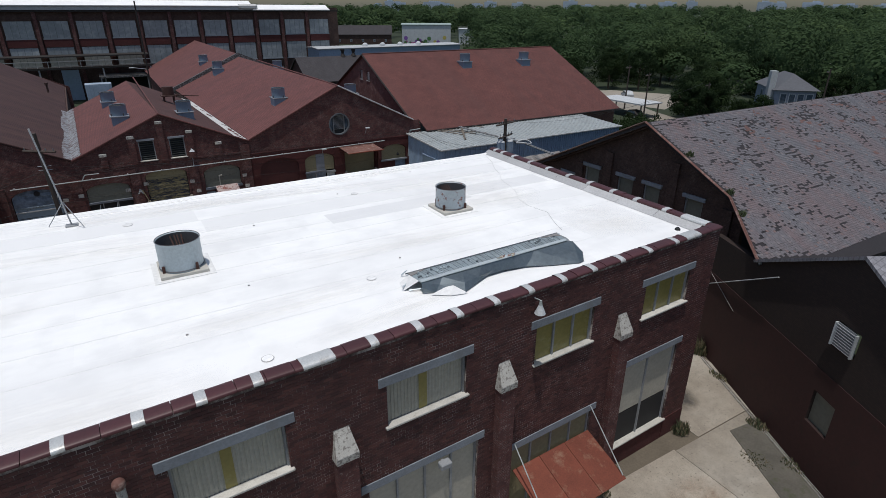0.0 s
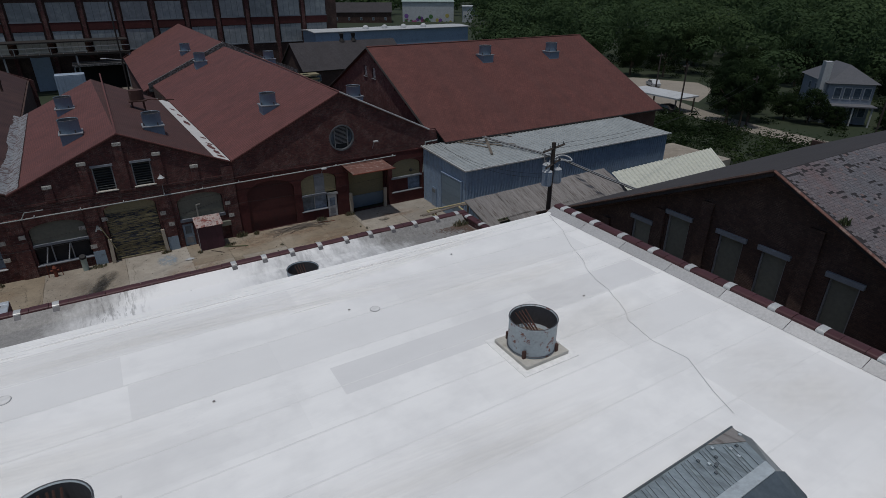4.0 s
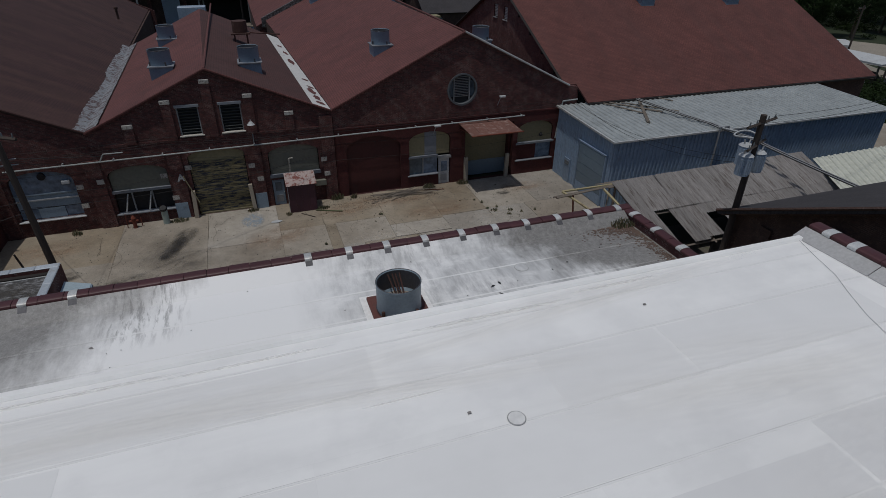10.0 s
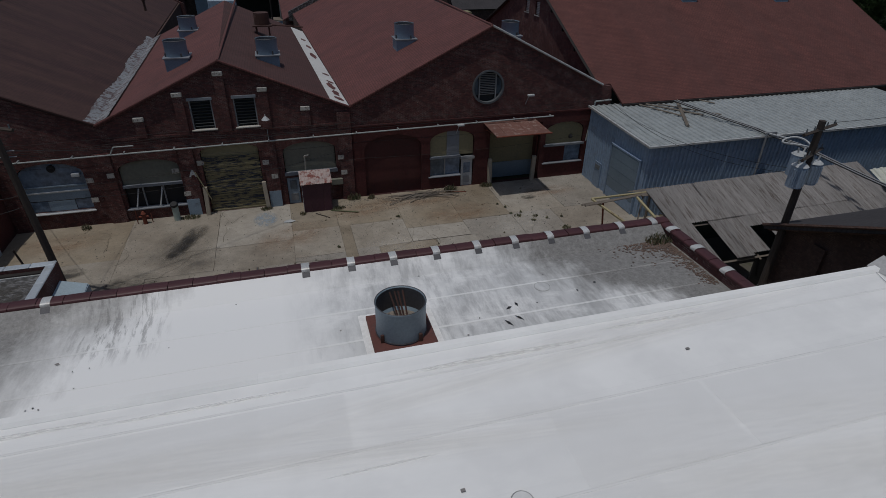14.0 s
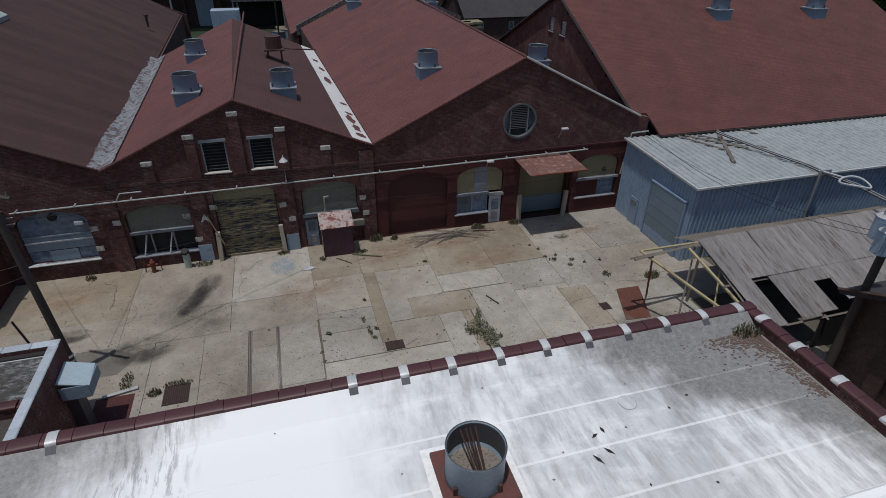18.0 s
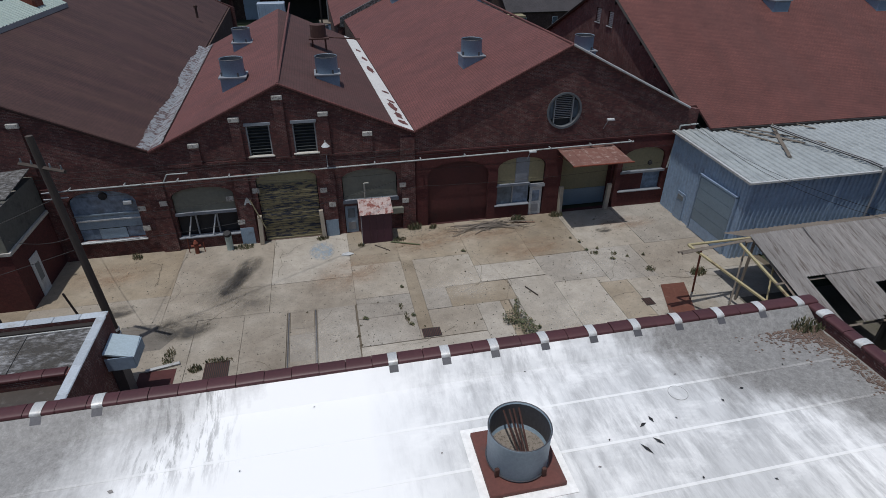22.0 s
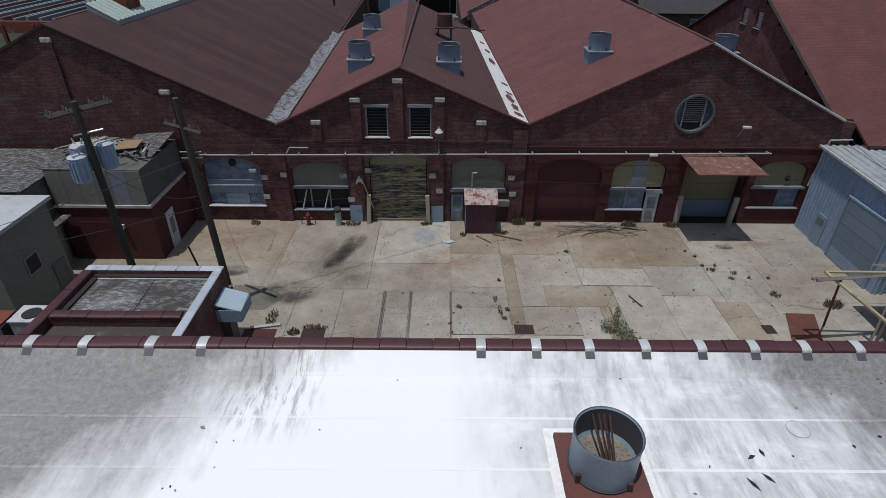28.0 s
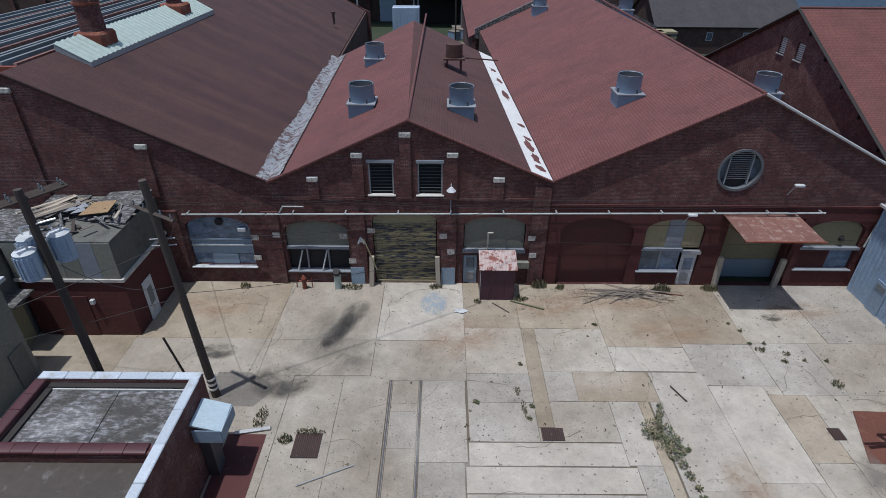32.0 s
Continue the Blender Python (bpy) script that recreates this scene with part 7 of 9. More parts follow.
def slate_material(name, random_from):
    m, n, l, b = nodes_of(name)
    src = n.new("ShaderNodeNewGeometry" if random_from == "Random Per Island" else "ShaderNodeObjectInfo")
    g = n.new("ShaderNodeNewGeometry")
    c = ramp(n, l, src.outputs[random_from], [(0.0, (0.098, 0.094, 0.102)), (0.25, (0.11, 0.107, 0.116)), (0.7, (0.122, 0.12, 0.13)), (0.86, (0.138, 0.135, 0.143)), (0.93, (0.165, 0.155, 0.158)), (1.0, (0.15, 0.1, 0.092))])
    mp = n.new("ShaderNodeMapping")
    mp.inputs["Scale"].default_value = (0.4, 0.1, 0.1)
    l.new(g.outputs["Position"], mp.inputs[0])
    s = noise_of(n, l, mp.outputs[0], 1.0, 7, 0.65)
    c = mixc(n, l, ramp(n, l, s, [(0.42, (0, 0, 0)), (0.66, (0.7,) * 3)]), c, (0.15, 0.1, 0.098))
    f = noise_of(n, l, g.outputs["Position"], 7, 8, 0.7)
    l.new(mixc(n, l, 0.5, c, ramp(n, l, f, [(0.3, (0.32,) * 3), (0.7, (0.68,) * 3)]), "OVERLAY"), b.inputs["Base Color"])
    b.inputs["Roughness"].default_value = 0.62
    bump_of(n, l, b, f, 0.2, 0.01)
    return m


M["slate_many"] = slate_material("worn_slates", "Random Per Island")
M["slate_one"] = slate_material("worn_slate", "Random")
M["bare"] = plain("bare_red_boarding", (0.15, 0.082, 0.07), 0.7, 1.2)
vs, fs, near = [], [], []
sw, sh = 0.22, 0.14
tilt = math.degrees(math.atan(K))
row = 0
y = -47.9
while y < RY - 0.1:
    lost = 0
    x0 = 24.25 if y > -43 else 24.25 + (-43 - y) * -0.74
    x = x0 + (row % 2) * 0.15
    while x < 61.6:
        x += sw
        if y < -46.9 - 0.2 * (x - 21.3) and y < -47.0:
            continue
        up = 1 - (RY - y) / 12
        if lost:
            lost -= 1
            continue
        if rs.random() < 0.018 + max(0.0, noise.noise(Vector((x * 0.45, y * 0.7, 3.0))) + 0.12) * (0.2 + 0.5 * max(0, up) ** 1.2):
            lost = rs.choice((0, 0, 0, 0, 0, 0, 0, 1, 1, 2))
            continue
        j, dz, sk = rs.uniform(-0.012, 0.012), rs.uniform(0.0, 0.008), rs.uniform(-0.006, 0.006)
        if -46.5 < y < -43.6 and x < 28.6 and len(near) < 300:
            near.append((x, y + j, ev_z(y) + 0.018 + dz, sk))
            continue
        b0 = len(vs)
        yl, yh = y + j, y + j + sh + 0.03
        zl, zh = ev_z(yl) + 0.022 + dz, ev_z(yh) + 0.006 + dz
        w = sw - rs.uniform(0.006, 0.016)
        vs += [(x, yl + sk, zl), (x + w, yl - sk, zl), (x + w, yh, zh), (x, yh, zh), (x, yl + sk, zl - 0.016), (x + w, yl - sk, zl - 0.016)]
        fs += [(b0, b0 + 1, b0 + 2, b0 + 3), (b0 + 4, b0 + 5, b0 + 1, b0)]
    y += sh
    row += 1
me = bpy.data.meshes.new("slating")
me.from_pydata(vs, [], fs)
me.materials.append(M["slate_many"])
o = new("slating", me)
o.parent = works
tagged(o, "grey slates laid in rows with gaps", kind="stuff")
first = None
for x, y, z, sk in near:
    m = pose(x, y, z, tilt, 0, math.degrees(sk))
    if first is None:
        first = part("slate", boxed(0, sw - 0.01, 0, 0.18, -0.01, 0.006), "slate_one", works)
        first.matrix_basis = m
    else:
        same("slate", first, works, m)
for i in range(26):
    x, y = rs.uniform(30, 60), RY - 0.4 - rs.random() ** 1.4 * 6
    q = bmesh.new()
    for k in range(rs.randrange(2, 5)):
        x0, w = x + rs.randrange(-2, 2) * sw, rs.randrange(1, 4) * sw
        y0 = min(y - k * sh, RY - 0.35)
        poly(q, [(x0, y0, ev_z(y0) + 0.034), (x0 + w, y0, ev_z(y0) + 0.034), (x0 + w, y0 + sh, ev_z(y0 + sh) + 0.034), (x0, y0 + sh, ev_z(y0 + sh) + 0.034)])
    part("bare_patch", q, "bare", works)
ww = part("louvre_window", boxed(-0.62, 0.62, -0.02, 0.02, -0.56, 0.56), "louvre", works, "pale louvred vent in a dark wall")
ww.matrix_basis = Matrix.Translation(at(11.35) + Vector((0, 0, 7.33)) - WN * 0.06) @ pose(0, 0, 0, 0, 0, math.degrees(math.atan2(-WD.y, -WD.x)))
for k in range(9):
    part("slat", boxed(-0.58, 0.58, -0.05, 0.05, -0.01, 0.01, Matrix.Translation((0, 0.08, -0.5 + k * 0.125)) @ pose(0, 0, 0, 40)), "white_paint", ww)
for sx in (-0.62, 0.56):
    part("jamb", boxed(sx, sx + 0.06, 0.02, 0.14, -0.56, 0.56), "white_paint", ww)
w2 = part("window", boxed(-0.7, 0.7, -0.03, 0.0, -0.85, 0.85), "board_grey", works, "dusty blocked window in a dark wall")
w2.matrix_basis = Matrix.Translation(at(11.3) + Vector((0, 0, 3.35)) + WN * 0.15) @ pose(0, 0, 0, 0, 0, math.degrees(math.atan2(-WD.y, -WD.x)))
fp = thing("wall_rod", "thin white rod standing out from a dark wall", "rod")
part("rod", tubed((23.35, -43.27, 4.42), (20.2, -48.7, 8.0), 0.03, seg=5), "white_paint", fp)
part("brace", tubed((23.3, -43.3, 5.3), (21.9, -46.0, 4.2), 0.018, seg=5), "tin", fp)

# ---------------------------------------------------------------- annex copings, hood, condensers
for a, b, mt in (((-16.7, -12.5), (-10.3, -12.5), "galvc"), ((-10.5, -12.7), (-10.5, -22.0), "galvc")):
    n = 6
    for i in range(n):
        q = bmesh.new()
        p, r = Vector(a).lerp(Vector(b), i / n), Vector(a).lerp(Vector(b), (i + 1) / n)
        if a[1] == b[1]:
            box(q, p.x, r.x - 0.01, a[1] - 0.2, a[1] + 0.2, 4.1, 4.17, bevel=0.03)
        else:
            box(q, a[0] - 0.19, a[0] + 0.21, r.y + 0.01, p.y, 4.1, 4.17, bevel=0.03)
        M.setdefault("galvc", plain("blue_white_sheet_coping", (0.5, 0.55, 0.6), 0.85, 2, 0.45, 0.2, stain=(0.35, 0.35, 0.34)))
        part("coping_sheet", q, "galvc", annex)
for a, b in (((-16.2, -16.0), (-10.8, -16.0)), ((-16.5, -12.8), (-16.5, -22.0))):
    coping_run(annex, a, b, 4.12, 0.46, [])
# Black border strips of the annex roof, drawn as gutter boxes.
part("gutter", boxed(-16.2, -10.75, -12.95, -12.72, 3.83, 3.95), "paint_black", annex)
part("flashing", boxed(-16.0, -10.8, -13.02, -12.96, 3.83, 3.88), "strap", annex)
part("gutter", boxed(-16.28, -16.0, -15.78, -12.97, 3.82, 3.92), "paint_black", annex)
for i, (x, y, rx, ry) in enumerate(((-12.6, -13.8, 1.6, 0.7), (-14.6, -14.6, 1.5, 0.9), (-12.0, -15.0, 1.4, 0.6), (-15.2, -13.4, 0.8, 0.5))):
    blot(annex, "stain", "oil" if i != 1 else "faint", x, y, 3.828 + i * 0.002, rx, ry, i * 20)
cable("roof_seam", [(-13.2, -15.75, 3.83), (-13.35, -13.05, 3.83)], 0.015, 0.0, annex)
hood = thing("wall_hood", "pale blue sheet metal hood on brackets beside a wall", "hood")
q = bmesh.new()
sheet(q, (-10.25, -12.95, 3.4), (-9.15, -12.95, 3.05), (-9.1, -14.3, 3.0), (-10.25, -14.3, 3.35), 0.08)
part("top", q, "hood_blue", hood)
part("front", boxed(-9.18, -9.1, -14.3, -12.95, 2.45, 3.0), "blue_paint", hood)
part("side", boxed(-10.25, -9.15, -14.32, -14.28, 2.4, 3.05), "shed", hood)
# Added dark box below the hood; it stands in for the shade there.
part("duct", boxed(-10.28, -9.85, -14.0, -13.3, 0.0, 2.6), "duct_in", hood)
for i, (x, y) in enumerate(((-20.6, -14.4), (-18.9, -14.0))):
    c = thing("condenser", "rusty grey condenser unit on a low roof", "condenser", "condenser units", at=(x, y, 1.45))
    part("case", boxed(-0.75, 0.75, -0.6, 0.6, 0, 1.05, bevel=0.04), "shed_roof", c)
    part("top", boxed(-0.78, 0.78, -0.63, 0.63, 1.05, 1.12), "rust" if i == 0 else "white_paint", c)
    part("fan_grille", tubed((0, 0, 1.12), (0, 0, 1.16), 0.42, seg=16), "dark", c)
    part("side_grille", boxed(0.74, 0.78, -0.45, 0.45, 0.15, 0.9), "dark", c)
low = thing("low_roof", "low dark tar-roofed link between buildings", "roof")
part("slab", boxed(-22.8, -16.75, -22.0, -12.6, 1.2, 1.45), "tar", low)
part("wall", boxed(-22.8, -16.75, -12.9, -12.62, -0.2, 1.2), "brick_main", low)

# ---------------------------------------------------------------- hut and store details
part("string_band", boxed(-22.75, -17.1, -5.28, -0.05, 3.55, 3.72), "sill", hut)
for i in range(6):
    x = -22.7 + i * 0.91
    part("upper_panel", boxed(x + 0.01, x + 0.9, -5.19, -5.16, 3.75, 5.85), "lintel" if i == 4 else "board_grey", hut)
rs = random.Random(3)
for i in range(40):
    x, y = rs.uniform(-22.2, -17.6), rs.uniform(-4.6, -0.6)
    o = part("fallen_plank", boxed(-rs.uniform(0.3, 0.8), rs.uniform(0.2, 0.6), -0.07, 0.07, -0.02, 0.02), rs.choice(["timber", "tar", "tar", "tar", "wood", "guard"]), hut)
    o.matrix_basis = pose(x, y, 5.98 + rs.uniform(0.0, 0.35), rs.uniform(-18, 18), rs.uniform(-22, 22), rs.uniform(0, 180))
for i in range(9):
    o = part("fallen_plank", boxed(-1.5, 1.4, -0.1, 0.1, -0.02, 0.02), "timber" if i % 3 else "guard", hut)
    o.matrix_basis = pose(-22.3 + i * 0.2, -1.7 - 0.12 * i, 6.22 + 0.03 * i, rs.uniform(-8, 8), rs.uniform(-6, 6), 62 + rs.uniform(-9, 9))
for i in range(5):
    q = bmesh.new()
    x, y = -20.3 + rs.uniform(-0.5, 0.5), -2.6 + rs.uniform(-0.9, 0.9)
    poly(q, [(x - 0.35, y - 0.2, 6.3), (x + 0.1, y - 0.3, 6.42), (x + 0.4, y + 0.1, 6.34), (x + 0.05, y + 0.35, 6.45), (x - 0.3, y + 0.2, 6.3)])
    part("torn_lining", q, "lintel", hut, "torn pale lining sheet")
q = bmesh.new()
sheet(q, (-19.7, -3.2, 6.35), (-18.3, -2.9, 6.4), (-18.4, -1.7, 6.5), (-19.6, -1.8, 6.42), 0.03)
part("plywood_sheet", q, "stick_tan", hut, "tan plywood sheet on the broken roof")
q = bmesh.new()
sheet(q, (-20.0, -3.0, 6.0), (-17.3, -3.4, 6.0), (-17.1, -0.3, 6.5), (-19.5, -0.3, 6.3), 0.06)
part("roof_sheet", q, "tar", hut)
q = bmesh.new()
sheet(q, (-22.8, -5.2, 5.95), (-20.6, -5.2, 5.95), (-20.6, -0.3, 6.1), (-22.8, -0.3, 6.1), 0.06)
part("roof_sheet", q, "tar", hut)
d = part("door", boxed(-17.17, -17.12, -3.9, -2.9, 0.0, 2.5), "white_paint", hut, "white door with a dark painted mark")
part("mark", boxed(-17.12, -17.11, -3.65, -3.15, 0.9, 2.0), "louvre", d)
part("garage_panel", boxed(-21.6, -19.4, -5.25, -5.21, 0.0, 2.6), "paint_oxide", hut)
part("lamp", boxed(-19.2, -19.0, -5.4, -5.21, 2.2, 2.45), "white_paint", hut)
part("roof_tar", boxed(-40.2, -22.75, -7.2, -0.9, 5.41, 5.5), "tar", store)
part("door_leaf", boxed(-22.9, -22.8, -6.6, -5.4, -0.1, 2.6), "board", store)
part("vent_box", boxed(-22.9, -22.75, -4.4, -3.8, 2.2, 2.9), "louvre", store)
part("awning", boxed(-22.9, -21.9, -6.9, -5.3, 3.0, 3.12), "tar", store)
an = thing("store", "low drab rendered store with a pale flat roof", "store")
part("wall", boxed(-30, -21.0, -12.5, -8.0, -0.15, 5.3), "board_grey", an)
part("roof", boxed(-30.1, -20.9, -12.0, -7.6, 5.31, 5.5), "white_paint", an)
wn_ = part("window", boxed(-21.0, -20.94, -10.9, -9.9, 2.5, 3.5), "frame", an, "small dusty window in a drab wall")
part("pane", boxed(-20.94, -20.92, -10.82, -9.98, 2.58, 3.42), "dark", wn_)
part("door", boxed(-21.0, -20.93, -9.3, -8.3, -0.1, 2.1), "drab_dark", an)


# ---------------------------------------------------------------- utility poles
def pole(name_label, base, top, r, arms, group="utility poles"):
    p = thing("utility_pole", name_label, "utility pole", group)
    part("shaft", tubed(base, top, r, r * 0.72, 10), "wood", p)
    for a, b in arms:
        part("crossarm", tubed(a, b, 0.09, seg=4), "wood", p)
        for s in (0.06, 0.3, 0.7, 0.94):
            q = Vector(a).lerp(Vector(b), s)
            part("insulator", tubed(q + Vector((0, 0, 0.08)), q + Vector((0, 0, 0.26)), 0.04, 0.028, 6), "louvre", p)
    return p


def can_on(p, at_, r=0.36, h=1.05):
    x, y, z = at_
    c = part("transformer", tubed((x, y, z), (x, y, z + h), r, seg=16), "transformer", p, "blue-grey transformer can")
    part("lid", tubed((x, y, z + h), (x, y, z + h + 0.1), r + 0.02, r * 0.7, 16), "white_paint", c)
    for dx in (-0.15, 0.15):
        part("bushing", tubed((x + dx, y, z + h + 0.08), (x + dx * 1.4, y, z + h + 0.34), 0.05, 0.03, 6), "strap", c)
    part("bracket", boxed(x - 0.1, x + 0.1, y - 0.05, y + 0.05, z + 0.3, z + 0.7), "frame", c)
    for k in range(7):
        a = 3.4 + k * 0.4
        part("cooling_rib", tubed((x + (r + 0.015) * math.cos(a), y + (r + 0.015) * math.sin(a), z + 0.1), (x + (r + 0.015) * math.cos(a), y + (r + 0.015) * math.sin(a), z + h - 0.12), 0.03, seg=5), "transformer", c)


PA, PB, PC = (-11.9, -9.8, 11.4), (-15.6, -11.1, 11.6), (24.6, -20.0, 10.8)
pa = pole("weathered wooden pole with a banded foot beside an annex", (-11.55, -9.6, -0.2), PA, 0.2, [((-12.95, -9.2, 10.05), (-10.8, -10.4, 10.0))])
for k in range(3):
    part("band", tubed((-11.57, -9.61, 0.5 + k * 0.3), (-11.58, -9.61, 0.62 + k * 0.3), 0.215, seg=10), "mark", pa)
for z in (8.6, 8.9):
    part("hardware", tubed((-12.25, -9.9, z), (-11.4, -9.6, z - 0.1), 0.03, seg=5), "frame", pa)
part("stay_stub", tubed((-12.7, -9.3, 0.0), (-13.2, -9.6, 3.6), 0.06, 0.05, 8), "wood", pa, "short leaning timber strut")
pb = pole("weathered pole with a double crossarm and three transformers", (-15.3, -11.25, -0.2), PB, 0.2, [((-16.55, -11.8, 11.15), (-15.0, -9.6, 11.2)), ((-16.3, -12.0, 11.15), (-14.75, -9.8, 11.2))])
for x, y, z in ((-16.22, -10.82, 8.4), (-16.02, -11.48, 8.15), (-15.28, -10.5, 8.4)):
    can_on(pb, (x, y, z), 0.38, 1.12)
part("cutout", tubed((-15.9, -11.4, 10.2), (-14.9, -10.8, 10.3), 0.04, seg=5), "strap", pb)
pc = pole("tarred pole with crossarms and twin transformers over a tin lean-to", (24.6, -20.0, -0.2), PC, 0.21, [((23.3, -20.4, 10.35), (26.1, -19.5, 10.35)), ((23.5, -20.6, 9.2), (25.8, -19.5, 9.2))])
for d_ in ((-0.6, -0.2, 7.7), (0.65, 0.15, 7.6), (0.1, 0.6, 7.9)):
    can_on(pc, (24.6 + d_[0], -20 + d_[1], d_[2]))
post = thing("service_post", "dark steel bracket post beside a metal shed", "post", at=(33.75, -8.85, 0))
part("post", tubed((0, 0, -0.1), (0, 0, 5.75), 0.07), "frame", post)
part("head", boxed(-0.05, 0.8, -0.06, 0.06, 5.7, 5.82), "frame", post)
part("head", boxed(0.72, 0.84, -0.06, 0.06, 5.35, 5.7), "frame", post)
hose = thing("hose_loop", "looped pale hose hung on a cable bundle", "hose")
q = bmesh.new()
for s in range(24):
    a, c = s * 2 * math.pi / 24, (s + 1) * 2 * math.pi / 24
    tube(q, (34.3 + 0.85 * math.cos(a), -10.9 + 0.85 * math.sin(a), 5.75 + 0.1 * math.sin(2 * a)), (34.3 + 0.85 * math.cos(c), -10.9 + 0.85 * math.sin(c), 5.75 + 0.1 * math.sin(2 * c)), 0.07, seg=6, caps=False)
part("hose", q, "white_paint", hose)
part("tail", tubed((34.3, -10.05, 5.75), (33.8, -8.6, 5.7), 0.07, seg=6), "white_paint", hose)
lines = thing("overhead_lines", "black overhead cables slung between poles and walls", "cable")
for k in range(4):
    cable("cable", [(35.2 + 0.14 * k, -19.2, 4.95), (34.2 + 0.14 * k, -10.9, 5.62), (33.6 + 0.14 * k, -7.6, 5.72), (30.8 + 0.14 * k, -1.9, 6.35)], 0.035, 0.05, lines, "frame" if k % 2 else "cable")
cable("cable", [(24.5, -20, 8.4), (25.6, -0.2, 6.3)], 0.012, 0.9, lines)
cable("cable", [(24.4, -20, 8.2), (26.0, -0.2, 6.4)], 0.012, 1.2, lines)
for a, b, sg in (((-16.4, -11.6, 11.3), (-40, -16, 11.5), 0.5), ((-15.0, -9.7, 11.3), (-45, -5, 11.8), 0.6), ((-11.8, -9.8, 8.7), (-16.2, -0.3, 5.0), 0.4), ((-11.8, -9.8, 8.6), (-30, -22, 6.5), 0.6), ((-11.8, -9.8, 6.0), (-34, -18, 5.0), 0.5), ((-11.9, -9.8, 8.8), (-10.5, -0.2, 5.2), 0.3),
                 ((25.8, -19.6, 10.5), (70, -8, 10), 1.2), ((24.0, -20.4, 10.5), (62, -10, 10), 1.2), ((-11.8, -9.8, 8.9), (5.2, -0.25, 6.0), 0.6), ((-15.3, -11, 8.4), (-11.9, -9.8, 6.6), 0.6), ((5.2, -0.25, 4.1), (-11.8, -9.8, 6.2), 0.7)):
    cable("cable", [a, b], 0.012, sg, lines)


# ---------------------------------------------------------------- plants
def weeds(name, label, x, y, z, rx, ry, h, n, seed, mats=("weed",), cat="weeds"):
    rr = random.Random(seed)
    q = bmesh.new()
    for i in range(int(n * 1.7)):
        a, d = rr.uniform(0, 6.283), math.sqrt(rr.random())
        px, py = rx * d * math.cos(a), ry * d * math.sin(a)
        hh = h * rr.uniform(0.35, 1.0) * (1.1 - 0.5 * d)
        t, w = rr.uniform(0, 6.283), rr.uniform(0.006, 0.016) * (1 + h)
        lx, ly = rr.uniform(-0.4, 0.4) * hh, rr.uniform(-0.4, 0.4) * hh
        c, s = math.cos(t) * w, math.sin(t) * w
        poly(q, [(px - c, py - s, 0), (px + c, py + s, 0), (px + lx * 0.6 + c * 1.3, py + ly * 0.6 + s * 1.3, hh * 0.65), (px + lx, py + ly, hh), (px + lx * 0.6 - c * 1.3, py + ly * 0.6 - s * 1.3, hh * 0.65)])
    me = bpy.data.meshes.new(name)
    q.to_mesh(me)
    q.free()
    for m_ in mats:
        me.materials.append(M[m_])
    if len(mats) > 1:
        for p in me.polygons:
            p.material_index = rr.randrange(len(mats))
    o = new(name, me)
    o.location = (x, y, z)
    return tagged(o, label, cat, kind="stuff")


GR = ("weed", "dry_weed")
for i, (x, y, rx, ry, h, n) in enumerate(((5.3, -0.35, 0.5, 0.25, 0.7, 90), (6.6, -0.5, 0.25, 0.2, 0.5, 60), (12.9, -0.7, 0.5, 0.25, 0.7, 80), (15.9, -0.5, 0.5, 0.3, 0.5, 120), (-6.3, -0.6, 0.7, 0.3, 0.35, 110), (-1.1, -0.5, 0.4, 0.25, 0.35, 90), (4.0, -1.7, 0.5, 0.25, 0.35, 80), (1.4, -2.0, 0.25, 0.2, 0.3, 50),
                                              (-7.6, -12.2, 0.3, 0.25, 0.4, 70), (-6.6, -11.8, 0.7, 0.2, 0.3, 80), (-9.0, -11.0, 0.3, 0.7, 0.35, 80), (3.2, -10.3, 0.12, 0.5, 0.25, 40), (3.0, -9.2, 0.12, 0.3, 0.25, 30), (16.4, -6.1, 0.3, 0.2, 0.3, 40), (17.6, -6.4, 0.2, 0.2, 0.25, 30), (19.0, -8.6, 0.3, 0.3, 0.3, 50), (21.7, -9.6, 0.5, 0.3, 0.6, 110), (21.4, -14.5, 0.8, 1.2, 0.4, 80), (14.7, -23.0, 0.6, 0.4, 0.35, 160), (-12.9, -0.6, 0.35, 0.25, 0.5, 50),
                                              (15.55, -48.2, 0.5, 0.4, 0.7, 220), (22.7, -44.0, 0.5, 0.6, 1.2, 240), (21.4, -46.4, 0.25, 0.7, 0.4, 90), (19.4, -50.0, 0.35, 0.6, 0.5, 140), (18.2, -52.6, 0.4, 0.7, 0.3, 120), (17.0, -51.4, 0.5, 0.8, 0.2, 120), (9.1, -49.1, 0.3, 0.3, 0.5, 80), (-5.2, -16.2, 0.4, 0.3, 0.3, 60), (6.0, -18.6, 0.5, 0.3, 0.3, 70))):
    z = 7.62 if (x, y) == (14.7, -23.0) else 0.0
    weeds("weeds", "clump of green and dry weeds in paving cracks" if z == 0 else "dry weeds growing on a roof corner", x, y, z, rx, ry, h, n, i, GR)
for i, (x, y) in enumerate(((24.7, -39.4), (24.5, -42.7), (23.6, -44.2))):
    weeds("weeds", "green sapling growing out of a slate roof edge", x, y, ev_z(y) - 0.05, 0.28, 0.22, 0.5, 70, 60 + i, ("weed", "leaf_b"))
rr = random.Random(17)
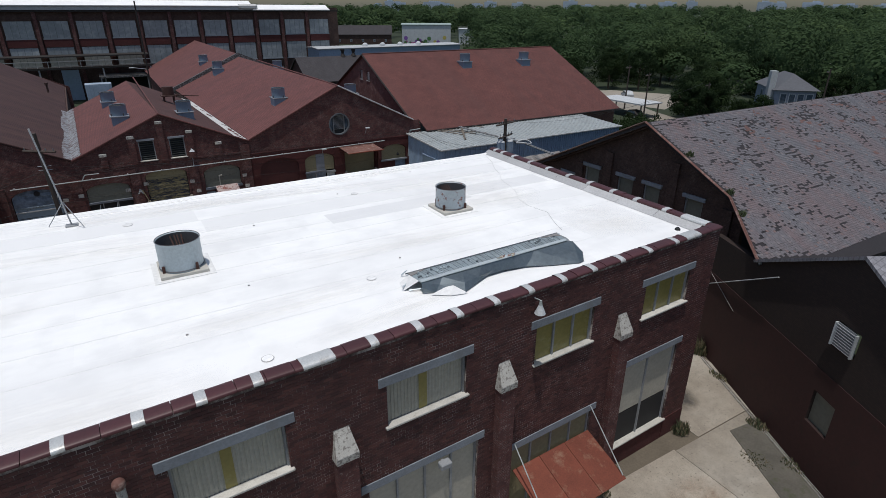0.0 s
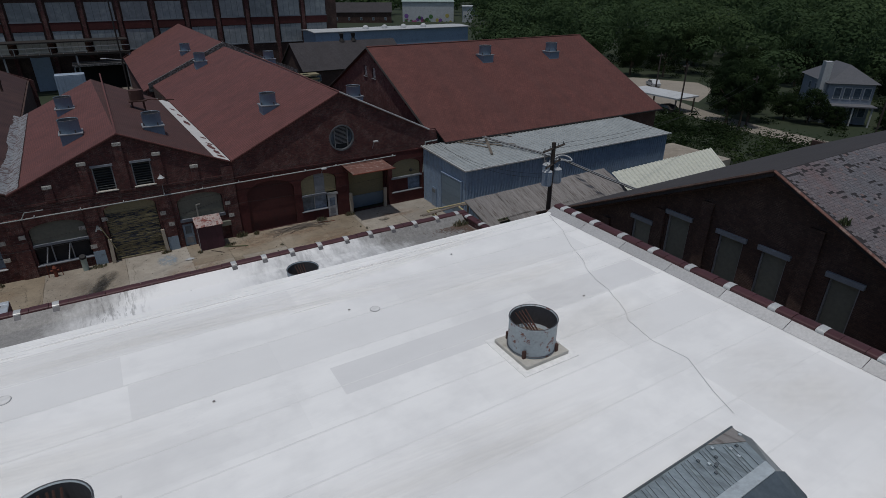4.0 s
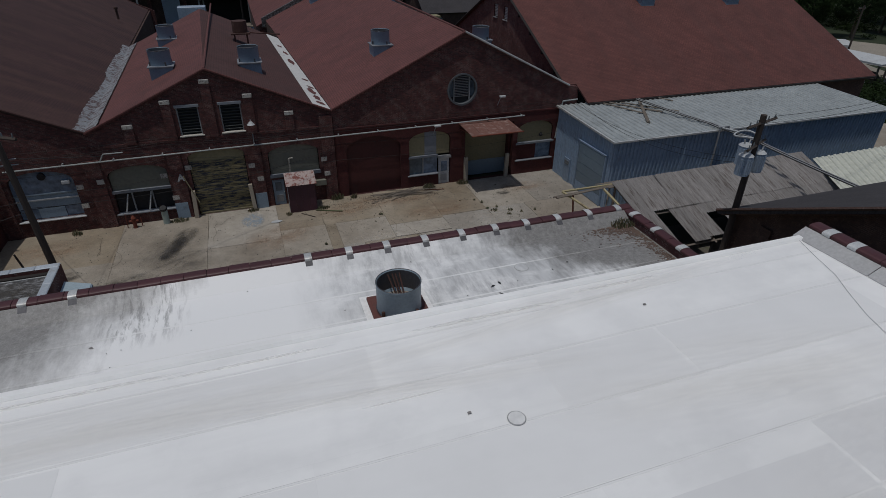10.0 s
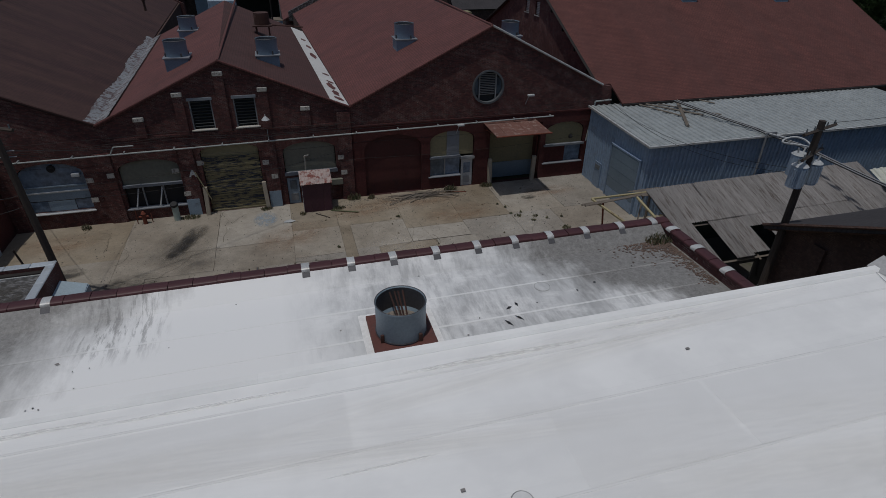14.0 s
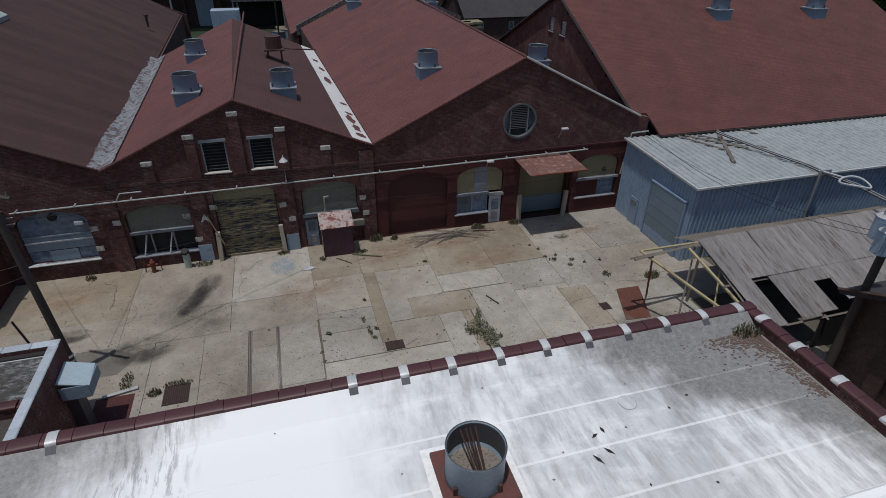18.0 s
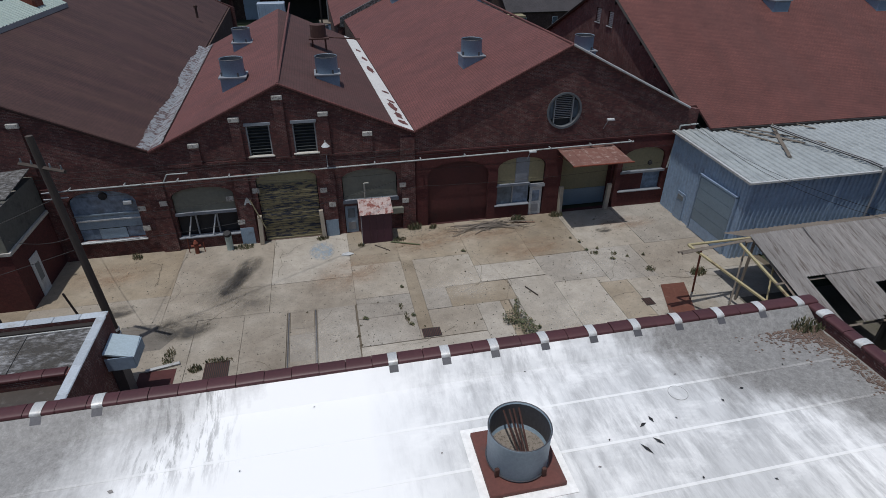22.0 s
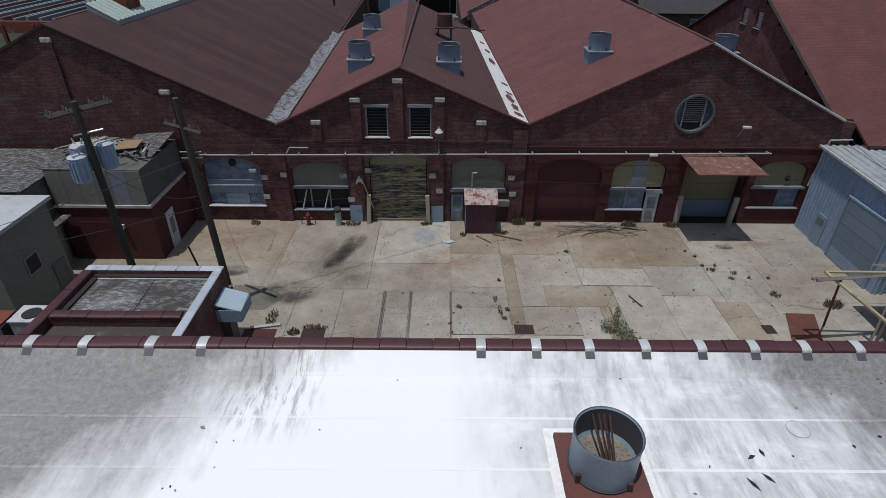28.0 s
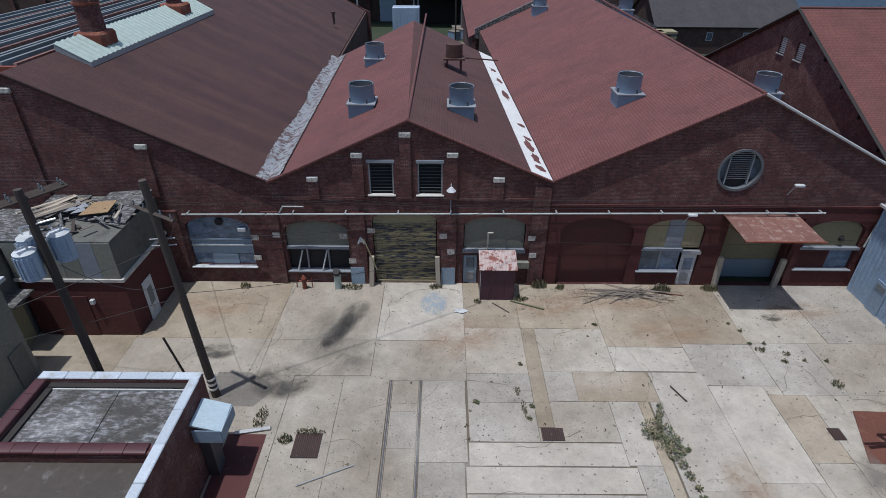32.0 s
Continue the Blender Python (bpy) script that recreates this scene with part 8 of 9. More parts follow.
for i in range(34):
    x, y = rr.uniform(-9, 22), rr.choice(YS[2:8]) + rr.uniform(-0.15, 0.15)
    if i % 2:
        x, y = rr.choice(XS[5:13]) + rr.uniform(-0.1, 0.1), rr.uniform(-17, -1)
    weeds("weeds", "small weed tuft in a paving joint", x, y, 0.0, 0.07, 0.07, 0.12, 8, 100 + i, GR)



def leafy(label, x, y, mounds, seed):
    """A low broad-leaved clump: mounds of (dx, dy, radius, height) set with small leaves on short stems."""
    rr = random.Random(seed)
    q = bmesh.new()
    for dx, dy, r, h in mounds:
        for i in range(int(260 * r)):
            a, u = rr.uniform(0, 6.283), math.sqrt(rr.random())
            hz = h * (1 - u * u * 0.75) * rr.uniform(0.25, 1.1)
            c = Vector((dx + r * u * math.cos(a), dy + r * u * math.sin(a), hz + 0.02))
            nrm = Vector((rr.gauss(0, 0.5), rr.gauss(0, 0.5), 1)).normalized()
            e = nrm.orthogonal().normalized()
            e.rotate(Matrix.Rotation(rr.uniform(0, 6.283), 3, nrm))
            f_ = nrm.cross(e)
            ln = rr.uniform(0.035, 0.085)
            poly(q, [c - e * ln, c + f_ * ln * 0.45, c + e * ln, c - f_ * ln * 0.45])
            if i % 4 == 0:
                tube(q, (c.x * 0.9 + dx * 0.1, c.y * 0.9 + dy * 0.1, 0), c, 0.006, 0.003, 3)
    me = bpy.data.meshes.new("weeds")
    q.to_mesh(me)
    q.free()
    for m_ in ("weed", "weed", "dry_weed"):
        me.materials.append(M[m_])
    for p in me.polygons:
        p.material_index = rr.randrange(3)
    o = new("weeds", me)
    o.location = (x, y, 0)
    return tagged(o, label, "weeds", kind="stuff")


rr = random.Random(23)
bush = [(-0.35, 0.2, 0.5, 0.5), (0.1, -0.1, 0.55, 0.55), (0.35, -0.45, 0.4, 0.4), (-0.1, -0.6, 0.45, 0.4), (-0.6, -0.1, 0.3, 0.35), (0.5, -0.9, 0.3, 0.3), (0.15, -1.15, 0.35, 0.35), (0.1, 0.75, 0.2, 0.4), (0.3, 1.15, 0.18, 0.4), (0.4, 1.5, 0.15, 0.45), (0.35, -1.7, 0.2, 0.25), (0.9, -0.9, 0.12, 0.15), (0.45, -2.2, 0.22, 0.22), (0.6, -2.8, 0.16, 0.2), (0.62, -3.3, 0.2, 0.2), (0.7, -4.0, 0.14, 0.16)]
leafy("broad green and grey weed clump spreading from a paving joint", 9.2, -11.7, bush, 1)
for x, y, r in ((3.58, -10.17, 0.12), (3.36, -10.91, 0.12), (0.94, -9.91, 0.14), (3.34, -7.33, 0.1), (7.95, -4.04, 0.13), (16.03, -5.6, 0.09), (16.81, -5.59, 0.09), (17.22, -6.97, 0.15), (19.44, -6.93, 0.08), (16.0, -4.51, 0.1), (15.6, -3.9, 0.08), (18.3, -6.9, 0.08)):
    leafy("small leafy weed in a paving joint", x, y, [(0, 0, r * 0.7, 0.2), (r * 0.6, -r * 0.4, r * 0.5, 0.12), (-r * 0.5, r * 0.3, r * 0.5, 0.1)], int(x * 100))

# ---------------------------------------------------------------- yard floor: channels, covers, stains, rubbish
for x in (-3.2, -1.75):
    part("channel", boxed(x - 0.035, x + 0.035, -17.5, -8.5, 0.0, 0.016), "duct_in", yard, "dark drainage channel")
    for s in (-0.09, 0.06):
        part("channel_edge", boxed(x + s, x + s + 0.03, -17.5, -8.5, 0.0, 0.02), "joint", yard)
covers = (("drain_cover", 3.8, 4.8, -12.14, -11.42, "dark_rust"), ("drain_cover", 16.85, 17.42, -12.0, -11.32, "dark_rust"), ("drain_cover", -7.18, -6.0, -13.15, -11.83, "dark_rust"))
for nm, x0, x1, y0, y1, mt in covers:
    c = thing(nm, "rusty iron grating set in a concrete yard", "drain cover", "yard drain covers", at=(x0, y0, 0.0))
    # Near-black plate fills the grating behind its bars.
    part("frame", boxed(0, x1 - x0, 0, y1 - y0, 0, 0.02), "dark", c)
    k = int((x1 - x0) / 0.09)
    for j in range(k):
        part("bar", boxed(j * 0.09 + 0.02, j * 0.09 + 0.065, 0.03, y1 - y0 - 0.03, 0.02, 0.035), mt, c)
M["plate_rust"] = plain("brown_rusted_plate", (0.15, 0.055, 0.036), 0.65, 1.4, 0.85, 0.1, stain=(0.2, 0.115, 0.085))
pl = thing("rust_plate", "large rust-red steel plate lying in a yard", "plate", at=(18.85, -11.8, 0.02))
q = bmesh.new()
sheet(q, (-1.25, -1.4, 0.02), (0.3, -1.52, 0.04), (1.35, 1.4, 0.06), (-0.15, 1.5, 0.03), 0.02)
part("plate", q, "plate_rust", pl)
for i, (nm, mt, x, y, rx, ry, tn) in enumerate((("stain", "oil", -6.5, -5.0, 0.75, 1.5, -28), ("stain", "oil", -6.1, -4.1, 0.7, 2.1, -27), ("stain", "oil", -6.3, -4.4, 0.5, 1.6, -27), ("stain", "oil", -5.8, -3.2, 0.8, 1.5, -24), ("stain", "film", -6.6, -4.8, 2.3, 3.2, -28), ("stain", "film", -5.4, -6.8, 2.0, 1.8, 10), ("stain", "rusty", 9.5, -1.7, 4.2, 1.6, 0), ("stain", "rusty", 5.5, -2.5, 2.6, 1.4, 10), ("stain", "rusty", 20.5, -2.6, 2.6, 1.2, 0), ("stain", "oil", 18.4, -3.3, 0.7, 0.4, 0), ("stain", "pale_blot", 2, -14, 3.6, 1.8, 0), ("stain", "pale_blot", 13.0, -13.5, 3.2, 3.4, 15), ("stain", "rusty", 12.0, -14.2, 1.2, 1.6, 0), ("stain", "pale_blot", 16, -7, 2.6, 1.4, 20),
                                                ("stain", "rusty", -14.2, -2.6, 2.8, 1.6, 0), ("stain", "oil", -8.6, -8.6, 1.8, 1.4, 0), ("stain", "rusty", 12.4, -4.6, 3.2, 1.6, 8), ("stain", "oil", -12.6, -6.5, 1.2, 0.7, 0), ("stain", "pale_blot", -1.5, -11.8, 1.8, 3.0, 0), ("stain", "rusty", 0.5, -5.2, 3.0, 2.0, 30), ("stain", "rusty", 12.5, -51.5, 2.0, 1.4, 0), ("stain", "oil", 17.5, -45.5, 1.4, 2.2, 10), ("stain", "pale_blot", 7, -8.0, 2.4, 1.8, 0), ("stain", "mud", 18.8, -14.6, 2.5, 2.4, 0))):
    blot(yard, nm, mt, x, y, 0.019 + i * 0.0012, rx, ry, tn)
for x, y, rx, ry, tn in ((-6.2, -4.6, 0.5, 1.15, -24), (-6.75, -5.6, 0.42, 0.75, -40), (-6.05, -3.9, 0.4, 0.8, -10)):
    blot(yard, "stain", "oil_core", x, y, 0.05 + 0.001 * x, rx, ry, tn)
blot(yard, "paint_spill", "spill", -1.2, -2.1, 0.017, 0.9, 1.3, 0)
# Uneven patch of paving in a darker concrete tone.
q = bmesh.new()
poly(q, [(x, y, 0.016) for x, y in ((-12.0, -8.0), (-10.3, -8.05), (-9.2, -8.75), (-8.95, -9.3), (-9.6, -10.3), (-12.0, -10.2))])
part("worn_patch", q, "concrete_dark", yard, "darker patch of paving")
part("red_strip", boxed(-10.2, -8.5, -16.5, -11.9, 0.013, 0.017), "paint_oxide", yard)
q = bmesh.new()
sheet(q, (19.5, -49.7, 0.03), (17.8, -49.5, 0.03), (14.2, -56.4, 0.03), (16.2, -56.9, 0.03), 0.02)
part("soil_bed", q, "soil", yard)
for k in range(2):
    part("track_rail", tubed((22.4 - 0.16 * k, -44.5, 0.05), (16.6 - 0.16 * k, -56.0, 0.05), 0.025, seg=4), "tin", yard)
rr = random.Random(5)
for c in range(34):
    x, y = rr.uniform(-14, 22), rr.uniform(-17, -1)
    a = rr.uniform(0, 6.28)
    q = bmesh.new()
    prev = None
    for s in range(rr.randrange(6, 16)):
        w = 0.005 + 0.007 * rr.random()
        n_ = Vector((-math.sin(a), math.cos(a), 0)) * w
        cur = [q.verts.new(Vector((x, y, 0.0165)) + n_), q.verts.new(Vector((x, y, 0.0165)) - n_)]
        if prev:
            q.faces.new((prev[0], cur[0], cur[1], prev[1]))
        prev = cur
        a += rr.uniform(-0.55, 0.55)
        x, y = x + 0.34 * math.cos(a), y + 0.34 * math.sin(a)
    part("crack", q, "joint", yard)
q = bmesh.new()
for i in range(3400):
    x, y, s = rr.uniform(-15, 24), rr.uniform(-20, -0.6), rr.uniform(0.006, 0.03)
    if rr.random() < 0.3:
        x, y = rr.gauss(9.5, 3), -abs(rr.gauss(0, 1.2)) - 0.5
    box(q, x - s, x + s, y - s * rr.uniform(0.5, 1.5), y + s, 0.0, s * 0.8)
tagged(link("rubble", q, "soil"), "scattered small stones and scraps on concrete", "rubble", kind="stuff")
q = bmesh.new()
for i in range(46):
    x, y, a, ln = rr.gauss(10.4, 0.9), -1.1 + rr.gauss(0, 0.22), rr.gauss(0.05, 0.35), rr.uniform(0.5, 1.5)
    tube(q, (x - ln * math.cos(a), y - ln * math.sin(a), 0.03 + rr.random() * 0.06), (x + ln * math.cos(a), y + ln * math.sin(a), 0.03 + rr.random() * 0.25), rr.uniform(0.015, 0.04), seg=4)
tagged(link("stick_pile", q, "timber"), "heap of dry sticks and laths before a wall", "sticks", kind="stuff")
for lbl, pts, r, mt in (("thin bent pipe lying on concrete", [(-6.6, -14.5, 0.05), (-4.4, -13.5, 0.05)], 0.035, "frame"), ("white-painted timber lying on concrete", [(-9.9, -11.9, 0.09), (-8.4, -11.6, 0.09)], 0.1, "white_paint"), ("dark stick lying on concrete", [(10.6, -8.8, 0.05), (11.05, -9.8, 0.05)], 0.04, "wood"), ("grey steel channel lying on concrete", [(17.9, -14.0, 0.07), (20.5, -14.2, 0.07)], 0.09, "transformer"), ("thin rusty rod beside a wall", [(12.4, -0.9, 0.05), (14.0, -1.2, 0.05)], 0.03, "rust"), ("thin stick lying by a kiosk", [(2.3, -2.1, 0.04), (3.2, -3.0, 0.04)], 0.035, "wood"), ("branch lying by a kiosk", [(3.4, -1.9, 0.06), (5.3, -2.7, 0.06)], 0.05, "weed")):
    o = thing("loose_timber", lbl, "timber", "loose lengths in the yard")
    part("length", tubed(pts[0], pts[1], r, seg=5), mt, o)
pc_ = thing("paper_sheet", "crumpled white sheet lying on concrete", "sheet", at=(0.4, -2.9, 0.02))
q = bmesh.new()
poly(q, [(-0.4, -0.1, 0.02), (0.1, -0.25, 0.06), (0.45, 0.0, 0.02), (0.1, 0.2, 0.08), (-0.3, 0.15, 0.03)])
part("sheet", q, "white_paint", pc_)
# clay and leaf rubble on the lower roof's corner, scraps on the membranes
q = bmesh.new()
for i in range(1700):
    x, y = 15.0 - abs(rr.gauss(0, 0.95)), -22.8 - abs(rr.gauss(0, 0.55))
    if rr.random() < 0.4:
        x, y = 15.0 - abs(rr.gauss(0, 0.3)), -22.8 - 3.4 * rr.random() ** 1.5
    s = rr.uniform(0.012, 0.042)
    box(q, x - s, x + s, y - s * 0.7, y + s * 0.7, 7.61, 7.61 + s * 0.35, bevel=0)
M["clay"] = plain("broken_clay", (0.165, 0.112, 0.088), 0.5, 3)
tagged(link("clay_rubble", q, "clay"), "curled dry mud and clay crumbs in a roof corner", "rubble", kind="stuff")
spots = [(-5.89, -24.86, 0.09), (-5.4, -25.3, 0.03), (-5.0, -25.25, 0.03), (-5.2, -26.0, 0.03), (-6.0, -26.5, 0.04), (-6.15, -26.55, 0.03), (-5.85, -26.6, 0.04), (-3.0, -24.9, 0.03), (-1.2, -23.2, 0.03), (1.9, -25.4, 0.04), (10.75, -25.0, 0.07), (9.93, -25.3, 0.06), (9.2, -24.1, 0.04), (8.3, -25.6, 0.04), (6.2, -25.9, 0.04), (5.6, -26.6, 0.05), (4.9, -23.1, 0.04), (12.0, -23.2, 0.04), (10.4, -23.6, 0.04), (7.9, -27.4, 0.05), (9.6, -27.8, 0.05), (6.6, -28.2, 0.06), (12.6, -24.4, 0.05)]
for i, (x, y, s) in enumerate(spots):
    o = thing("roof_scrap", "small dark scrap lying on a white roof", "scrap", "scraps on the roofs", at=(x, y, 7.612))
    q = bmesh.new()
    a = rr.uniform(0, 6)
    c_, s_ = math.cos(a) * s, math.sin(a) * s
    poly(q, [(-c_, -s_, 0.0), (s_ * 0.5, -c_ * 0.5, 0.012), (c_, s_, 0.0), (-s_ * 0.6, c_ * 0.6, 0.016)])
    part("scrap", q, "dark" if i % 3 else "tin", o)
for i, (x, y) in enumerate(((3.0, -33.9), (-2.0, -36.4), (10.8, -37.4), (-6.0, -44.8), (2.2, -43.0), (-3.6, -42.4), (8.4, -32.0))):
    o = thing("roof_scrap", "tiny dark crumb lying on a white roof", "scrap", "scraps on the roofs", at=(x, y, 10.964))
    part("scrap", boxed(-0.04, 0.03, -0.02, 0.03, 0, 0.02), "tin", o)
for x, y, a, k in ((7.0, -26.36, 1.95, 0.2), (7.42, -26.2, 2.1, 0.17), (7.3, -25.62, 0.3, 0.13), (7.6, -25.5, 1.6, 0.12)):
    o = thing("roof_scrap", "torn dark felt scrap lying on a white roof", "scrap", "scraps on the roofs", at=(x, y, 7.612))
    q = bmesh.new()
    c_, s_ = math.cos(a), math.sin(a)
    poly(q, [(-k * c_ + 0.03 * s_, -k * s_ - 0.03 * c_, 0.0), (0.05 * s_, -0.05 * c_, 0.02), (k * c_, k * s_, 0.0), (-0.04 * s_, 0.04 * c_, 0.02)])
    part("scrap", q, "dark", o)
ringed = thing("roof_disc", "round welded patch with a dark outline on a roof", "patch", "round roof patches", at=(8.86, -24.79, 7.607))
part("plate", tubed((0, 0, 0), (0, 0, 0.006), 0.27, seg=28), "low_roof", ringed)
q = bmesh.new()
for s in range(28):
    a = s * 2 * math.pi / 28
    tube(q, (0.27 * math.cos(a), 0.27 * math.sin(a), 0.006), (0.27 * math.cos(a + 0.225), 0.27 * math.sin(a + 0.225), 0.006), 0.006, seg=4, caps=False)
part("bead", q, "grey_cable", ringed)


# ---------------------------------------------------------------- long factory behind
factory = thing("factory", "long brick factory with rows of large pale windows", "factory")
part("wall", boxed(-95, 53.2, 97, 118, -0.2, 19.3), "brick_dark", factory)
part("roof", boxed(-95.5, 30.0, 96.2, 118.5, 19.32, 20.25), "white_paint", factory)
part("roof", boxed(30.02, 50.6, 96.4, 118.5, 19.32, 19.42), "white_paint", factory)
part("parapet", boxed(50.62, 53.2, 97, 118, 19.3, 19.9), "brick_dark", factory)
for x0, x1, z in ((-95.6, 30.1, 20.3), (30.2, 50.7, 19.4)):
    q = bmesh.new()
    sheet(q, (x0, 95.9, z), (x1, 95.9, z), (x1, 99.4, z + 1.15), (x0, 99.4, z + 1.15), 0.2)
    part("roof_edge", q, "edge_white", factory, "bright white sloping roof edge")
part("roof_bundle", boxed(26.5, 31.5, 95.9, 97.5, 19.3, 20.7, bevel=0.4), "strap", factory)
M["pale_glass"] = plain("whitewashed_glazing", (0.29, 0.32, 0.34), 0.7, 0.3, 0.3, stain=(0.4, 0.42, 0.43), stain_at=(0.5, 0.7), stain_scale=0.5)
for i in range(21):
    x = 47.7 - i * 6.77
    for z0, z1 in ((13.45, 17.0), (7.5, 11.5)):
        w = part("window", boxed(x - 2.6, x + 2.6, 96.9, 96.98, z0, z1), "pale_glass", factory, "large whitewashed factory window")
        part("sill", boxed(x - 2.75, x + 2.75, 96.75, 97, z0 - 0.22, z0), "lintel", w)
        for k in range(3):
            part("mullion", boxed(x - 2.6 + (k + 1) * 1.3 - 0.04, x - 2.6 + (k + 1) * 1.3 + 0.04, 96.86, 96.9, z0, z1), "louvre", w)
    part("pier", boxed(x - 3.75, x - 3.02, 96.5, 97, -0.2, 19.2), "brick", factory)
    part("spandrel", boxed(x - 2.75, x + 2.75, 96.8, 96.98, 11.6, 13.2), "brick_red", factory)
part("gutter", boxed(-95, 53.2, 96.3, 96.6, 18.9, 19.3), "paint_black", factory)
part("walkway", boxed(-60, 4, 89.4, 91.2, 7.4, 7.8), "paint_black", factory, "dark walkway along a factory wall")
part("walkway_rail", boxed(-60, 4, 89.3, 89.4, 9.0, 9.12), "frame", factory)
part("walkway_roof", boxed(-60, 4, 91.3, 96.4, 9.75, 10.0), "paint_black", factory)
for k in range(32):
    part("rail_post", boxed(-60 + k * 2, -59.88 + k * 2, 89.3, 89.4, 7.8, 9.0), "frame", factory)
for x in (-46, -30, -18, -6, 3.6):
    part("walkway_leg", boxed(x, x + 0.3, 89.5, 89.8, -0.2, 7.4), "frame", factory)
part("yard_door", boxed(-14.2, -10.8, 96.5, 96.78, -0.1, 6.6), "transformer", factory, "tall pale blue factory door")

# ---------------------------------------------------------------- things in the back yard
def plain_house(name, label, x, y, w, d, h, ridge, wall, roof, turn=0.0, wins=0, cat="house", over=0.4):
    o = thing(name, label, cat, at=(x, y, 0))
    o.rotation_euler = (0, 0, radians(turn))
    q = bmesh.new()
    prism(q, [(-w / 2, -0.2), (w / 2, -0.2), (w / 2, h), (0, h + ridge) if ridge else (0, h + 0.01), (-w / 2, h)], [], lambda u, v, t: (t - d / 2, u, v), d)
    part("wall", q, wall, o)
    for s in (-1, 1):
        q = bmesh.new()
        sheet(q, (-d / 2 - over, s * (w / 2 + over), h - over * ridge / (w / 2)), (d / 2 + over, s * (w / 2 + over), h - over * ridge / (w / 2)), (d / 2 + over, 0, h + ridge + 0.1), (-d / 2 - over, 0, h + ridge + 0.1), 0.15)
        part("roof", q, roof, o)
    for i in range(wins):
        u = -d / 2 + (i + 0.5) * d / wins
        ww_ = part("window", boxed(u - 0.5, u + 0.5, -w / 2 - 0.06, -w / 2 + 0.02, h * 0.45, h * 0.45 + 1.3), "white_paint", o)
        part("pane", boxed(u - 0.42, u + 0.42, -w / 2 - 0.08, -w / 2 - 0.06, h * 0.45 + 0.08, h * 0.45 + 1.22), "glass", ww_)
    return o


plain_house("shingle_house", "low outbuilding with a dark grey shingle roof", 46, 75, 15, 24, 4.4, 4.6, "brick_dark", "slate_dark", 0, 4, "outbuilding")
vents = bpy.data.objects["shingle_house"]
for dx in (-0.4, 2.4):
    part("ridge_vent", tubed((dx, 0, 8.9), (dx, 0, 9.7), 0.7, 0.3, 10), "paint_black", vents)
    part("ridge_vent", tubed((dx, 0, 9.6), (dx, 0, 10.6), 0.3, 0.55, 10), "paint_black", vents)
plain_house("flat_store", "white flat-roofed store behind a brick hall", 64.5, 89.5, 9, 43, 10.2, 0.15, "shed", "white_paint", 0, 0, "store")
for i, (x, y) in enumerate(((57, 87.5), (62.2, 87.5), (67.6, 87.5), (73.5, 87.5))):
    o = thing("roof_vent", "white dome vent on a flat roof", "vent", "dome vents", at=(x, y, 10.4))
    q = bmesh.new()
    bmesh.ops.create_uvsphere(q, u_segments=10, v_segments=6, radius=0.8)
    part("dome", q, "white_paint", o)
plain_house("long_house", "long low brick house with a grey roof", 118, 232, 12, 30, 7, 4, "brick_dark", "slate_dark", -25, 5)
plain_house("far_house", "far pale house among trees", 178, 282, 10, 16, 6, 4, "white_paint", "slate_dark", -20, 3)
plain_house("far_house", "far pale house among trees", 196, 240, 9, 14, 6, 3, "white_paint", "slate_dark", 10, 3)
mur = plain_house("mural_hall", "white hall with a flower-coloured painted wall", 152, 224, 18, 26, 11.5, 0.4, "white_paint", "pale_green", -28, 0, "hall")
rr = random.Random(12)
for nm, col in (("petal_pink", (0.4, 0.1, 0.25)), ("petal_yellow", (0.45, 0.38, 0.1)), ("petal_green", (0.08, 0.2, 0.06)), ("petal_violet", (0.22, 0.1, 0.35))):
    M[nm] = plain(nm + "_paint", col, 0.8, 1)
for i in range(46):
    u, z = rr.uniform(-12, 12), rr.uniform(0.4, 3.0 + 3.0 * rr.random())
    q = bmesh.new()
    tube(q, (u, -9.06, z), (u, -9.02 - 0.001 * (i % 9), z), rr.uniform(0.4, 1.1), seg=9)
    part("paint_spot", q, ("petal_green", "petal_pink", "petal_yellow", "petal_green", "petal_violet")[i % 5], mur)
plain_house("far_house", "narrow white far building among trees", 165, 206, 5, 5, 9.5, 0.3, "white_paint", "white_paint", -28, 2)
yb = thing("site_container", "pale blue site container in a back yard", "container", at=(-7.5, 78, 0))
part("body", boxed(-2.4, 2.4, -1.3, 1.3, 0.0, 5.4, bevel=0.05), "transformer", yb)
for k in range(8):
    part("rib", boxed(-2.3 + k * 0.6, -2.15 + k * 0.6, -1.36, -1.3, 0.2, 5.2), "transformer", yb)
dk = thing("loading_porch", "dark open porch against a factory wall", "porch", at=(0, 92, 0))
part("roof", boxed(-7, 3, -3, 3, 5.2, 5.6), "tar", dk)
# Black board paints the dark of an opening in the factory base.
part("back", boxed(-7, 3, 2.6, 3, 0, 5.2), "paint_black", dk)
for x in (-6.8, 2.6):
    part("post", boxed(x, x + 0.25, -2.9, -2.6, -0.1, 5.2), "frame", dk)
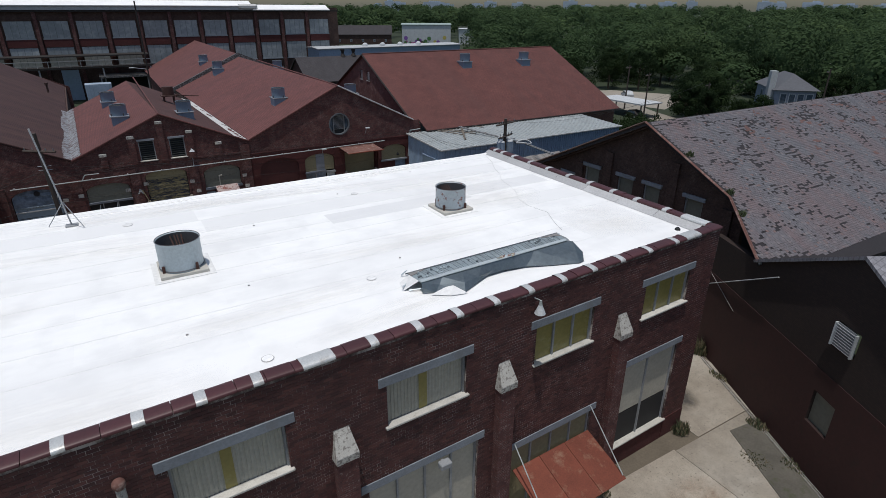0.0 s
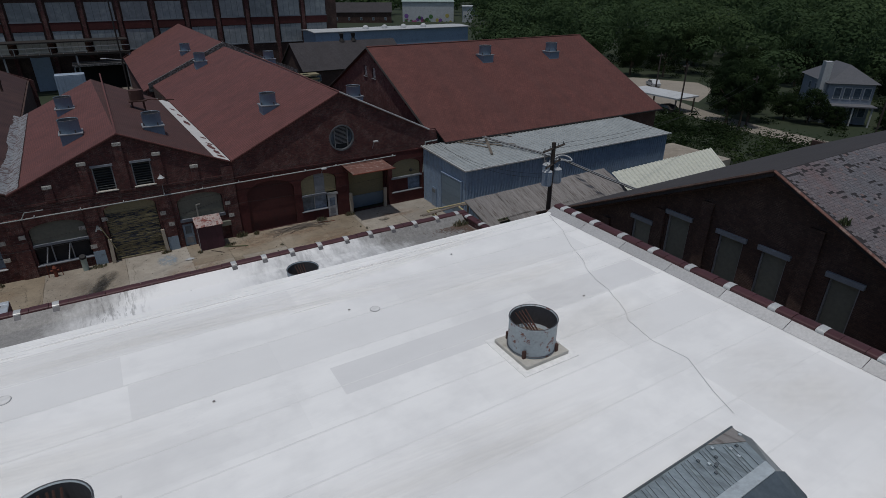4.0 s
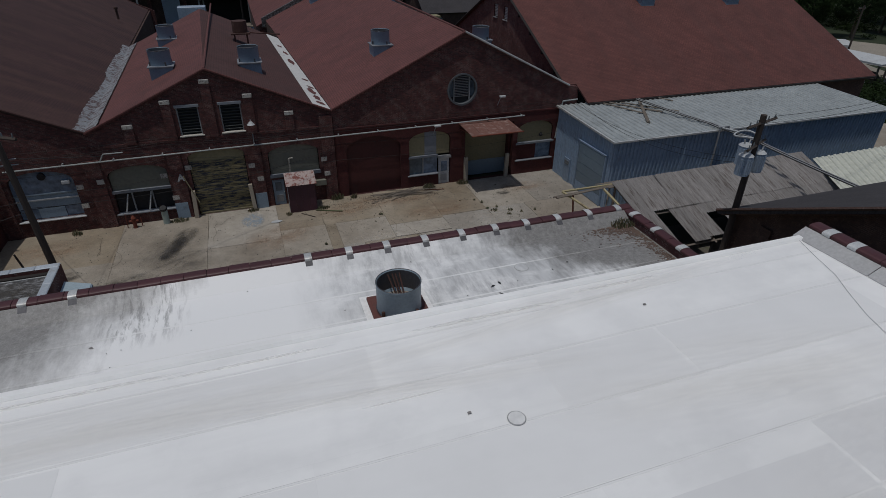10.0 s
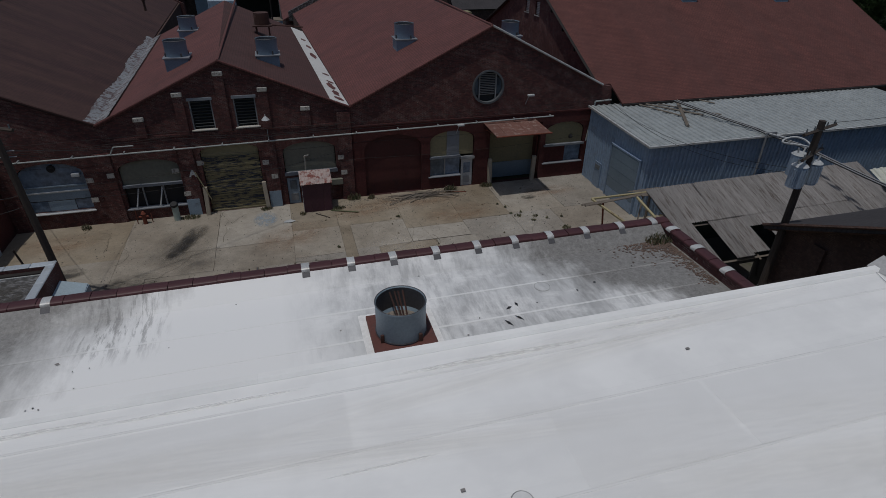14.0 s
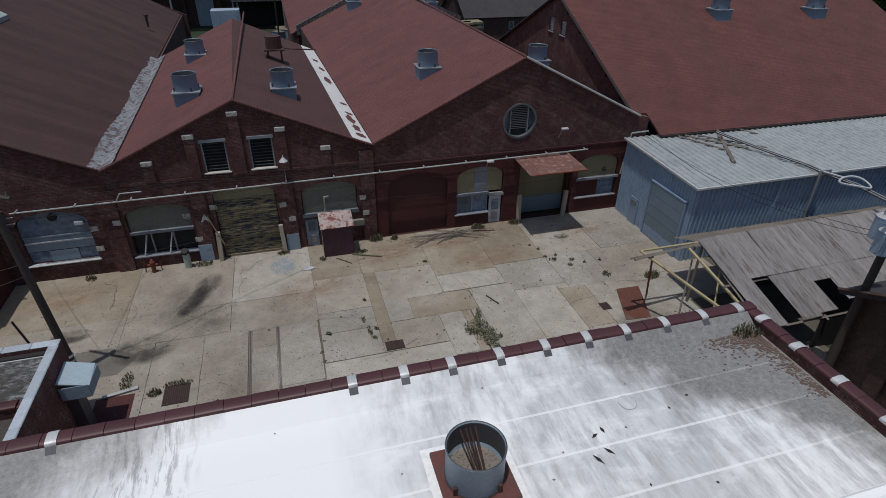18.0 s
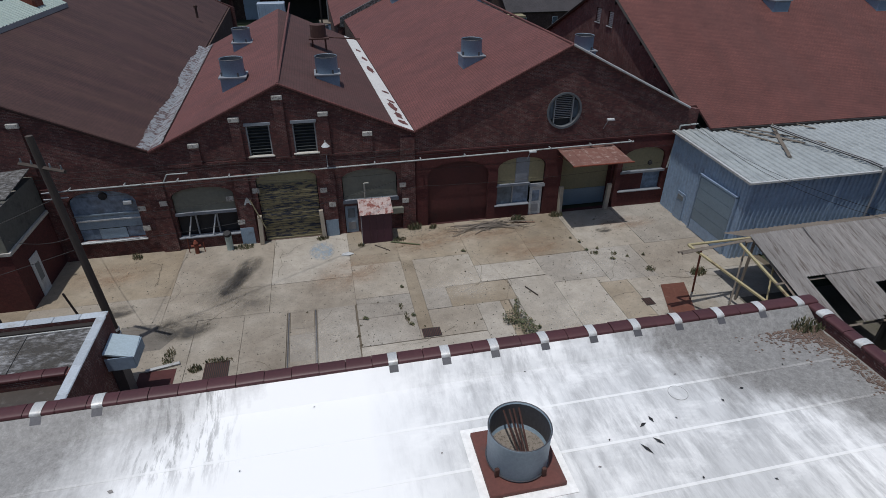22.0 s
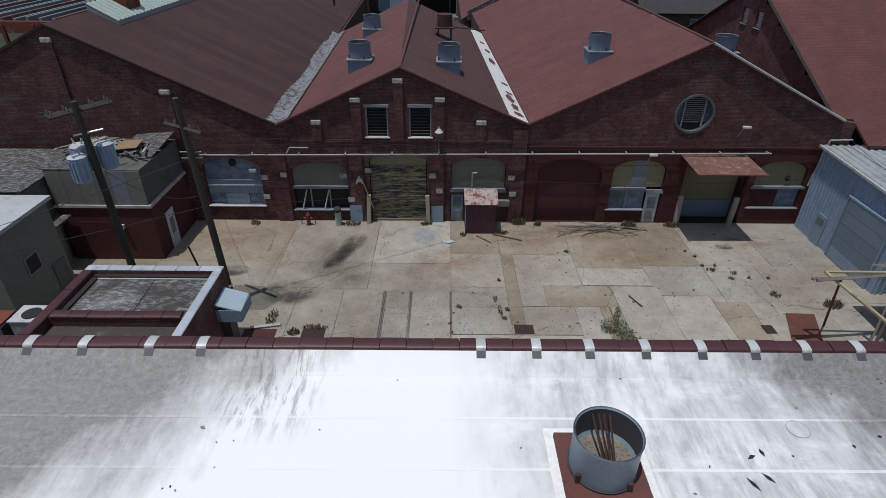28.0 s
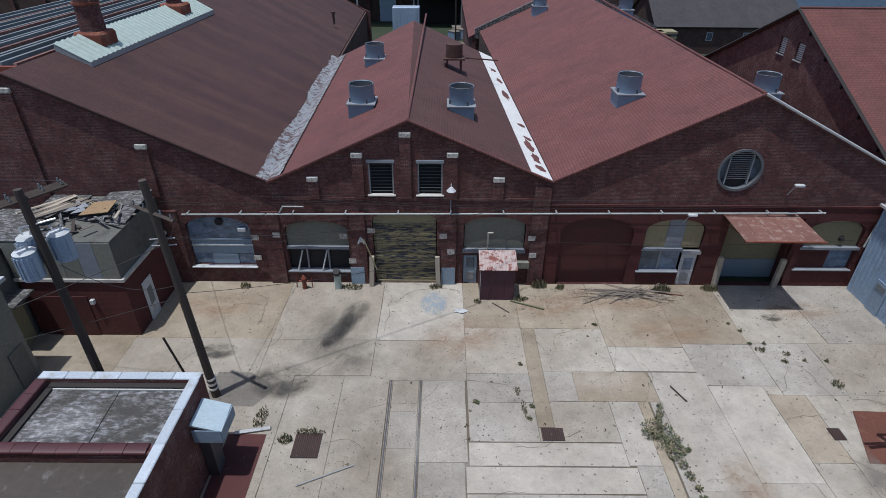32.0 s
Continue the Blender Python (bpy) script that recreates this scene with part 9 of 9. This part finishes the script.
for i in range(22):
    x, y, s = rr.uniform(-9.5, 2.5), rr.uniform(50, 82), rr.uniform(0.5, 1.3)
    o = thing("crate", "weathered pale crate stacked in a back yard", "crate", "back yard crates", at=(x, y, -0.12))
    o.rotation_euler = (0, 0, rr.uniform(0, 3))
    part("body", boxed(-s, s, -s * 0.7, s * 0.7, 0, s * 1.4, bevel=0.04), rr.choice(["white_paint", "timber", "shed", "rust", "board_grey"]), o)
    part("lid", boxed(-s * 1.05, s * 1.05, -s * 0.75, s * 0.75, s * 1.4, s * 1.5), "timber", o)
sl = thing("street_lamp", "slim dark yard lamp with a curved white head", "lamp", at=(1.0, 58, 0))
part("post", tubed((0, 0, -0.1), (0, 0, 21), 0.12), "paint_black", sl)
part("arm", tubed((0, 0, 9.5), (-2.4, 0, 9.9), 0.06), "frame", sl)
part("head", boxed(-3.0, -2.2, -0.15, 0.15, 9.8, 9.95, bevel=0.04), "white_paint", sl)
for x, y in ((31, 60), (33, 61), (29.6, 62)):
    o = thing("pallet_stack", "stack of pale timber pallets", "pallets", "pallet stacks", at=(x, y, -0.12))
    for k in range(7):
        part("pallet", boxed(-1.6, 1.6, -1.2, 1.2, 0.75 * k, 0.75 * k + 0.3), "board", o)

# ---------------------------------------------------------------- road, lot and house to the east
def strip(name, pts, w, material, label, z):
    q = bmesh.new()
    prev = None
    for i, p in enumerate(pts):
        a = Vector(pts[max(0, i - 1)])
        b = Vector(pts[min(len(pts) - 1, i + 1)])
        d_ = (b - a).normalized()
        n_ = Vector((-d_.y, d_.x)) * w / 2
        c = Vector(p)
        cur = [q.verts.new((c.x + n_.x, c.y + n_.y, z)), q.verts.new((c.x - n_.x, c.y - n_.y, z))]
        if prev:
            q.faces.new((prev[0], cur[0], cur[1], prev[1]))
        prev = cur
    return tagged(link(name, q, material), label, "road", kind="structure")


strip("road", [(98, 62), (97, 34), (90, 18), (87.5, 10), (86, 0), (85.5, -10), (87, -30), (92, -60)], 5.5, "gravel", "pale gravel road curving past trees", -0.07)
lot = bmesh.new()
poly(lot, [(97, 19, -0.06), (112, 26, -0.06), (117, 34, -0.06), (110, 47, -0.06), (98, 50, -0.06), (94, 34, -0.06)])
tagged(link("parking_lot", lot, "gravel"), "pale gravel lot beside a road", "lot", kind="structure")
cp = thing("carport", "low white flat carport roof by a gravel lot", "carport", at=(85.9, 19.5, 0))
cp.rotation_euler = (0, 0, radians(90))
part("roof", boxed(-6, 6, -3, 3, 2.6, 2.85), "white_paint", cp)
for x in (-5.5, 5.5):
    for y in (-2.5, 2.5):
        part("post", boxed(x - 0.1, x + 0.1, y - 0.1, y + 0.1, -0.12, 2.6), "timber", cp)


def car(x, y, turn, paint, label):
    c = thing("car", label, "car", "parked cars", at=(x, y, -0.06))
    c.rotation_euler = (0, 0, radians(turn))
    q = bmesh.new()
    prism(q, [(-2.2, 0.3), (2.2, 0.3), (2.25, 0.75), (1.3, 0.95), (0.7, 1.45), (-1.1, 1.48), (-1.8, 0.98), (-2.25, 0.9)], [], wall_y(-0.88), 1.76)
    part("body", q, paint, c)
    q = bmesh.new()
    prism(q, [(1.15, 0.98), (0.65, 1.4), (-1.05, 1.43), (-1.6, 1.0)], [], wall_y(-0.9), 1.8)
    part("windows", q, "glass", c)
    for wx in (-1.4, 1.4):
        for wy in (-0.86, 0.7):
            t = part("wheel", tubed((wx, wy, 0.33), (wx, wy + 0.18, 0.33), 0.33, seg=14), "cable", c)
            part("rim", tubed((wx, wy - 0.01, 0.33), (wx, wy + 0.19, 0.33), 0.2, seg=10), "strap", t)


car(84, 16, 75, "paint_black", "dark saloon car parked by trees")
car(104, 36, 60, "white_paint", "white car parked on a gravel lot")

vil = thing("house", "pale blue-grey timber house with a hipped roof and tall pale chimney", "house", at=(106.3, -0.4, 0))
vil.rotation_euler = (0, 0, radians(-44))
M["house_blue"] = plain("blue_grey_siding", (0.27, 0.31, 0.37), 0.85, 1, 0.7)
part("wall", boxed(-3.4, 3.4, -5.9, 5.9, -0.2, 6.5), "house_blue", vil)
q = bmesh.new()
vv = [q.verts.new(p) for p in ((-3.9, -6.4, 6.4), (3.9, -6.4, 6.4), (3.9, 6.4, 6.4), (-3.9, 6.4, 6.4), (0, -3.0, 9.0), (0, 3.0, 9.0))]
for f in ((0, 1, 4), (1, 2, 5, 4), (2, 3, 5), (3, 0, 4, 5), (3, 2, 1, 0)):
    q.faces.new([vv[i] for i in f])
M["grey_roof"] = plain("grey_shingle", (0.12, 0.125, 0.14), 0.8, 0.6, 0.85)
part("roof", q, "grey_roof", vil)
part("chimney", boxed(-4.5, -3.42, -5.2, -3.7, -0.2, 9.6), "white_paint", vil, "tall pale chimney stack")
for i in range(4):
    for z in (1.0, 3.9):
        w = part("window", boxed(-2.5 + i * 1.45, -1.35 + i * 1.45, -5.98, -5.9, z, z + 1.9), "white_paint", vil)
        part("pane", boxed(-2.38 + i * 1.45, -1.47 + i * 1.45, -6.0, -5.98, z + 0.12, z + 1.78), "glass", w)
for y in (-1.2, 1.6):
    w = part("window", boxed(-3.48, -3.4, y, y + 0.9, 4.3, 5.6), "white_paint", vil)
    part("pane", boxed(-3.5, -3.48, y + 0.1, y + 0.8, 4.4, 5.5), "glass", w)
for x in (-2.6, 0.2, 3.0):
    part("porch_post", boxed(x - 0.1, x + 0.1, -8.1, -7.9, -0.15, 3.0), "white_paint", vil)
part("porch_roof", boxed(-3.0, 3.5, -8.3, -5.92, 3.0, 3.2), "grey_roof", vil)
for x, y, t_ in ((82, 12, 9), (97, -12, 11), (90, 24, 9), (86, 2, 8)):
    p = pole("dark wooden street pole beside a road", (x, y, -0.3), (x, y, t_), 0.16, [((x - 1.0, y, t_ - 0.5), (x + 1.0, y + 0.4, t_ - 0.5))])


# ---------------------------------------------------------------- trees
def tree_kind(seed, height, spread, mat):
    rr = random.Random(seed)
    t = thing("tree", "leafy green broadleaf tree in full summer crown", "tree", "trees beyond the works")
    q = bmesh.new()
    tube(q, (0, 0, -0.3), (0.1, 0.05, height * 0.45), 0.32, 0.2, 8)
    for i in range(9):
        a = i * 2.4
        z = height * rr.uniform(0.28, 0.5)
        tube(q, (0.05, 0.02, z), (spread * 0.6 * math.cos(a), spread * 0.6 * math.sin(a), z + height * rr.uniform(0.15, 0.32)), 0.12, 0.04, 5)
    part("trunk", q, "bark", t)
    vs, fs, ns = [], [], []
    cl = []
    for i in range(44):
        a, u = rr.uniform(0, 6.283), rr.uniform(-0.75, 1)
        k = math.sqrt(max(0, 1 - u * u)) * (0.55 + 0.45 * rr.random())
        cl.append((spread * k * math.cos(a), spread * k * math.sin(a), height * (0.62 + 0.34 * u), spread * rr.uniform(0.2, 0.38)))
    for cx, cy, cz, cr in cl:
        for j in range(150):
            d_ = Vector((rr.gauss(0, 1), rr.gauss(0, 1), rr.gauss(0, 0.8))).normalized() * cr * rr.uniform(0.72, 1.04)
            c = Vector((cx, cy, cz)) + d_
            nrm = (d_.normalized() + Vector((rr.uniform(-0.28, 0.28), rr.uniform(-0.28, 0.28), rr.uniform(-0.1, 0.45)))).normalized()
            u_ = nrm.orthogonal().normalized()
            v_ = nrm.cross(u_)
            s = rr.uniform(0.12, 0.25)
            b0 = len(vs)
            vs += [c + u_ * s, c + v_ * s * 0.7, c - u_ * s, c - v_ * s * 0.7]
            fs.append((b0, b0 + 1, b0 + 2, b0 + 3))
            ns += [tuple(d_.normalized() * 0.8 + nrm * 0.5 + Vector((0, 0, 0.25)))] * 4
    me = bpy.data.meshes.new("crown")
    me.from_pydata([tuple(v) for v in vs], [], fs)
    round_normals(me, ns)
    me.materials.append(M[mat])
    c = new("crown", me)
    c.parent = t
    return t


def round_normals(me, nn):
    """Leaves shade with the rounding of their clump."""
    nn = np.array(nn, dtype=np.float32)
    nn /= np.linalg.norm(nn, axis=1)[:, None]
    me.attributes.new("custom_normal", "FLOAT_VECTOR", "POINT").data.foreach_set("vector", nn.ravel())
    me.update()


def leaf_material(name, a, b_):
    m, n, l, b = nodes_of(name)
    g = n.new("ShaderNodeNewGeometry")
    oi = n.new("ShaderNodeObjectInfo")
    c = ramp(n, l, g.outputs["Random Per Island"], [(0.0, tuple(x * 0.92 for x in a)), (0.6, a), (1.0, tuple(0.5 * (x + y) for x, y in zip(a, b_)))])
    c2 = mixc(n, l, ramp(n, l, oi.outputs["Random"], [(0.2, (0, 0, 0)), (0.9, (0.5,) * 3)]), c, tuple(x * 1.25 for x in b_))
    broad = noise_of(n, l, g.outputs["Position"], 0.11, 3)
    c3 = mixc(n, l, ramp(n, l, broad, [(0.42, (0, 0, 0)), (0.62, (0.7,) * 3)]), c2, tuple(x * 0.62 for x in a))
    bright = noise_of(n, l, g.outputs["Position"], 0.045, 3)
    c3 = mixc(n, l, ramp(n, l, bright, [(0.5, (0, 0, 0)), (0.68, (0.8,) * 3)]), c3, (b_[0] * 1.25, b_[1] * 1.2, b_[2] * 1.1))
    l.new(c3, b.inputs["Base Color"])
    b.inputs["Roughness"].default_value = 0.8
    b.inputs["Specular IOR Level"].default_value = 0.1
    through_leaf = n.new("ShaderNodeBsdfTranslucent")
    l.new(c3, through_leaf.inputs["Color"])
    both = n.new("ShaderNodeMixShader")
    both.inputs[0].default_value = 0.42
    l.new(b.outputs[0], both.inputs[1])
    l.new(through_leaf.outputs[0], both.inputs[2])
    l.new(both.outputs[0], n["Material Output"].inputs[0])
    return m


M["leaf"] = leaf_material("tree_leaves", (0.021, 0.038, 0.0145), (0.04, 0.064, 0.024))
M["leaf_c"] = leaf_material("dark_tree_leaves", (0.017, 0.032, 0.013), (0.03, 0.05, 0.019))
# Far woods: distance haze is put into this lighter, bluer leaf colour.
M["leaf_hazed"] = leaf_material("hazed_wood_leaves", (0.04, 0.07, 0.031), (0.072, 0.112, 0.05))
kinds = [tree_kind(1, 10, 4.2, "leaf"), tree_kind(2, 12, 4.8, "leaf_c"), tree_kind(3, 8.5, 3.8, "leaf"), tree_kind(4, 11, 4.4, "leaf_c")]
rr = random.Random(31)
spots = [(84.9, 2.5), (86, 5.5), (93, 10.5), (90.5, 4.5), (96.5, 9.5), (99, 15), (105, 14), (114, -14), (98, -20), (120, 12), (118, 5), (76, 48), (64, 44), (66, 54), (72, 62), (90, 70), (100, 72), (112, 66), (124, 60), (128, 46), (124, 30), (132, 20), (136, 34), (120, -4), (126, 8), (118, -18), (104, -26), (112, -30), (88, -28), (140, 10), (134, -10), (80, 72), (86, 82), (60, 70), (64, 84), (56, 92), (98, 88), (108, 84), (120, 80), (134, 70), (142, 54), (146, 36), (117, 44), (112, 50), (104, 56)]
first = list(kinds)
spots = [p for p in spots if not 20 < math.degrees(math.atan2(p[0] + 6, p[1] + 61)) < 33.5]
for i, (x, y) in enumerate(spots):
    m = pose(x, y, -0.12, 0, 0, rr.uniform(0, 360)) @ Matrix.Scale(rr.uniform(0.62, 0.98), 4)
    if first:
        k = first.pop()
        k.matrix_basis = m
    else:
        k = copy_thing(kinds[i % 4], m)
        k.scale = [m.to_scale().x] * 3
for x, y, k in ((97.4, -1.6, 0.62), (97.0, 2.2, 0.5), (98.4, -5.2, 0.4), (104, -10.5, 0.42), (109, -11.5, 0.5)):
    m = pose(x, y, -0.9, 0, 0, x * 40) @ Matrix.Scale(k, 4)
    o = copy_thing(kinds[0], m)
    o.scale = [k] * 3
    tagged(o, "broad leafy shrub before a timber house", "shrub", "shrubs by the house")
# woods that run to the skyline
vs, ns = [], []
nr = np.random.RandomState(5)
for i in range(2400):
    az, dist = radians(nr.uniform(5, 100)), (95 + 680 * nr.rand() ** 1.35 if i % 4 else nr.uniform(520, 800))
    x, y = -6 + dist * math.sin(az), -61 + dist * math.cos(az)
    if 70 < x < 124 and 16 < y < 66 or (x < 62 and y < 122) or math.hypot(x - 105, y + 2) < 19 or (x < 96 and y < 32) or (y < 125 and x < 60):
        continue
    if radians(19.5) < az < radians(33.5) and dist < 330 or math.hypot(x - 118, y - 232) < 22:
        continue
    if 165 < y < 222 and 95 < x < 150 and x < 95 + (y - 120) * 0.5:
        continue
    hill = HILL(math.hypot(x + 6, y + 61))
    R, Hh = nr.uniform(4.2, 10.5), nr.uniform(8, 19) * (1.0 if dist < 480 else 0.75)
    cnt = int(900 if dist < 190 else 520 if dist < 330 else 230)
    d_ = nr.normal(size=(cnt, 3))
    d_ /= np.linalg.norm(d_, axis=1)[:, None]
    lump = 0.8 + 0.24 * np.sin(d_[:, 0] * 4 + i) * np.cos(d_[:, 1] * 5 + 2 * i) * np.cos(d_[:, 2] * 4 + i)
    c = np.array([x, y, hill + Hh * 0.62]) + d_ * np.array([R, R, Hh * 0.42]) * (lump * nr.uniform(0.84, 1.04, cnt))[:, None]
    nn = d_ + np.array([0, 0, 0.25]) + nr.uniform(-0.2, 0.2, (cnt, 3))
    nn /= np.linalg.norm(nn, axis=1)[:, None]
    u_ = np.cross(nn, np.array([0.3, 0.2, 1.0]))
    u_ /= np.linalg.norm(u_, axis=1)[:, None]
    v_ = np.cross(nn, u_)
    s = (nr.uniform(0.2, 0.4, cnt) * (1.0 if dist < 190 else 1.5 if dist < 330 else 2.5))[:, None]
    quad = np.stack([c + u_ * s, c + v_ * s * 0.8, c - u_ * s, c - v_ * s * 0.8], 1)
    vs.append(quad.reshape(-1, 3))
    ns.append(np.repeat(d_ * 0.75 + nn * 0.5 + np.array([0, 0, 0.3]), 4, 0))
vs = np.concatenate(vs)
me = bpy.data.meshes.new("woods")
me.from_pydata(vs.tolist(), [], np.arange(len(vs)).reshape(-1, 4).tolist())
round_normals(me, np.concatenate(ns))
me.materials.append(M["leaf_hazed"])
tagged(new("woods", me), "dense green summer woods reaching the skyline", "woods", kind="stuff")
vs = []
for i in range(620):
    if i < 260:
        x, y = nr.uniform(62, 84.5), nr.uniform(-34, 14)
    else:
        x, y = nr.uniform(88, 140), nr.uniform(-36, 86)
    if 92 < x < 120 and 18 < y < 52 or math.hypot(x - 106, y + 1.4) < 9 or abs(x - 87 - max(0, y) * 0.3) < 4.5 or (80 < x < 90 and 12 < y < 28) or (x < 66 and y > -11):
        continue
    R, Hh = nr.uniform(0.8, 2.2), nr.uniform(0.8, 2.6)
    cnt = 110
    d_ = nr.normal(size=(cnt, 3))
    d_ /= np.linalg.norm(d_, axis=1)[:, None]
    d_[:, 2] = np.abs(d_[:, 2])
    c = np.array([x, y, -0.1]) + d_ * np.array([R, R, Hh]) * nr.uniform(0.6, 1.05, cnt)[:, None]
    nn = d_ + nr.uniform(-0.5, 0.5, (cnt, 3))
    nn /= np.linalg.norm(nn, axis=1)[:, None]
    u_ = np.cross(nn, np.array([0.3, 0.2, 1.0]))
    u_ /= np.linalg.norm(u_, axis=1)[:, None]
    v_ = np.cross(nn, u_)
    s = nr.uniform(0.09, 0.22, cnt)[:, None]
    vs.append(np.stack([c + u_ * s, c + v_ * s * 0.7, c - u_ * s, c - v_ * s * 0.7], 1).reshape(-1, 3))
vs = np.concatenate(vs)
me = bpy.data.meshes.new("brush")
me.from_pydata(vs.tolist(), [], np.arange(len(vs)).reshape(-1, 4).tolist())
me.materials.append(M["leaf"])
tagged(new("brush", me), "low green shrubs and undergrowth on open ground", "brush", kind="stuff")
# distant pale town on the skyline
# Blue-grey with the haze of distance mixed into the wall colour.
M["haze_block"] = plain("haze_tinted_far_wall", (0.4, 0.47, 0.56), 0.7, 0.1, 0.8)
for i in range(30):
    az, dist = radians(rr.uniform(24, 74)), rr.uniform(820, 900)
    x, y = -6 + dist * math.sin(az), -61 + dist * math.cos(az)
    o = thing("far_block", "far pale building on the skyline", "building", "skyline buildings", at=(x, y, HILL(dist)))
    o.rotation_euler = (0, 0, -az)
    top = rr.uniform(10, 17)
    part("wall", boxed(-rr.uniform(5, 14), rr.uniform(5, 12), -5, 5, -0.2, top), "haze_block", o)
    part("roof", boxed(-4, 4, -4, 4, top, top + 1.5), "haze_block", o)
